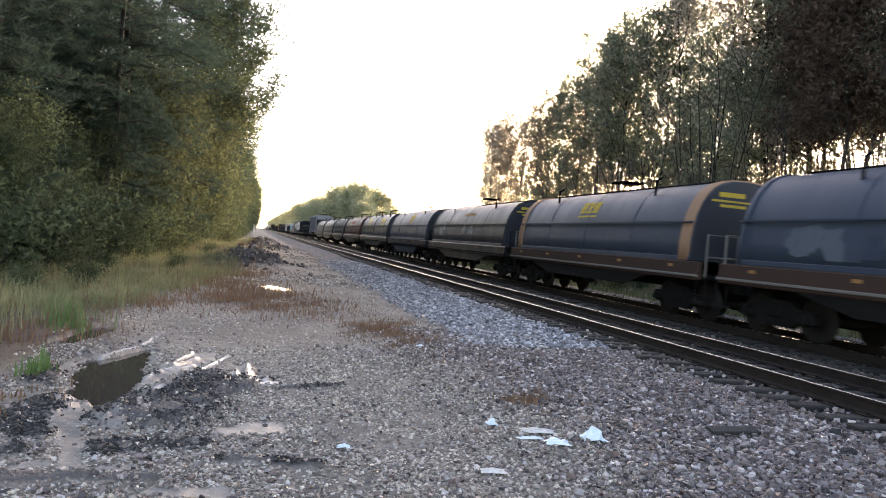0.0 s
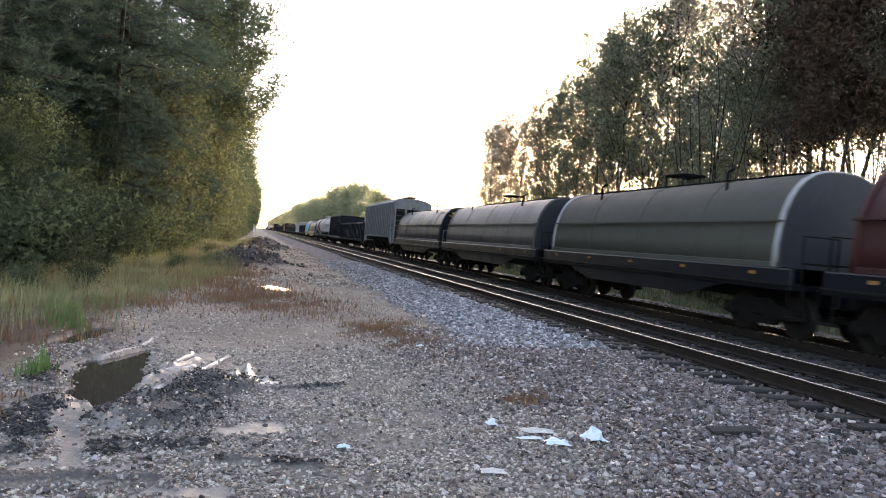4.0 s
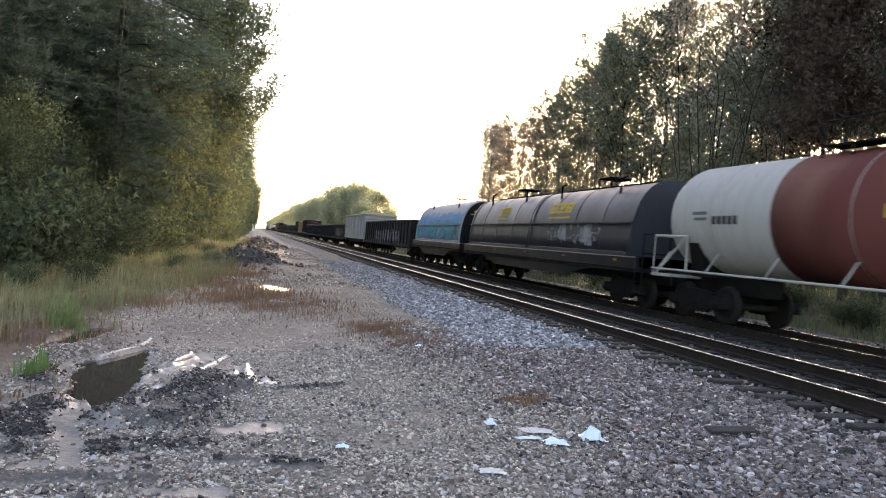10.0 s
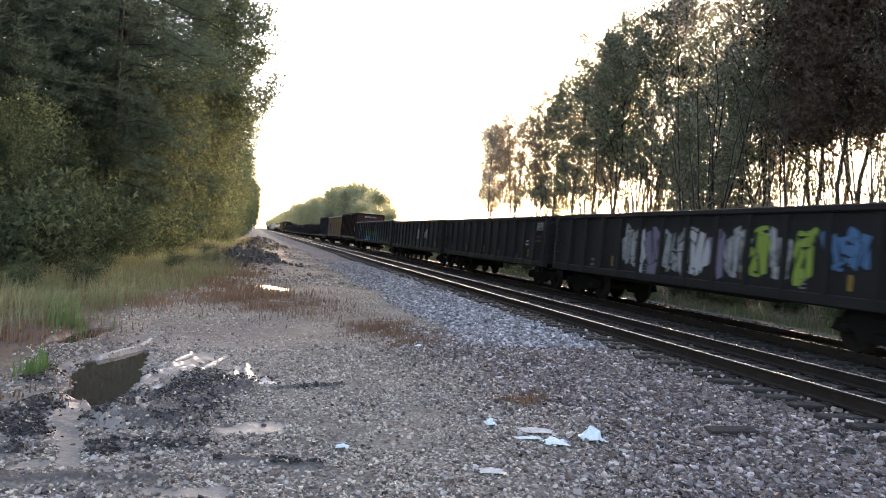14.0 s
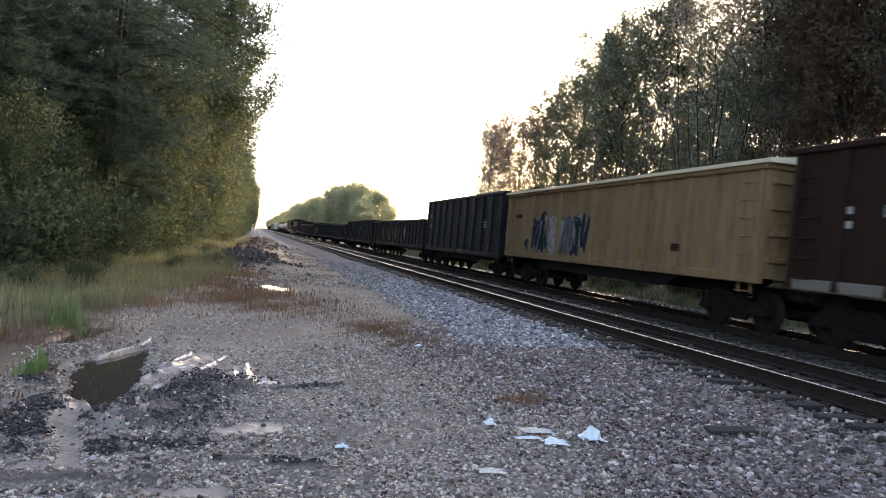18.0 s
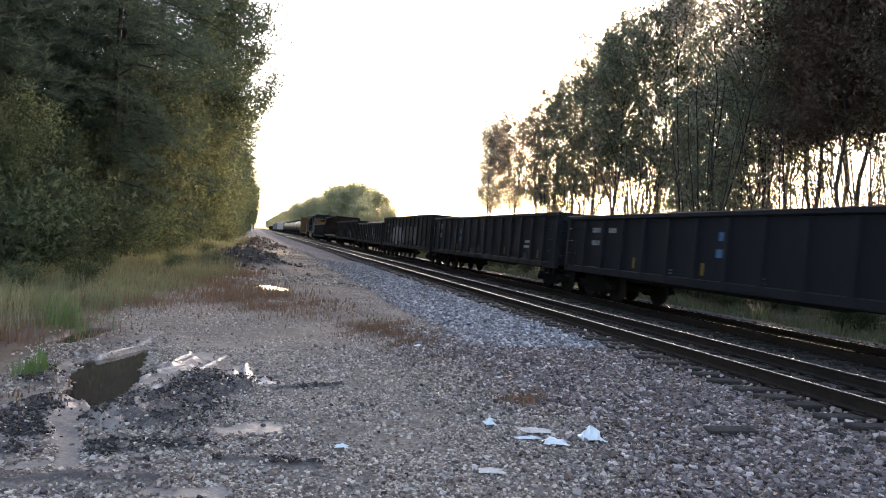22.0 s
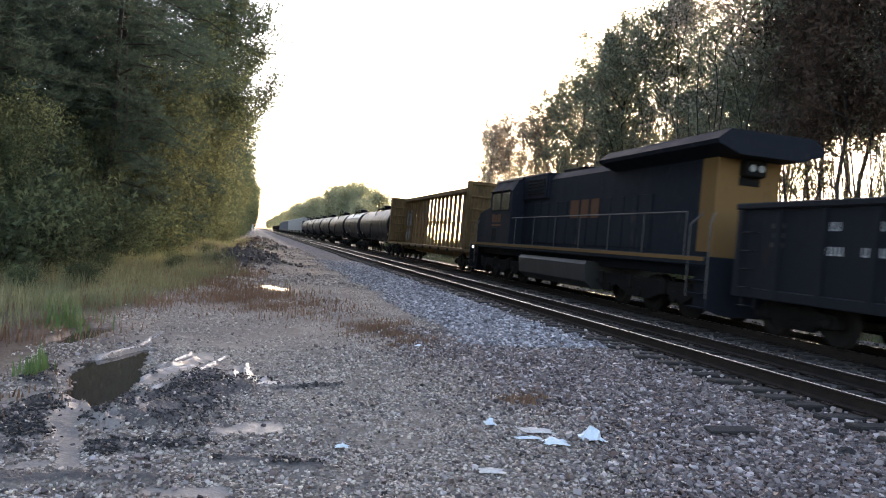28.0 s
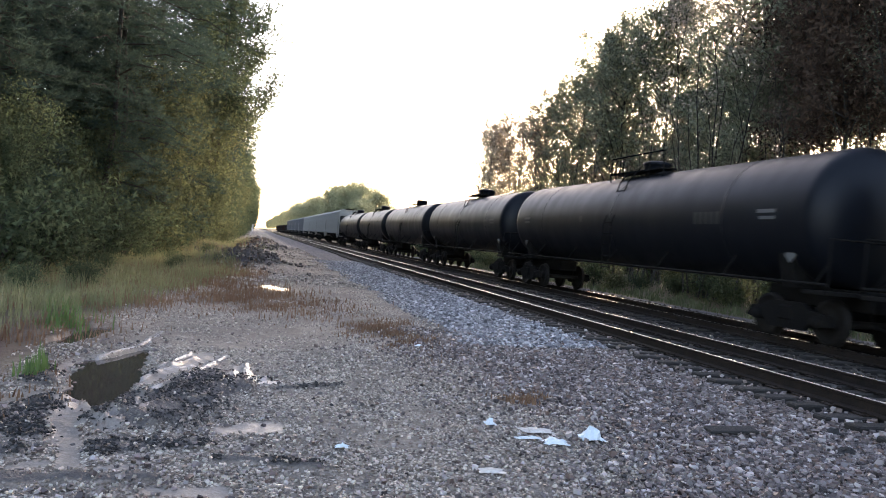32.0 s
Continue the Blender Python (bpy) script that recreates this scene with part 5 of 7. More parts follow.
def centerbeam(s0, s1):
    car, h = start_car("centerbeam_flatcar", "empty ochre-yellow centerbeam lumber flatcar with tall bulkheads", s0, s1, 2.2)
    zt, zb = 4.76, 1.2
    part("deck", Geo().box((-SIDE, -h, 1.02), (SIDE, h, zb), 0.02).box((-0.4, -h, 0.75), (0.4, h, 1.03), 0.03).prism([(-h * 0.66, 1.03), (-h * 0.5, 0.66), (h * 0.5, 0.66), (h * 0.66, 1.03)], -0.3, 0.3, axis="x"), "beam", car)
    for sy in (-1, 1):
        y = sy * (h - 0.22)
        b = part("bulkhead", Geo().box((-1.42, y - 0.06, zb), (1.42, y + 0.06, zt), 0.01), "beam", car, "ochre steel bulkhead with ribs")
        for x in (-1.44, -0.02, 1.40):
            part("post", Geo().box((x - 0.07, y - 0.2, zb), (x + 0.09, y + 0.2, zt), 0.02), "beam", b)
        for k in range(6):
            z = zb + 0.15 + (zt - zb - 0.3) * k / 5
            part("rib", Geo().box((-1.35, y - 0.17, z - 0.05), (1.35, y + 0.17, z + 0.05), 0.015), "beam", b)
        ladder(car, -SIDE, y, 1.3, zt, "beam")
    part("top_chord", Geo().prism([(-0.42, zt - 0.26), (-0.42, zt - 0.04), (-0.3, zt), (0.3, zt), (0.42, zt - 0.04), (0.42, zt - 0.26)], -h + 0.3, h - 0.3), "beam", car)
    n = 17
    span = 2 * h - 5.6
    post = Geo().box((-0.05, -0.27, zb), (0.05, 0.27, zt - 0.2), 0.03).mesh("upright", M["beam"])
    wide = Geo().box((-0.1, -1.1, zb), (0.1, 1.1, zt - 0.2), 0.02)
    for dy in (-1.0, -0.35, 0.35, 1.0):
        wide.box((-0.16, dy - 0.05, zb), (0.16, dy + 0.05, zt - 0.2), 0.015)
    wide = wide.mesh("upright", M["beam"])
    for i in range(n):
        ob = part("upright", post, "beam", car)
        ob.location = (0, -span / 2 + span * i / (n - 1), 0)
    for y in (-h + 1.5, h - 1.5):
        ob = part("upright", wide, "beam", car)
        ob.location = (0, y, 0)
    for i in range(n - 1):
        y = -span / 2 + span * (i + 0.5) / (n - 1)
        d = span / (n - 1) / 2
        sgn = 1 if i % 2 else -1
        part("brace", Geo().tube([(0.0, y - d * sgn, zb + 0.1), (0.0, y + d * sgn, zt - 0.5)], 0.022, 6), "beam", car)
        if i % 2 == 0:
            part("cable_winch", Geo().box((-SIDE - 0.06, y - 0.12, 1.0), (-SIDE + 0.06, y + 0.12, 1.14), 0.02), "steel", car)
    spray(car, h - 2.4, h - 0.6, 2.5, 3.7, ["spray_silver", "beam"], "brown", 3, 95, x=-0.165)
    spray(car, h - 2.5, h - 0.5, 1.4, 2.3, ["beam", "spray_silver"], None, 4, 96, x=-0.165)
    return car


# ---- the train, from its front to its rear ----
coil_car(0.6, 15.4, "blue", "faded blue covered coil car with white scrawls", logo=[(-3.2, -1.2, 2.95, 3.3, "logo")], sprays=[(-1.0, 5.0, 1.75, 2.35, ["spray_pale", "blue", "spray_pale"], None, 7, 2)], deck="rust", rail="dust", under="steel")
coil_car(15.4, 29.8, "blue", "faded blue covered coil car with ochre end bands", band="band_tan", bandw=0.22, logo=[(-0.5, 0.9, 2.82, 3.2, "logo"), (-0.5, 0.9, 2.68, 2.74, "logo")], deck="rust", rail="dust", under="steel", endmark="logo")
coil_car(29.8, 45.3, "navyhood", "blue-black covered coil car with graffiti", logo=[(-1.2, 0.8, 2.95, 3.1, "yellow")], sprays=[(-1.6, 0.2, 1.95, 2.5, ["spray_white", "navyhood"], None, 3, 9), (2.8, 5.4, 1.9, 2.6, ["navyhood", "spray_white"], "darkhood", 2, 8)], endmark="logo")
coil_car(45.3, 60.2, "blue", "faded blue covered coil car with yellow emblem", logo=[(-1.35, 0.2, 2.82, 3.24, "logo"), (-1.3, 0.1, 2.68, 2.74, "logo"), (2.6, 3.0, 1.95, 2.3, "rust")], deck="navy_rusty", under="navy", belly=0.5)
coil_car(60.2, 77.3, "navyhood", "blue-black coil car with two hoods", two=True, logo=[(-5.0, -3.2, 2.8, 3.15, "logo"), (-5.0, -3.3, 2.6, 2.66, "logo"), (2.85, 4.25, 2.8, 3.2, "logo"), (2.85, 4.2, 2.62, 2.69, "logo")])
coil_car(77.3, 92.8, "red", "oxide red covered coil car with pale lettering bars", logo=[(-1.0, 1.6, 2.75, 3.05, "spray_red"), (-6.2, -5.2, 2.9, 3.1, "white_mark")], ends="red", endmark="white_mark")
coil_car(92.8, 106.8, "greenhood", "grey-green covered coil car with pale end bands", band="lighthood")
coil_car(106.8, 122.4, "greyhood", "grey covered coil car on a dark underframe")
coil_car(122.4, 138.2, "navyhood", "blue-black covered coil car with faint orange marks", endmark="logo", ends="black", rail="dust", logo=[(-5.4, -5.15, 2.6, 3.3, "orange"), (-6.0, -5.4, 3.2, 3.32, "orange"), (-2.4, -1.6, 2.5, 2.62, "yellow"), (0.6, 1.2, 2.5, 2.62, "yellow")])
hopper(138.2, 155.0, "lightgrey", "light grey ribbed covered hopper car with end ladders")
gondola(155.0, 176.5, 2.85, "blackblue", "blue-black low gondola car with scrawled graffiti", 18, 1.0, sprays=[(-7.0, 5.0, 1.35, 2.2, ["brownblack", "greyhood", "brownblack", "navy"], "darkhood", 11, 3)],
        marks=[(-9.6, -9.1, 2.2, 2.4, "white_mark", 2), (-8.9, -8.4, 2.2, 2.4, "white_mark", 2), (6.9, 7.6, 1.85, 2.05, "white_mark"), (5.8, 6.5, 1.85, 2.05, "white_mark"), (6.9, 7.4, 2.3, 2.46, "white_mark"), (6.0, 6.4, 2.3, 2.46, "white_mark"), (8.4, 8.9, 1.7, 2.2, "navy", 3)])
gondola(176.5, 191.5, 3.92, "blackblue", "tall black coal gondola car", 10, 1.05, name="coal_gondola", belly=0.4, load=0.15, sill="dust", marks=[(0.5, 1.0, 2.55, 2.95, "spray_violet", 5), (0.5, 1.0, 2.3, 2.48, "spray_blue"), (-2.9, -2.4, 2.5, 2.85, "red", 2), (-5.8, -5.2, 1.65, 1.95, "greyhood"), (2.7, 3.1, 2.45, 2.75, "orange", 3), (4.1, 4.4, 2.2, 2.8, "darkhood", 3), (-1.9, -1.75, 1.5, 1.75, "orange")])
W = coil_car(191.5, 205.8, "lighthood", "pale grey covered coil car with dark lettering bars", deck="greyhood", under="steel", zt=3.84, tabs=None, zb=1.75, ends="lighthood", bolts=True,
             logo=[(-1.8 + 0.27 * i, -1.62 + 0.27 * i, 2.3, 2.55, "darkhood") for i in range(9)] + [(2.6, 2.85, 2.2, 2.7, "darkhood"), (2.6, 3.5, 2.2, 2.27, "darkhood"), (-5.2, -4.2, 2.0, 2.06, "darkhood")])
tank_car(205.8, 220.0, "white", "white tank car with an oxide red band and white railings", r=1.42, zc=2.62, stripes=False, band=(0.9, 1.8, 1.3, "oxide"), frame="white", climb=False,
         marks=[(-3.3, -2.3, 2.4, 2.8, "darkhood"), (-1.0, -0.7, 2.5, 2.75, "logo"), (3.3, 4.3, 2.4, 2.6, "darkhood")])
coil_car(220.0, 238.5, "navyhood", "blue-black weathered coil car with two hoods", two=True, zt=3.8, logo=[(-3.6, -1.6, 2.85, 3.25, "logo"), (-3.6, -1.7, 2.65, 2.72, "logo"), (3.05, 4.4, 2.85, 3.25, "logo"), (3.05, 4.3, 2.66, 2.73, "logo")],
         sprays=[(-6.5, -2.0, 1.8, 2.4, ["navyhood", "spray_white"], "spray_white", 5, 12)])
coil_car(238.5, 251.4, "lighthood", "covered coil car sprayed with a large teal and blue mural", zt=3.85, ends="black", endmark="logo",
         sprays=[(-5.3, 5.3, 2.45, 3.2, ["sky_blue"], None, 8, 21), (-5.3, 5.3, 1.62, 2.7, ["teal", "teal", "teal", "sky_blue"], "black", 9, 22), (-4.0, 2.0, 2.2, 2.7, ["teal"], None, 9, 23)])
gondola(251.4, 274.0, 2.9, "blackblue", "long black gondola car with faded silver graffiti", 18, 1.0, sprays=[(-6.5, 5.0, 1.2, 2.1, ["spray_white", "spray_white", "spray_violet"], "blackblue", 8, 31)],
        marks=[(8.2, 9.0, 2.05, 2.2, "white_mark"), (7.2, 7.8, 2.05, 2.2, "white_mark"), (8.2, 8.6, 2.4, 2.55, "white_mark")])
gondola(274.0, 291.0, 3.66, "white", "dirty white tall gondola car with a cream roof cover", 6, 1.22, name="covered_gondola", cover="cream", ribdepth=0.12, belly=0.45,
        marks=[(5.6, 6.6, 2.85, 3.05, "darkhood"), (6.2, 7.0, 2.3, 2.5, "darkhood"), (-5.0, -4.3, 1.75, 2.1, "darkhood", 2), (2.6, 3.1, 2.6, 3.2, "darkhood", 3), (1.0, 1.4, 2.3, 2.9, "darkhood", 2), (-3.2, -2.4, 1.5, 1.6, "darkhood")])
gondola(291.0, 307.3, 2.75, "brownblack", "dark gondola car with pale blue and yellow graffiti", 13, 0.95, belly=0.2,
        sprays=[(-2.8, 2.7, 1.1, 2.35, ["spray_white", "spray_violet", "lighthood", "spray_white"], "black", 8, 41), (-4.9, -3.0, 1.25, 2.35, ["spray_lime", "spray_white"], "black", 3, 42), (-6.2, -5.1, 1.5, 2.3, ["spray_blue"], "black", 2, 43)])
gondola(307.3, 323.0, 2.75, "brownblack", "weathered black gondola car", 13, 0.95, belly=0.2, marks=[(-6.9, -6.0, 2.2, 2.5, "white_mark"), (-6.8, -6.2, 1.75, 2.0, "red", 2), (-5.5, -5.2, 1.6, 1.8, "white_mark", 2)])
gondola(323.0, 339.5, 2.78, "brownblack", "dark weathered gondola car", 13, 0.95, belly=0.2, sprays=[(-4.0, -1.0, 1.6, 2.2, ["spray_white", "brownblack"], None, 3, 44)])
gondola(339.5, 361.7, 2.88, "blackblue", "long black gondola car with green and white graffiti", 18, 1.0,
        sprays=[(0.6, 3.4, 1.45, 2.1, ["grass_green"], "black", 2, 51), (0.6, 3.4, 0.95, 1.5, ["sky_blue"], None, 3, 53), (-6.0, 0.4, 1.0, 2.1, ["spray_green", "blackblue", "spray_green"], "spray_blue", 5, 52), (7.7, 8.5, 1.35, 1.85, ["spray_blue"], None, 2, 54)],
        marks=[(8.0, 8.6, 2.0, 2.2, "white_mark"), (6.6, 7.2, 2.0, 2.2, "white_mark"), (7.9, 8.3, 2.4, 2.55, "white_mark"), (6.9, 7.2, 2.4, 2.55, "white_mark"), (4.4, 4.7, 1.2, 1.8, "white_mark", 4), (5.6, 5.9, 2.3, 2.5, "white_mark", 2)])
gondola(361.7, 376.0, 3.92, "brown", "tall oxide-brown coal gondola car with pale markings", 11, 1.2, name="coal_gondola", belly=0.4, load=0.15, sill="dust", endmat="red",
        marks=[(-0.6, -0.1, 2.3, 2.8, "white_mark", 3), (-4.0, -3.4, 2.6, 2.9, "red", 2), (2.0, 2.5, 2.5, 2.7, "white_mark"), (4.2, 4.5, 2.5, 2.7, "white_mark"), (5.2, 5.4, 2.3, 2.7, "white_mark", 2), (-5.9, -4.7, 1.9, 2.3, "lighthood")])
gondola(376.0, 393.2, 3.72, "tan", "tan gondola car with a roof cover and blue graffiti", 6, 1.22, name="covered_gondola", cover="cream", ribdepth=0.12, belly=0.45,
        sprays=[(0.5, 5.8, 1.35, 2.75, ["navy", "blue", "spray_white", "navy"], "spray_white", 5, 61)], marks=[(6.6, 7.3, 2.7, 2.85, "brown"), (-5.0, -4.6, 1.7, 1.9, "brown")])
gondola(393.2, 408.5, 3.94, "blackblue", "tall black coal gondola car", 10, 1.05, name="coal_gondola", belly=0.4, load=0.12, marks=[(-0.2, 0.1, 2.4, 2.75, "spray_blue", 3), (-4.9, -4.3, 2.3, 2.6, "white_mark", 3), (6.2, 6.7, 2.9, 3.1, "white_mark"), (6.2, 6.7, 2.3, 2.5, "white_mark")])
gondola(408.5, 430.0, 2.87, "brownblack", "long dark gondola car with faint grey graffiti", 18, 1.0, sprays=[(-2.0, 6.0, 1.3, 2.3, ["brownblack", "greyhood", "brownblack"], "darkhood", 8, 71), (-4.5, -3.5, 1.5, 2.3, ["spray_white"], None, 1, 72)])
gondola(430.0, 450.2, 3.03, "brownblack", "dark gondola car with rusty ribs", 15, 0.9, belly=0.15, marks=[(-1.2, -0.75, 2.0, 2.45, "white_mark", 7), (-1.25, -0.72, 1.68, 1.92, "spray_blue"), (4.6, 4.9, 1.7, 2.1, "faint_mark", 3), (3.9, 4.15, 1.5, 1.9, "faint_mark", 3), (-5.5, -5.0, 1.4, 1.7, "faint_mark", 2), (8.2, 8.8, 2.2, 2.4, "white_mark")])
gondola(450.2, 467.5, 2.70, "blackblue", "low blue-black gondola car", 13, 0.95, belly=0.2, marks=[(5.8, 6.4, 2.15, 2.3, "white_mark"), (4.8, 5.3, 2.15, 2.3, "white_mark"), (5.7, 6.4, 1.75, 1.9, "white_mark"), (-0.6, -0.2, 1.6, 2.2, "spray_blue", 2)])
gondola(467.5, 487.0, 2.87, "blackblue", "long blue-black gondola car", 15, 0.95, belly=0.2, marks=[(7.6, 8.3, 2.2, 2.5, "white_mark"), (7.6, 8.3, 1.75, 2.0, "white_mark"), (3.4, 3.8, 1.6, 2.2, "spray_blue", 2), (-6.5, -5.9, 1.5, 1.8, "white_mark", 2)])
gondola(487.0, 505.0, 3.13, "brownblack", "dark gondola car with white block graffiti", 13, 0.95, belly=0.2, marks=[(0.5, 1.2, 1.95, 2.4, "sky_blue", 4), (6.4, 6.9, 2.4, 2.6, "white_mark"), (6.2, 6.8, 1.9, 2.1, "white_mark")],
        sprays=[(0.45, 4.7, 1.15, 2.35, ["spray_silver"], None, 2, 81), (0.4, 4.6, 1.2, 2.3, ["spray_silver"], None, 5, 86), (1.2, 4.4, 1.3, 1.75, ["black"], None, 8, 84), (4.6, 5.3, 1.2, 1.9, ["spray_blue", "spray_white"], None, 2, 85), (-4.2, 0.3, 1.2, 2.4, ["greyhood", "darkhood"], "darkhood", 5, 82)])
gondola(505.0, 521.0, 2.72, "brownblack", "black gondola car heaped with coal", 13, 0.95, load=0.35, belly=0.2, marks=[(1.0, 1.5, 1.5, 2.1, "lighthood", 3), (-3.4, -2.9, 1.3, 1.7, "white_mark", 2), (-5.2, -4.8, 1.0, 1.2, "logo")], sprays=[(-3.0, -1.8, 1.6, 2.3, ["spray_white"], "darkhood", 1, 83)])
gondola(521.0, 542.0, 3.05, "brownblack", "long rusty-black gondola car with red graffiti", 18, 1.0, sprays=[(-2.4, -5.4, 1.0, 2.1, ["spray_red", "blue"], "lighthood", 2, 91), (2.5, 7.6, 1.3, 2.3, ["brownblack"], "spray_white", 4, 92)],
        marks=[(1.6, 2.1, 1.7, 2.4, "blue", 3), (-7.2, -6.0, 1.3, 2.2, "darkhood", 3), (8.0, 8.8, 1.9, 2.1, "darkhood")])
gondola(542.0, 558.5, 3.84, "brown", "tall brown-black coal gondola car with pale sill", 11, 1.2, name="coal_gondola", belly=0.4, load=0.15, sill="greyhood", marks=[(3.8, 4.1, 2.2, 2.6, "white_mark", 2), (0.5, 0.9, 2.6, 2.8, "white_mark"), (-1.5, -1.2, 2.2, 2.8, "white_mark", 3), (-6.6, -4.2, 3.5, 3.6, "white_mark")])
gondola(558.5, 579.3, 2.85, "blackblue", "long blue-black gondola car with white stencilled bars", 16, 0.9, belly=0.15, marks=[(6.9, 7.5, 1.78, 1.95, "white_mark"), (5.9, 6.5, 1.78, 1.95, "white_mark"), (7.0, 7.3, 2.25, 2.42, "white_mark"), (6.0, 6.3, 2.25, 2.42, "white_mark"), (4.6, 4.9, 2.0, 2.2, "darkhood", 2), (8.5, 8.9, 1.9, 2.4, "darkhood", 3)])
locomotive(579.3, 600.6)
centerbeam(600.6, 624.0)
tank_car(624.0, 642.5, "black", "black tank car with yellow reflective stripes", marks=[(5.4, 6.6, 2.5, 2.7, "greyhood"), (-3.0, -2.0, 2.5, 2.65, "darkhood")])
tank_car(642.5, 656.4, "black", "black tank car with a pale sheen painted on its crown", crown="silver", marks=[(4.0, 5.6, 2.3, 2.45, "greyhood"), (0.8, 1.4, 1.8, 2.1, "white"), (2.2, 3.0, 2.15, 2.25, "white_mark")])
for a, b in ((656.4, 675.3), (675.3, 691.3), (691.3, 707.4), (707.4, 723.5), (723.5, 742.0)):
    tank_car(a, b, "black", "plain black tank car with a round valve housing", stripes=False, marks=[(-5.5, -4.4, 2.4, 2.7, "darkhood"), (2.0, 2.3, 2.5, 2.7, "darkhood")])
for i in range(9):
    hopper(742.0 + 18.2 * i, 742.0 + 18.2 * (i + 1), "white" if i < 4 else "lightgrey", "pale covered hopper car far down the train")
for i in range(8):
    gondola(905.8 + 17.0 * i, 905.8 + 17.0 * (i + 1), 3.2, "brown" if i % 3 else "brownblack", "brown gondola car far down the train", 8)


# ---- trees and plants ----
def quads(centres, size, r, flat=0.0, aspect=0.6):
    """Small leaf-shaped quads with random turns at the given centres."""
    n = len(centres)
    d = r.normal(size=(n, 3))
    d[:, 2] *= 1 - flat
    d /= np.linalg.norm(d, axis=1, keepdims=True)
    e = np.cross(d, r.normal(size=(n, 3)))
    e /= np.linalg.norm(e, axis=1, keepdims=True) + 1e-9
    s = size * r.uniform(0.6, 1.4, (n, 1))
    u, w = d * s, e * s * aspect
    v = np.stack([centres - u, centres + w * 1.3, centres + u], 1).reshape(-1, 3)
    return v, np.arange(3 * n).reshape(-1, 3)


def tree_skeleton(seed, height, spread, limbs, start, lean=0.0, droop=0.0, forks=3):
    """Trunk and limbs as tubes, and the points along the twigs that carry leaves."""
    r = random.Random(seed)
    g = Geo()
    trunk, x, y = [], 0.0, 0.0
    for k in range(9):
        z = height * k / 8
        trunk.append(Vector((x, y, z)))
        x += r.uniform(-0.27, 0.27) * height / 14 + lean * height / 8
        y += r.uniform(-0.27, 0.27) * height / 14
    r0 = height * 0.0048 + 0.014
    g.tube(trunk, r0, 7, r0 * 0.18)
    tips = []
    for i in range(limbs):
        t = start + (0.98 - start) * (i + r.random()) / limbs
        k = min(int(t * 8), 7)
        p = trunk[k].lerp(trunk[k + 1], t * 8 - k)
        a = i * 2.4 + r.uniform(-0.5, 0.5)
        reach = spread * (1 - 0.55 * abs(t - 0.6) / 0.6) * r.uniform(0.6, 1.15)
        rise = reach * (r.uniform(0.45, 1.35) if not droop else r.uniform(-droop, 0.12))
        q = p + Vector((math.cos(a) * reach, math.sin(a) * reach, rise))
        mid = p.lerp(q, 0.5) + Vector((0, 0, (-0.12 if not droop else 0.12) * reach))
        g.tube([p, mid, q], r0 * 0.38 * (1.1 - t * 0.6), 5, 0.012)
        for j in range(forks):
            s = 0.35 + 0.6 * (j + r.random()) / forks
            b = (p.lerp(mid, s * 2) if s < 0.5 else mid.lerp(q, s * 2 - 1))
            c = b + Vector((r.uniform(-1, 1), r.uniform(-1, 1), r.uniform(-0.3, 0.8) if not droop else r.uniform(-0.3, 0.25))) * reach * 0.42
            g.tube([b, c], r0 * 0.13, 4, 0.008)
            tips += [b.lerp(c, 0.5), b.lerp(c, 0.8), c]
        tips += [mid.lerp(q, 0.6), q]
    tips.append(trunk[-1])
    return g, tips


def tree(name, seed, height, spread, leaf, label, limbs=22, start=0.3, per=60, size=0.13, puff=0.55, droop=0.0, lean=0.0, aspect=0.6, kind="leaf", forks=3):
    g, tips = tree_skeleton(seed, height, spread, limbs, start, lean, droop, forks)
    t = thing(name, label, "tree", "trees of the wood")
    part("trunk", g, "pine_bark" if kind == "needle" or leaf == "shrub" else "bark", t)
    r = np.random.default_rng(seed)
    pts = np.array([tuple(p) for p in tips])
    keep = r.random(len(pts)) < 0.9
    pts = pts[keep]
    cnt = r.poisson(per, len(pts))
    c = np.repeat(pts, cnt, 0)
    off = r.normal(size=c.shape) * puff * r.uniform(0.5, 1.2, (len(c), 1))
    if kind == "needle":
        off[:, 2] *= 0.45
    if kind == "needle":
        # gather the needles into brush-like tufts
        tuft = 14
        c = np.repeat((c + off)[::tuft], tuft, 0)
        off = r.normal(size=c.shape)
        off[:, 2] = np.abs(off[:, 2]) * 0.8
        c = c + off * 0.035
    else:
        c = c + off
    if kind == "needle":
        n = len(c)
        d = off + np.array([0, 0, 0.15])
        d /= np.linalg.norm(d, axis=1, keepdims=True)
        e = np.cross(d, r.normal(size=(n, 3)))
        e /= np.linalg.norm(e, axis=1, keepdims=True) + 1e-9
        s = size * r.uniform(0.7, 1.3, (n, 1))
        v = np.stack([c - e * s * aspect, c + e * s * aspect, c + d * s * 2], 1).reshape(-1, 3)
        f = np.arange(3 * n).reshape(-1, 3)
    else:
        v, f = quads(c, size, r, aspect=aspect)
    part("crown", bulk("crown", v, f, M[leaf]), leaf, t)
    return t


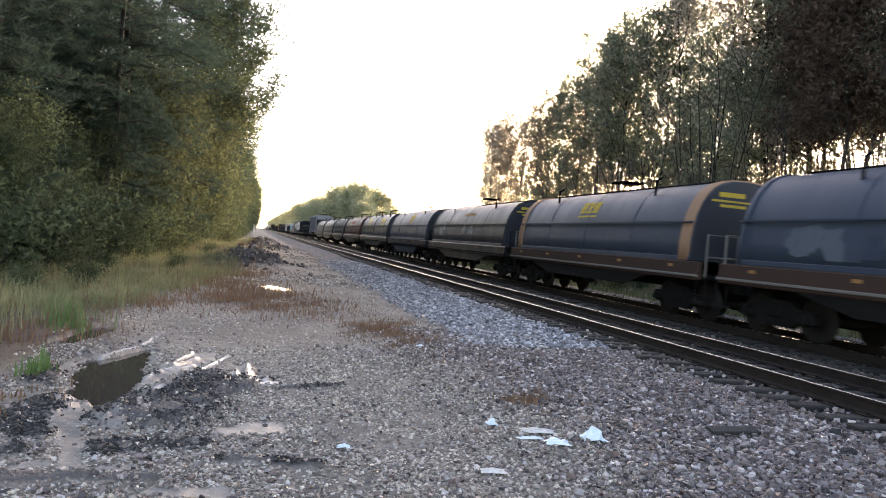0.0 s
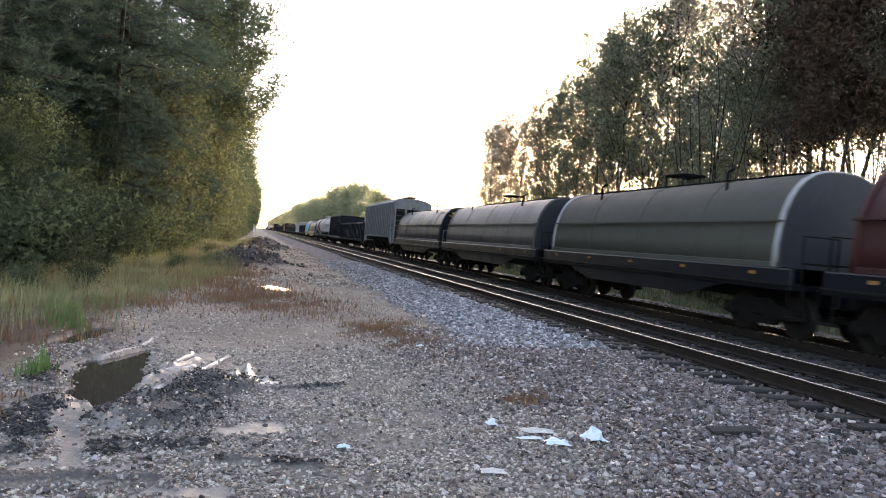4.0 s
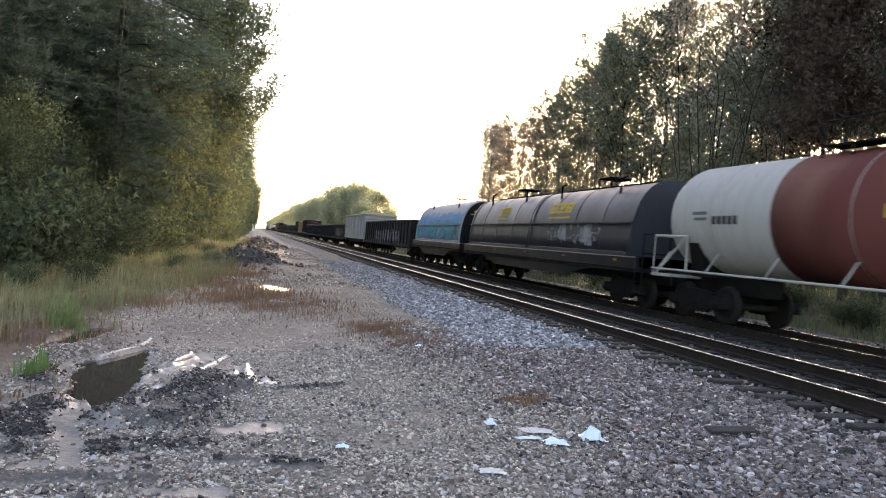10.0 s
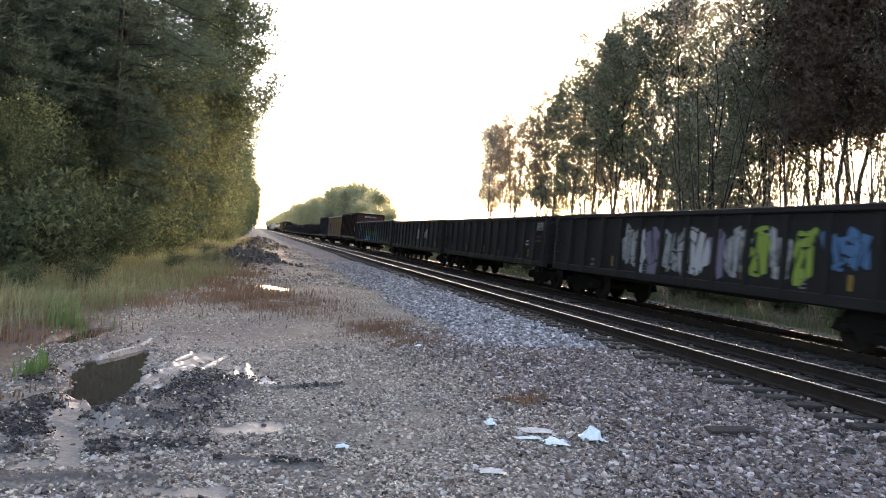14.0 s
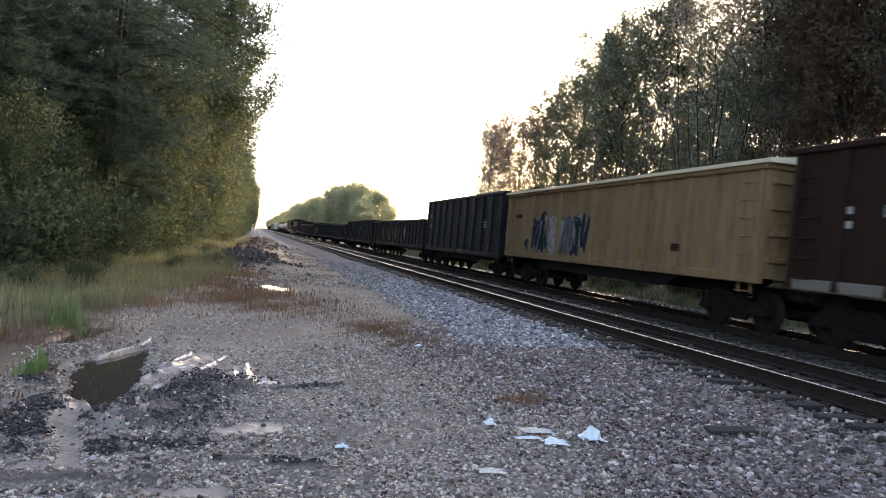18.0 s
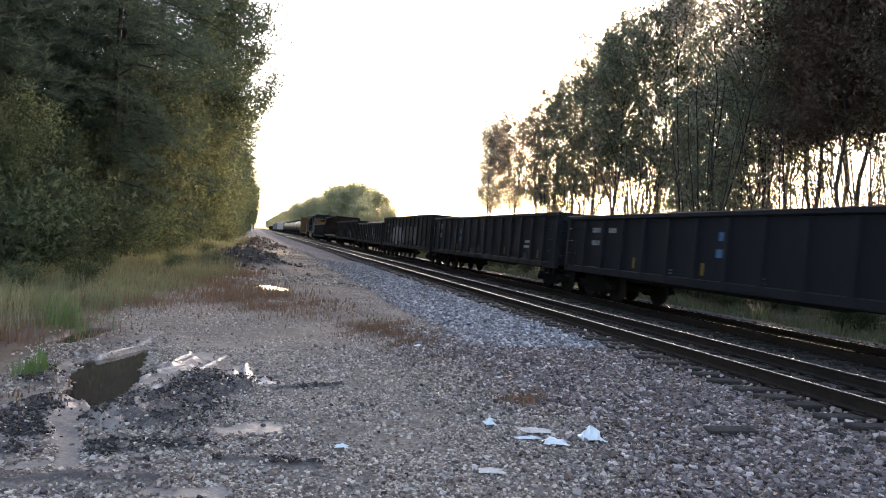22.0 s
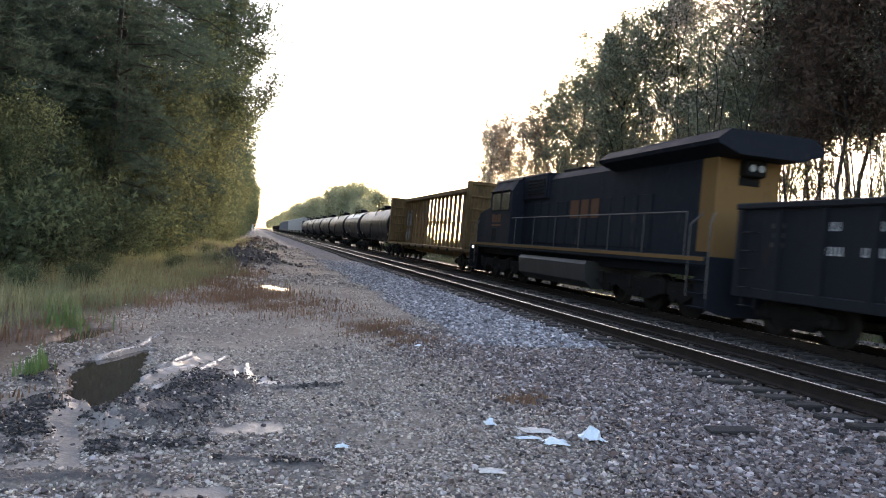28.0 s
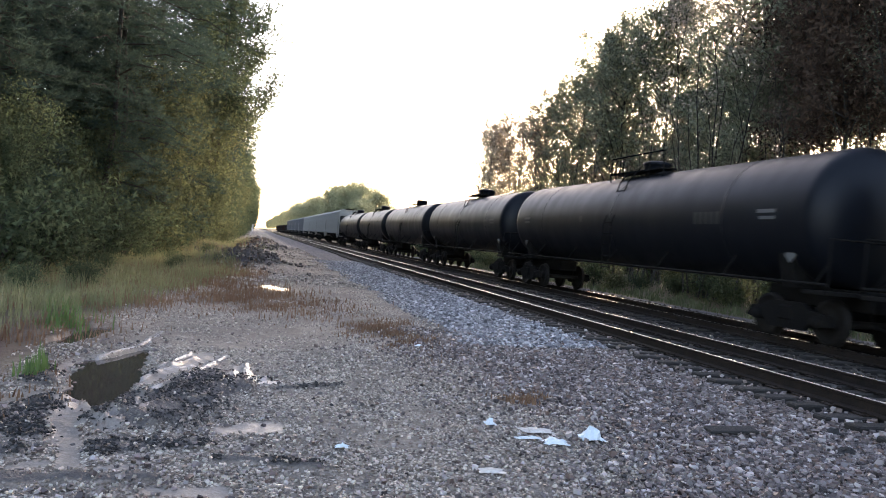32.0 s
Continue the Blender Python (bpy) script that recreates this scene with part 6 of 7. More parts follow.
def shrub(seed, height, width, leaf, label, count=3000, size=0.075):
    r = np.random.default_rng(seed)
    q = random.Random(seed)
    t = thing("shrub", label, "shrub", "undergrowth at the wood's edge")
    g = Geo()
    ends = []
    for i in range(9):
        a, k = q.uniform(0, 6.28), q.uniform(0.2, 1.0)
        e = Vector((math.cos(a) * width * 0.45 * k, math.sin(a) * width * 0.45 * k, height * q.uniform(0.45, 0.95)))
        g.tube([(0, 0, 0), tuple(e * 0.5 + Vector((0, 0, height * 0.12))), tuple(e)], 0.025, 4, 0.006)
        ends += [e * 0.55, e * 0.8, e]
    part("branchwork", g, "bark", t)
    pts = np.array([tuple(e) for e in ends])
    c = np.repeat(pts, count // len(pts), 0)
    c = c + r.normal(size=c.shape) * np.array([width * 0.17, width * 0.17, height * 0.13])
    c = c[c[:, 2] > 0.02]
    v, f = quads(c, size, r)
    part("foliage", bulk("foliage", v, f, M[leaf]), leaf, t)
    return t


def spot(x, y, sink=0.05):
    return float(ground_z(x, y)) - sink


def place(proto, x, y, turn, scale=1.0, first=[]):
    """A copy of a plant at its place; the first call for each plant moves the plant itself."""
    m = Matrix.Translation((x, y, spot(x, y))) @ Matrix.Rotation(turn, 4, "Z")
    if proto.name not in first:
        first.append(proto.name)
        proto.matrix_basis = m
        ob = proto
    else:
        ob = copy_thing(proto, m)
    ob.scale = (scale, scale, scale * 1.0)
    return ob


# wood beyond the train: slender trees with thin autumn crowns
green = [tree("tree", 100 + i, 15.0, 2.5, "leaf", "slender tree with olive-green crown and bare lower trunk", 40, 0.24 + 0.06 * i, 26, 0.088, 0.3, forks=5, lean=0.02 * i - 0.015) for i in range(3)]
rusty = [tree("tree", 120 + i, 15.0, 2.4, "leaf_rust", "slender tree with sparse rust-brown autumn leaves", 36, 0.31 + 0.07 * i, 22, 0.086, 0.31, forks=5, lean=0.03 - 0.05 * i) for i in range(2)]
thin = [tree("tree", 140 + i, 15.0, 2.3, "leaf_pale", "thin nearly bare tree with pale dry leaves", 34, 0.37, 11, 0.082, 0.34, forks=5) for i in range(2)]
wine = [tree("tree", 150 + i, 15.0, 2.7, "leaf_wine", "tree with a dense dark wine-brown crown", 42, 0.31, 26, 0.095, 0.33, forks=5, lean=0.02 - 0.03 * i) for i in range(2)]
fringe = [tree("tree", 155 + i, 15.0, 2.4, "leaf_rust" if i else "leaf_pale", "slender tree with sparse brown autumn leaves at the wood's end", 32, 0.33, 14, 0.105, 0.34, forks=4, lean=0.02 * i) for i in range(2)]
r = random.Random(5)


def crown_height(y):
    """How tall the wood stands along the far track."""
    return float(np.interp(y, [12, 24, 36, 39, 44, 47, 50, 54, 62, 67], [18.5, 17.5, 15.8, 14.6, 14.8, 14.2, 13.0, 11.8, 12.2, 12.4]))


for i in range(33):
    y = 11.5 + 1.7 * i + r.uniform(-0.5, 0.5)
    k = r.random()
    if y < 25:
        pool = wine if k < 0.75 else rusty
    elif y < 33:
        pool = green if k < 0.3 else thin
    elif y < 38:
        pool = rusty if k < 0.3 else green if k < 0.6 else thin
    elif y < 50:
        pool = green if k < 0.65 else rusty
    else:
        pool = fringe
    low = 0.72 if pool is green and 25 < y < 33 else 1.0
    place(r.choice(pool), 20.5 + r.uniform(-0.4, 1.5), y, r.uniform(0, 6.28), crown_height(y) / 15.0 * r.uniform(0.92, 1.02) * low)
for i in range(9):
    y = 12.0 + 1.8 * i + r.uniform(-0.8, 0.8)
    place(r.choice(wine), 23.2 + r.uniform(-0.8, 1.6), y, r.uniform(0, 6.28), crown_height(y) / 15.0 * r.uniform(0.95, 1.08))
for y in (64.5, 67.0):
    place(fringe[0], 20.8 + r.uniform(-0.4, 0.8), y, r.uniform(0, 6.28), 0.78)
farwood = [tree("tree", 160 + i, 10.5 + i * 0.8, 3.4, "leaf_hazed", "round-crowned olive tree of the far wood", 26, 0.12, 34, 0.24, 0.9) for i in range(2)]
def thicket(seed):
    """A clump of thin crooked stems with few leaves."""
    q, rr = random.Random(seed), np.random.default_rng(seed)
    t = thing("sapling_clump", "clump of thin crooked saplings with sparse leaves", "saplings", "trees of the wood")
    tips = []
    for k in range(9):
        g = Geo()
        p = Vector((q.uniform(-1.2, 1.2), q.uniform(-1.2, 1.2), 0))
        lean = Vector((q.uniform(-0.25, 0.25), q.uniform(-0.4, 0.4), 0))
        hh = q.uniform(5.0, 11.0)
        pts = [p + Vector((lean.x * hh * s + q.uniform(-0.12, 0.12), lean.y * hh * s + q.uniform(-0.12, 0.12), hh * s)) for s in (0, 0.2, 0.4, 0.6, 0.8, 1.0)]
        g.tube(pts, 0.055, 5, 0.012)
        for j in range(12):
            s = q.uniform(0.25, 1.0)
            i = min(int(s * 5), 4)
            b = pts[i].lerp(pts[i + 1], s * 5 - i)
            e = b + Vector((q.uniform(-1, 1), q.uniform(-1, 1), q.uniform(0.2, 1.0))) * q.uniform(0.5, 1.3)
            g.tube([b, e], 0.014, 3, 0.005)
            tips += [b.lerp(e, 0.5), b.lerp(e, 0.8), e]
        part("stem", g, "bark", t)
    pts = np.array([tuple(p) for p in tips])
    c = np.repeat(pts, rr.poisson(10, len(pts)), 0)
    c = c + rr.normal(size=c.shape) * 0.28
    v, f = quads(c, 0.06, rr)
    part("foliage", bulk("foliage", v, f, M["leaf" if seed % 2 else "leaf_rust"]), "leaf", t)
    return t


clumps = [thicket(400 + i) for i in range(4)]
for i in range(12):
    place(r.choice(clumps), 20.5 + r.uniform(-0.8, 6.0), 8 + 1.9 * i + r.uniform(-0.8, 0.8), r.uniform(0, 6.28), r.uniform(0.8, 1.1))
for i in range(20):
    place(r.choice(clumps), 20.0 + r.uniform(-0.8, 4.0), 27 + 1.75 * i + r.uniform(-0.8, 0.8), r.uniform(0, 6.28), r.uniform(0.7, 0.95))
for i in range(14):
    place(r.choice(clumps), 20.4 + r.uniform(-0.8, 3.0), 15 + 1.7 * i + r.uniform(-0.6, 0.6), r.uniform(0, 6.28), r.uniform(0.75, 0.95))
for i in range(4):
    place(green[i % 3], 20.2 + r.uniform(-0.4, 1.0), 27.0 + 1.9 * i + r.uniform(-0.4, 0.4), r.uniform(0, 6.28), r.uniform(0.6, 0.68))
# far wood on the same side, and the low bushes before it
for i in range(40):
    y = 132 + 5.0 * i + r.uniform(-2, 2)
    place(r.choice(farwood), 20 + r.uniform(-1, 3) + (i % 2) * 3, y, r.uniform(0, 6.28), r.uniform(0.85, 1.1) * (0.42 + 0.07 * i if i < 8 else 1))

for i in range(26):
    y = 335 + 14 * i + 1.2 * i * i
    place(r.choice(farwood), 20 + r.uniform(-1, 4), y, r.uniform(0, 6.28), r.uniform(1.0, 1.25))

# dark pines and undergrowth of the wood on the near side
pines = [tree("pine_tree", 200 + i, 19.0 + 1.5 * i, 3.6, "needle", "tall dark pine with drooping needle-covered boughs", 58, 0.06, 72, 0.12, 0.5, droop=0.4, aspect=0.10, kind="needle") for i in range(3)]
trunked = tree("pine_tree", 210, 20.0, 3.4, "needle", "tall dark pine with a bare thick lower trunk", 50, 0.16, 84, 0.115, 0.5, droop=0.35, aspect=0.10, kind="needle")
oaks = [tree("tree", 220 + i, 9.0 + i, 2.6, "shrub", "dark green broadleaf tree at the wood's edge", 26, 0.06, 46, 0.11, 0.6) for i in range(2)]
gold = [tree("tree", 230, 8.0, 2.4, "leaf_gold", "yellow-green autumn tree at the wood's edge", 26, 0.06, 48, 0.105, 0.6)]


def edge_x(y):
    """The wood's edge on the near side."""
    return -5.7 + 2.7 * min(max((y - 26) / 34, 0), 1)


for i in range(20):
    y = 15 + 1.9 * i + 0.12 * i * i + r.uniform(-0.7, 0.7)
    place(r.choice(pines), edge_x(y) - r.uniform(1.2, 2.8), y, r.uniform(0, 6.28), r.uniform(0.85, 1.1))
    if i < 9:
        place(r.choice(pines), edge_x(y) - r.uniform(3.0, 4.5), y + 1, r.uniform(0, 6.28), r.uniform(0.95, 1.1))
    if i < 5:
        place(r.choice(pines), edge_x(y) - r.uniform(5.5, 8.5), y + 1, r.uniform(0, 6.28), r.uniform(0.85, 1.1))
for i in range(26):
    y = 84 + 6.0 * i + 0.5 * i * i + r.uniform(-2, 2)
    far = min(max((y - 84) / 60, 0), 1)
    place(r.choice(gold + oaks + oaks), -3.9 + 1.3 * far - r.uniform(0, 1.4), y, r.uniform(0, 6.28), r.uniform(1.2, 1.5))
    place(r.choice(pines), -6.2 + 1.3 * far - r.uniform(0, 1.5), y + 3, r.uniform(0, 6.28), r.uniform(0.75, 0.9)) if i < 9 else None
place(trunked, -5.15, 28.0, 0.6, 1.0)
overhang = tree("tree", 260, 17.5, 4.2, "shrub", "tall tree leaning out over the verge with sparse leaves", 34, 0.42, 34, 0.14, 0.42, lean=0.07)
place(overhang, -2.9, 45.0, 0.0, 0.86)
place(overhang, -3.6, 58.0, 0.4)
place(pines[1], -4.6, 37.0, 1.0, 1.12)
place(pines[2], -5.0, 30.0, 3.0, 1.0)
for i in range(34):
    y = 17 + 1.9 * i + 0.06 * i * i + r.uniform(-0.6, 0.6)
    k = r.random()
    place(r.choice(gold if k < 0.6 and y > 29 else oaks), edge_x(y) - r.uniform(0.0, 1.2), y, r.uniform(0, 6.28), r.uniform(0.4, 0.85) if y > 29 else r.uniform(0.3, 0.5))
shrubs = [shrub(300 + i, 2.4, 2.6, "shrub", "leafy dark green shrub at the wood's edge") for i in range(3)] + [shrub(310, 2.0, 2.4, "leaf_gold", "yellowing shrub at the wood's edge")]
for i in range(56):
    y = 17.5 + 1.1 * i + 0.025 * i * i + r.uniform(-0.5, 0.5)
    place(r.choice(shrubs if y > 27 else shrubs[:3]), edge_x(y) + r.uniform(-0.6, 0.8), y, r.uniform(0, 6.28), r.uniform(0.6, 1.15))
for i in range(14):
    y = 13 + 22 * r.random()
    x = edge_x(y) + 0.6 + 2.6 * r.random() ** 1.5
    place(r.choice(shrubs[:3]), x, y, r.uniform(0, 6.28), r.uniform(0.12, 0.3))
# bushes beyond the far track
for i in range(74):
    y = 6 + 1.4 * i + r.uniform(-0.8, 0.8)
    place(r.choice(shrubs), 18.3 + r.uniform(-0.3, 2.5), y, r.uniform(0, 6.28), r.uniform(0.4, 0.75) * (1.4 if 75 < y < 105 else 1))

place(green[1], 20.9, 26.6, 1.0, 1.12)
place(rusty[0], 21.9, 25.2, 2.0, 1.14)
place(green[2], 22.8, 27.6, 0.5, 1.1)
place(wine[0], 21.3, 24.2, 2.6, 1.15)
place(gold[0], -4.5, 33.5, 1.0, 0.85)
place(gold[0], -4.2, 38.0, 2.2, 0.8)
place(gold[0], -3.0, 43.0, 0.7, 1.0)


# ---- grass ----
def blades(name, xs, ys, height, mat, label, seed, width=0.012):
    r = np.random.default_rng(seed)
    n = len(xs)
    base = np.stack([xs, ys, ground_z(xs, ys) - 0.01], 1)
    a = r.uniform(0, 6.28, n)
    side = np.stack([np.cos(a), np.sin(a), np.zeros(n)], 1) * width * r.uniform(0.6, 1.5, (n, 1))
    h = height * r.uniform(0.35, 1.3, (n, 1)) * (0.45 + 0.85 * smooth(-0.5, 0.5, wob(xs, ys, 1.7, 3.0)))[:, None]
    bend = np.stack([np.cos(a + 1.6), np.sin(a + 1.6), np.zeros(n)], 1) * h * r.uniform(0.05, 0.55, (n, 1))
    up = np.array([0, 0, 1.0])
    v = np.stack([base - side, base + side, base + side * 0.7 + up * h * 0.6 + bend * 0.35, base - side * 0.7 + up * h * 0.6 + bend * 0.35, base + up * h + bend], 1).reshape(-1, 3)
    k = np.arange(n)[:, None] * 5
    f = np.concatenate([k + np.array([[0, 1, 2]]), k + np.array([[0, 2, 3]]), k + np.array([[3, 2, 4]])])
    return tagged(new(name, bulk(name, v, f, M[mat])), label, "grass", kind="stuff")


def scatter(n, x0, x1, y0, y1, keep, seed):
    r = np.random.default_rng(seed)
    x, y = r.uniform(x0, x1, n), y0 + (y1 - y0) * r.random(n) ** 1.4
    k = keep(x, y) > r.random(n)
    return x[k], y[k]


def verge(x, y):
    """Grass between the gravel and the wood, thinning out towards the gravel."""
    inner = -2.95 + 2.65 * np.clip((y - 10) / 16, 0, 1) + 0.5 * wob(x, y, 0.9, 2)
    e = -5.7 + 2.7 * np.clip((y - 26) / 34, 0, 1)
    return smooth(inner + 0.2, inner - 0.9, x) * (x > e - 1.5) * (0.45 + 0.55 * smooth(-0.3, 0.4, wob(x, y, 1.1, 6)))


gxs, gys = scatter(150000, -9, 0.5, 9, 70, verge, 11)
blades("grass", gxs, gys, 0.33, "grass", "rough green grass along the wood's edge", 1, 0.007)
gxs, gys = scatter(60000, -8, 1.0, 10, 60, lambda x, y: verge(x - 0.8, y) * smooth(-0.5, 0.3, wob(x, y, 0.8, 9)), 12)
blades("dry_grass", gxs, gys, 0.2, "drygrass", "red-brown dry grass between the gravel and the wood", 2, 0.008)


def patch_of(cx, cy, rx, ry):
    return lambda x, y: np.exp(-(((x - cx) / rx) ** 2 + ((y - cy) / ry) ** 2) * 1.2) * smooth(-0.5, 0.3, wob(x, y, 3.0, cx))


for k, (cx, cy, rx, ry, n, hh, mt) in enumerate(((2.5, 13.6, 0.7, 1.9, 22000, 0.09, "drygrass"), (3.1, 8.0, 0.21, 0.26, 9000, 0.09, "drygrass"), (0.4, 17.4, 1.6, 2.2, 26000, 0.12, "drygrass"), (-2.07, 8.3, 0.12, 0.22, 480, 0.4, "weed"), (-2.5, 11.9, 0.3, 0.5, 1800, 0.36, "weed"),
                                                  (-0.4, 20.0, 1.5, 3.0, 24000, 0.17, "drygrass"), (-0.9, 27, 1.2, 3.0, 9000, 0.25, "drygrass"), (-2.6, 11.5, 0.9, 1.6, 3500, 0.12, "drygrass"), (-2.3, 7.6, 0.6, 1.2, 4000, 0.08, "drygrass"),
                                                  (0.6, 50, 0.9, 6, 4000, 0.25, "grass"))):
    gxs, gys = scatter(n, cx - 2 * rx, cx + 2 * rx, cy - 2 * ry, cy + 2 * ry, patch_of(cx, cy, rx, ry), 40 + k)
    blades("grass_tuft", gxs, gys, hh, mt, "red-brown dried grass patch on the gravel" if mt == "drygrass" else "bright green weeds beside the muddy rut", 60 + k, 0.009)
gxs, gys = scatter(45000, 16.4, 24, 5, 110, lambda x, y: smooth(16.2, 17.5, x), 13)
blades("trackside_grass", gxs, gys, 0.3, "far_grass", "low rough green grass beyond the far track", 3, 0.02)


# ---- loose stones ----
def stone_field(name, xs, ys, size, mat, label, seed, lift=0.42):
    """Angular stones: squashed eight-cornered lumps, each turned and sized on its own."""
    r = np.random.default_rng(seed)
    n = len(xs)
    cube = 1.12 * np.array([(x, y, z) for z in (-1, 1) for y in (-1, 1) for x in (-1, 1)], float) * 0.5
    v = cube[None] * (1 + r.uniform(-0.62, 0.3, (n, 8, 3)))
    s = size * np.exp(np.clip(r.normal(0, 0.3, (n, 1, 1)), -0.7, 0.5)) * np.stack([r.uniform(0.8, 1.3, n), r.uniform(0.7, 1.1, n), r.uniform(0.5, 0.9, n)], 1)[:, None, :]
    v = v * s
    a, b = r.uniform(0, 6.28, n), r.normal(0, 0.8, n)
    ca, sa_, cb, sb = np.cos(a)[:, None], np.sin(a)[:, None], np.cos(b)[:, None], np.sin(b)[:, None]
    x, y, z = v[..., 0], v[..., 1] * cb - v[..., 2] * sb, v[..., 1] * sb + v[..., 2] * cb
    x, y = x * ca - y * sa_, x * sa_ + y * ca
    base = ground_z(xs, ys) + s[:, 0, 2] * lift * r.uniform(0.3, 1.7, n)
    v = np.stack([x + xs[:, None], y + ys[:, None], z + base[:, None]], 2).reshape(-1, 3)
    q = np.array([(4, 5, 7, 6), (0, 1, 5, 4), (2, 6, 7, 3), (0, 4, 6, 2), (1, 3, 7, 5)])
    f = (np.arange(n)[:, None, None] * 8 + q[None]).reshape(-1, 4)
    return tagged(new(name, bulk(name, v, f, M[mat])), label, "stones", kind="stuff")


def stone_material(name, cols):
    m = bpy.data.materials.new(name)
    m.use_nodes = True
    n, l = m.node_tree.nodes, m.node_tree.links
    g, rp = n.new("ShaderNodeNewGeometry"), n.new("ShaderNodeValToRGB")
    e = rp.color_ramp.elements
    e[0].color, e[1].color = (*cols[0], 1), (*cols[-1], 1)
    for i, c in enumerate(cols[1:-1]):
        k = e.new((i + 1) / (len(cols) - 1))
        k.color = (*c, 1)
    l.new(g.outputs["Random Per Island"], rp.inputs["Fac"])
    tc, nz, mx = n.new("ShaderNodeTexCoord"), n.new("ShaderNodeTexNoise"), n.new("ShaderNodeMix")
    nz.inputs["Scale"].default_value = 60.0
    l.new(tc.outputs["Object"], nz.inputs["Vector"])
    mx.data_type, mx.blend_type = "RGBA", "MULTIPLY"
    mx.inputs[0].default_value = 0.35
    l.new(rp.outputs["Color"], mx.inputs[6])
    l.new(nz.outputs["Color"], mx.inputs[7])
    l.new(mx.outputs[2], n["Principled BSDF"].inputs["Base Color"])
    n["Principled BSDF"].inputs["Roughness"].default_value = 0.52
    return m


def bare_mud(x, y):
    """Where silt, water or churned mud keeps stones away."""
    return np.maximum(stroke_mask(x, y, SILTS + SLICKS + POOLS), 0.9 * stroke_mask(x, y, MUDS))


M["ballast"] = stone_material("ballast_stones", [(0.038, 0.028, 0.027), (0.29, 0.232, 0.216), (0.1, 0.073, 0.068), (0.78, 0.68, 0.64), (0.055, 0.04, 0.038), (0.34, 0.263, 0.243), (0.028, 0.022, 0.021), (0.175, 0.13, 0.121), (0.26, 0.165, 0.13), (0.075, 0.055, 0.052), (0.44, 0.372, 0.346)])
M["pebble"] = stone_material("road_gravel_stones", [(0.105, 0.084, 0.0684), (0.448, 0.366, 0.304), (0.224, 0.168, 0.13), (0.85, 0.733, 0.618), (0.159, 0.123, 0.0988), (0.476, 0.378, 0.31), (0.792, 0.673, 0.565)])
# blue mixed into these greys for the sky reflected off the stones
M["ballast_blue"] = stone_material("sky_tinted_ballast_stones", [(0.06, 0.06, 0.068), (0.38, 0.375, 0.395), (0.14, 0.136, 0.145), (0.74, 0.73, 0.75), (0.24, 0.237, 0.255), (0.09, 0.088, 0.096)])
M["ballast_dark"] = stone_material("oily_ballast_stones", [(0.031, 0.026, 0.022), (0.103, 0.087, 0.074), (0.052, 0.041, 0.035), (0.165, 0.143, 0.124)])
M["mud_clod"] = stone_material("dark_mud_clods", [(0.013, 0.012, 0.0115), (0.036, 0.033, 0.032), (0.02, 0.018, 0.017), (0.065, 0.059, 0.056)])
xs, ys = scatter(44000, 2.2, 6.6, 3.6, 14, lambda x, y: smooth(2.5, 4.4, x + 0.5 * wob(x, y, 0.8, 1)), 21)
stone_field("ballast", xs, ys, 0.031, "ballast", "loose purplish-grey ballast stones beside the track", 4, 0.5)
xs, ys = scatter(16000, 1.2, 6.6, 3.6, 14, lambda x, y: smooth(1.4, 3.0, x + 0.5 * wob(x, y, 0.8, 1)), 31)
stone_field("ballast", xs, ys, 0.022, "ballast", "small ballast chips among the larger stones", 14, 0.5)
xs, ys = scatter(34000, 3.6, 6.6, 12, 46, lambda x, y: smooth(3.5, 4.3, x + 0.3 * wob(x, y, 0.8, 1)), 22)
stone_field("ballast", xs, ys, 0.040, "ballast_blue", "loose grey ballast stones along the shoulder, tinted blue for reflected sky", 5, 0.6)
xs, ys = scatter(5000, 6.3, 7.0, 3.2, 40, lambda x, y: 1.0 * (np.abs(((y - TIE_Y0) / TIE_STEP) % 1 - 0.5) < 0.27), 30)
stone_field("ballast", xs, ys, 0.034, "ballast", "loose ballast stones packed round the tie ends", 13, 1.2)
xs, ys = scatter(13000, 6.6, 15.6, 3, 45, lambda x, y: 0.3 + 0.7 * (np.abs(((y - TIE_Y0) / TIE_STEP) % 1 - 0.5) < 0.28) * 1.0, 23)
stone_field("ballast", xs, ys, 0.05, "ballast_dark", "dark ballast stones between the ties", 6)
xs, ys = scatter(52000, -2.6, 4.2, 3.6, 26, lambda x, y: (smooth(-0.25, 0.5, wob(x, y, 1.1, 3)) * 0.8 + 0.12) * (1 - bare_mud(x, y)) * (1 - 0.55 * smooth(8.0, 11.0, y)), 24)
stone_field("gravel", xs, ys, 0.019, "pebble", "small loose gravel on the muddy track", 7)
xs, ys = scatter(30000, -2.4, 4.0, 3.7, 10.5, lambda x, y: (0.2 + 0.8 * smooth(-0.35, 0.3, wob(x, y, 1.3, 5))) * (1 - bare_mud(x, y)), 28)
stone_field("gravel", xs, ys, 0.016, "pebble", "fine loose gravel near the muddy ruts", 11)
xs, ys = scatter(3600, -2.4, 4.0, 3.6, 12, lambda x, y: (smooth(-0.3, 0.5, wob(x, y, 0.9, 8)) + 0.5 * smooth(6.5, 5.0, y)) * (1 - 0.9 * bare_mud(x, y)), 25)
stone_field("gravel", xs, ys, 0.026, "ballast", "larger loose stones on the muddy track", 8)


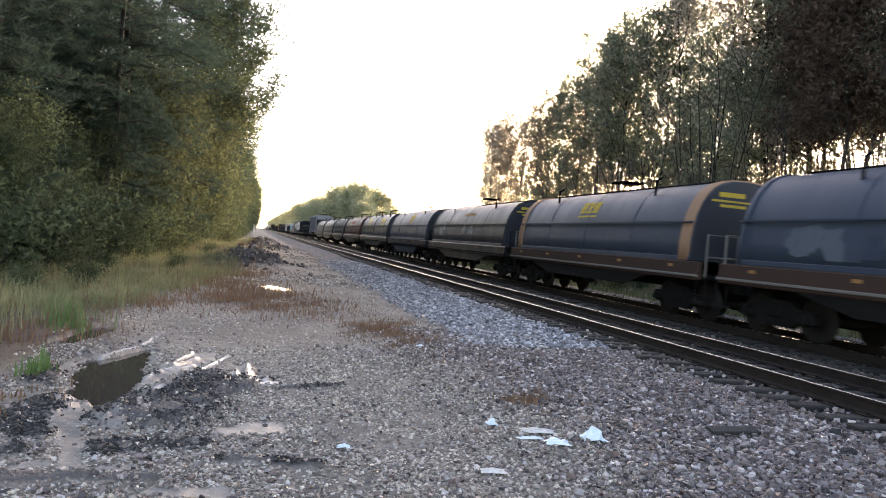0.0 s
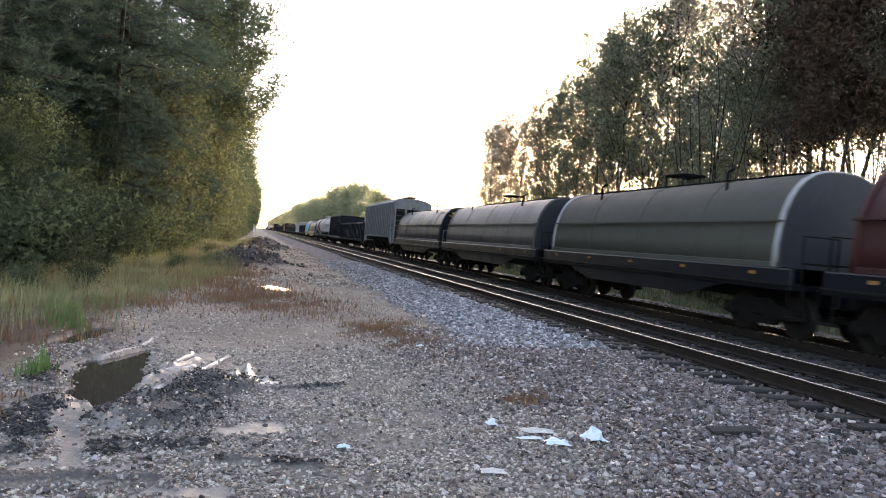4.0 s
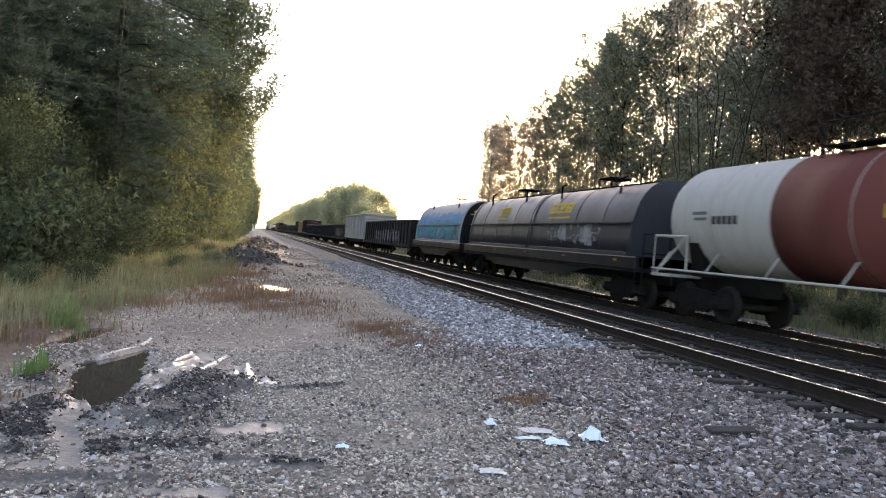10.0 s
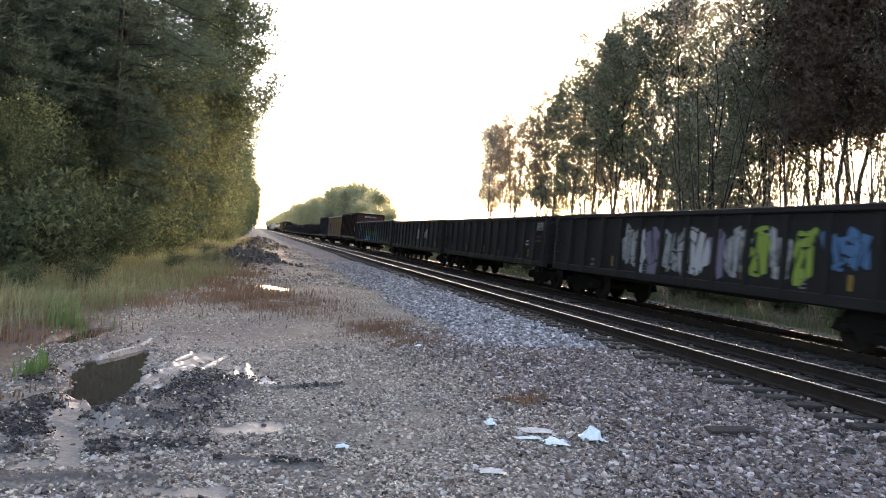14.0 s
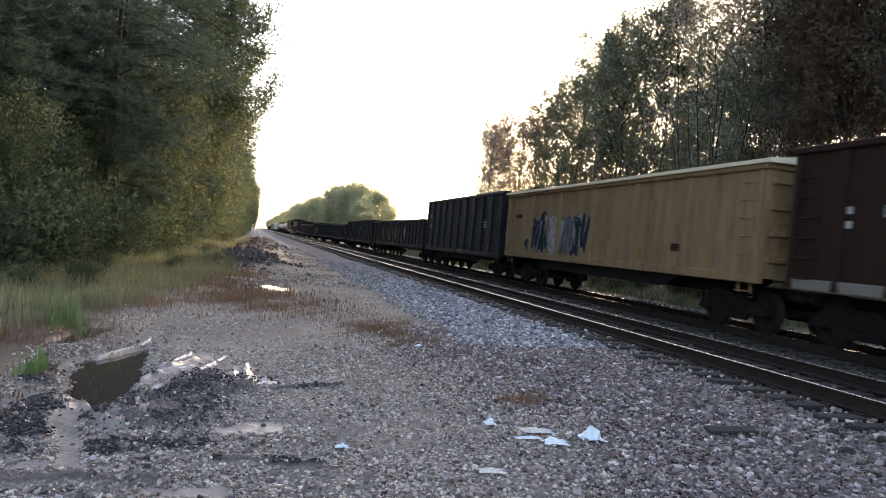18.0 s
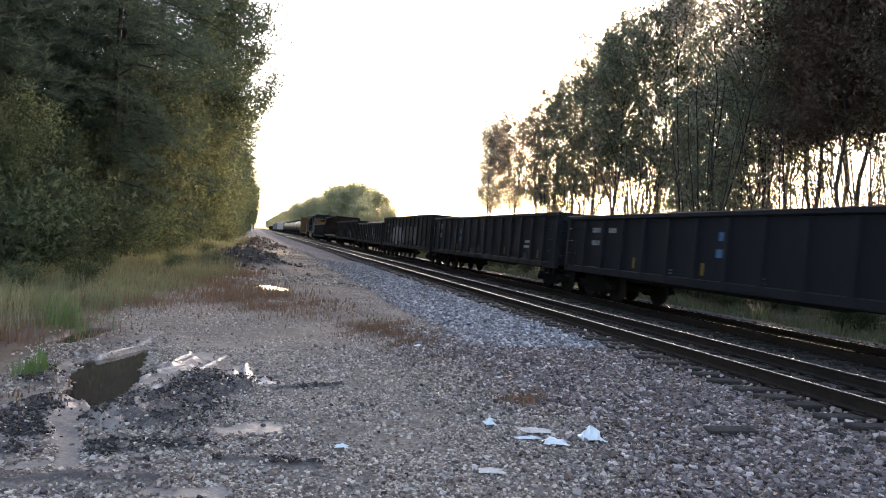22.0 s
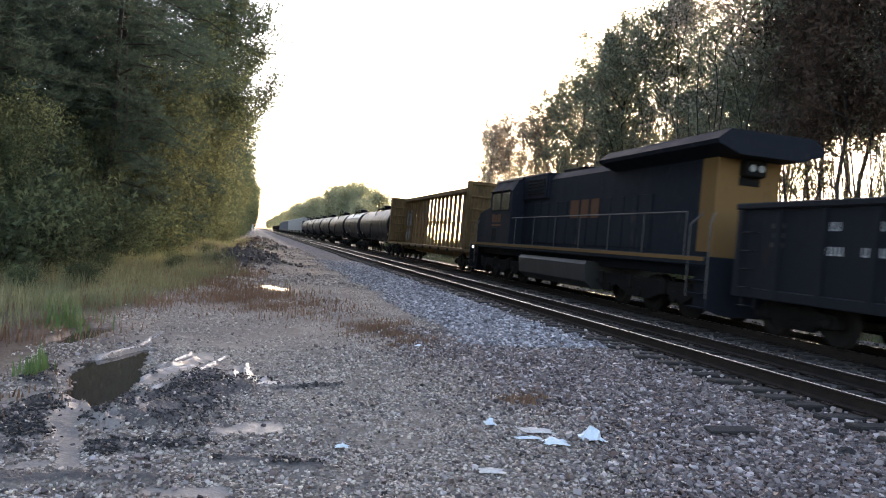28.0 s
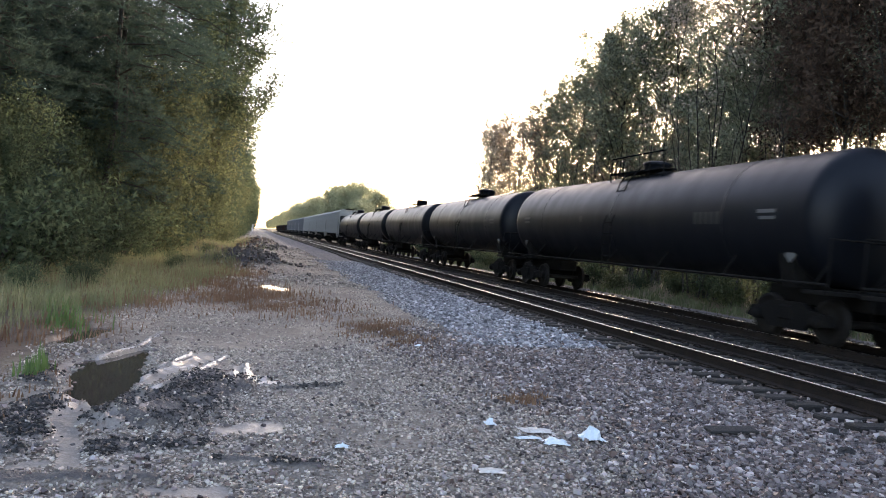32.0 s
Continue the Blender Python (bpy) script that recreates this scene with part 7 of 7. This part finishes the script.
xs, ys = scatter(26000, -2.3, 1.3, 5.4, 9.4, lambda x, y: stroke_mask(x, y, MUDS, 0.5) * smooth(-0.6, 0.3, wob(x, y, 2.6, 4)), 29)
stone_field("mud_clods", xs, ys, 0.017, "mud_clod", "dark wet clods of churned mud", 12, 0.15)
xs, ys = scatter(5200, -4.2, 2.6, 28, 72, lambda x, y: smooth(BASE + 0.16, BASE + 0.4, ground_z(x, y)) * (x > -4.0) + 0.03, 26)
stone_field("rubble", xs, ys, 0.10, "ballast_dark", "dark heaped rubble beside the gravel track", 9)
xs, ys = scatter(16000, -1.5, 4.2, 24, 75, lambda x, y: smooth(-0.3, 0.5, wob(x, y, 0.7, 3)) * 0.8, 27)
stone_field("gravel", xs, ys, 0.045, "pebble", "distant gravel on the track", 10)


# ---- litter ----
def crumple(name, x, y, w, d, h, mat, label, category, seed):
    r = random.Random(seed)
    g = Geo()
    n = 7
    vs = []
    for i in range(n):
        for j in range(n):
            u, v = i / (n - 1) - 0.5, j / (n - 1) - 0.5
            k = max(0.0, 1 - 3.2 * (u * u + v * v))
            vs.append((u * w + r.uniform(-0.1, 0.1) * w, v * d + r.uniform(-0.1, 0.1) * d, k * h * r.uniform(0.35, 1.2) + 0.012))
    g.add(vs, [(i * n + j, i * n + j + 1, (i + 1) * n + j + 1, (i + 1) * n + j) for i in range(n - 1) for j in range(n - 1)])
    ob = new(name, g.mesh(name, M[mat]))
    ob.location = (x, y, spot(x, y, -0.01))
    so = ob.modifiers.new("thickness", "SOLIDIFY")
    so.thickness = 0.004
    return tagged(ob, label, category, "litter on the gravel")


crumple("plastic_bag", 3.17, 6.2, 0.22, 0.2, 0.10, "plastic", "crumpled pale blue plastic bag on the ballast", "litter", 1)
crumple("plastic_bag", 2.74, 6.04, 0.22, 0.16, 0.05, "plastic", "flattened white plastic bag on the gravel", "litter", 2)
crumple("plastic_scrap", 2.33, 6.66, 0.10, 0.12, 0.05, "plastic", "small pale blue plastic scrap", "litter", 3)
crumple("plastic_scrap", 0.82, 5.89, 0.11, 0.07, 0.03, "plastic", "small white plastic scrap on the gravel", "litter", 4)
crumple("cardboard_scrap", 2.72, 6.46, 0.3, 0.16, 0.03, "card", "soggy torn cardboard on the gravel", "litter", 5)
crumple("cardboard_scrap", 1.89, 5.28, 0.2, 0.12, 0.02, "card", "flat sodden cardboard piece on the gravel", "litter", 6)
crumple("plastic_scrap", 2.72, 11.6, 0.12, 0.1, 0.03, "plastic", "small white plastic scrap on the gravel", "litter", 7)
crumple("plastic_scrap", 2.55, 6.2, 0.24, 0.06, 0.02, "plastic", "torn white wrapper lying on the gravel", "litter", 8)
crumple("rag", 6.05, 6.4, 0.16, 0.14, 0.09, "plank", "dark crumpled rag on the ballast", "litter", 9)
crumple("rag", 5.6, 5.75, 0.2, 0.14, 0.07, "plank", "dark crumpled rag on the ballast", "litter", 10)
g = Geo().box((-0.26, -0.09, 0), (0.26, 0.09, 0.035), 0.008)
ob = new("plank", g.mesh("plank", M["plank"]))
ob.matrix_basis = pose(4.89, 6.5, spot(4.89, 6.5, -0.03), 4, -3, -8)
tagged(ob, "short weathered dark wooden plank on the ballast", "plank")
g = Geo().tube([(0, 0, -0.1), (0, 0, 2.3)], 0.06, 8)
post = thing("marker_post", "white trackside marker post with a narrow board", "post", at=(-0.75, 184.0, BASE))
part("post", g, "white", post)
part("board", Geo().box((-0.2, -0.1, 0.7), (0.2, -0.065, 2.4), 0.01), "post_white", post)


def motions():
    """The train rolls towards and past the viewer at a steady speed."""
    for car, s in TRAIN:
        walk(car, [(t, pose(FAR_C, s - SPEED * t, 0)) for t in (0.0, 8.0, 16.0, 24.0, 32.0)])


motions()
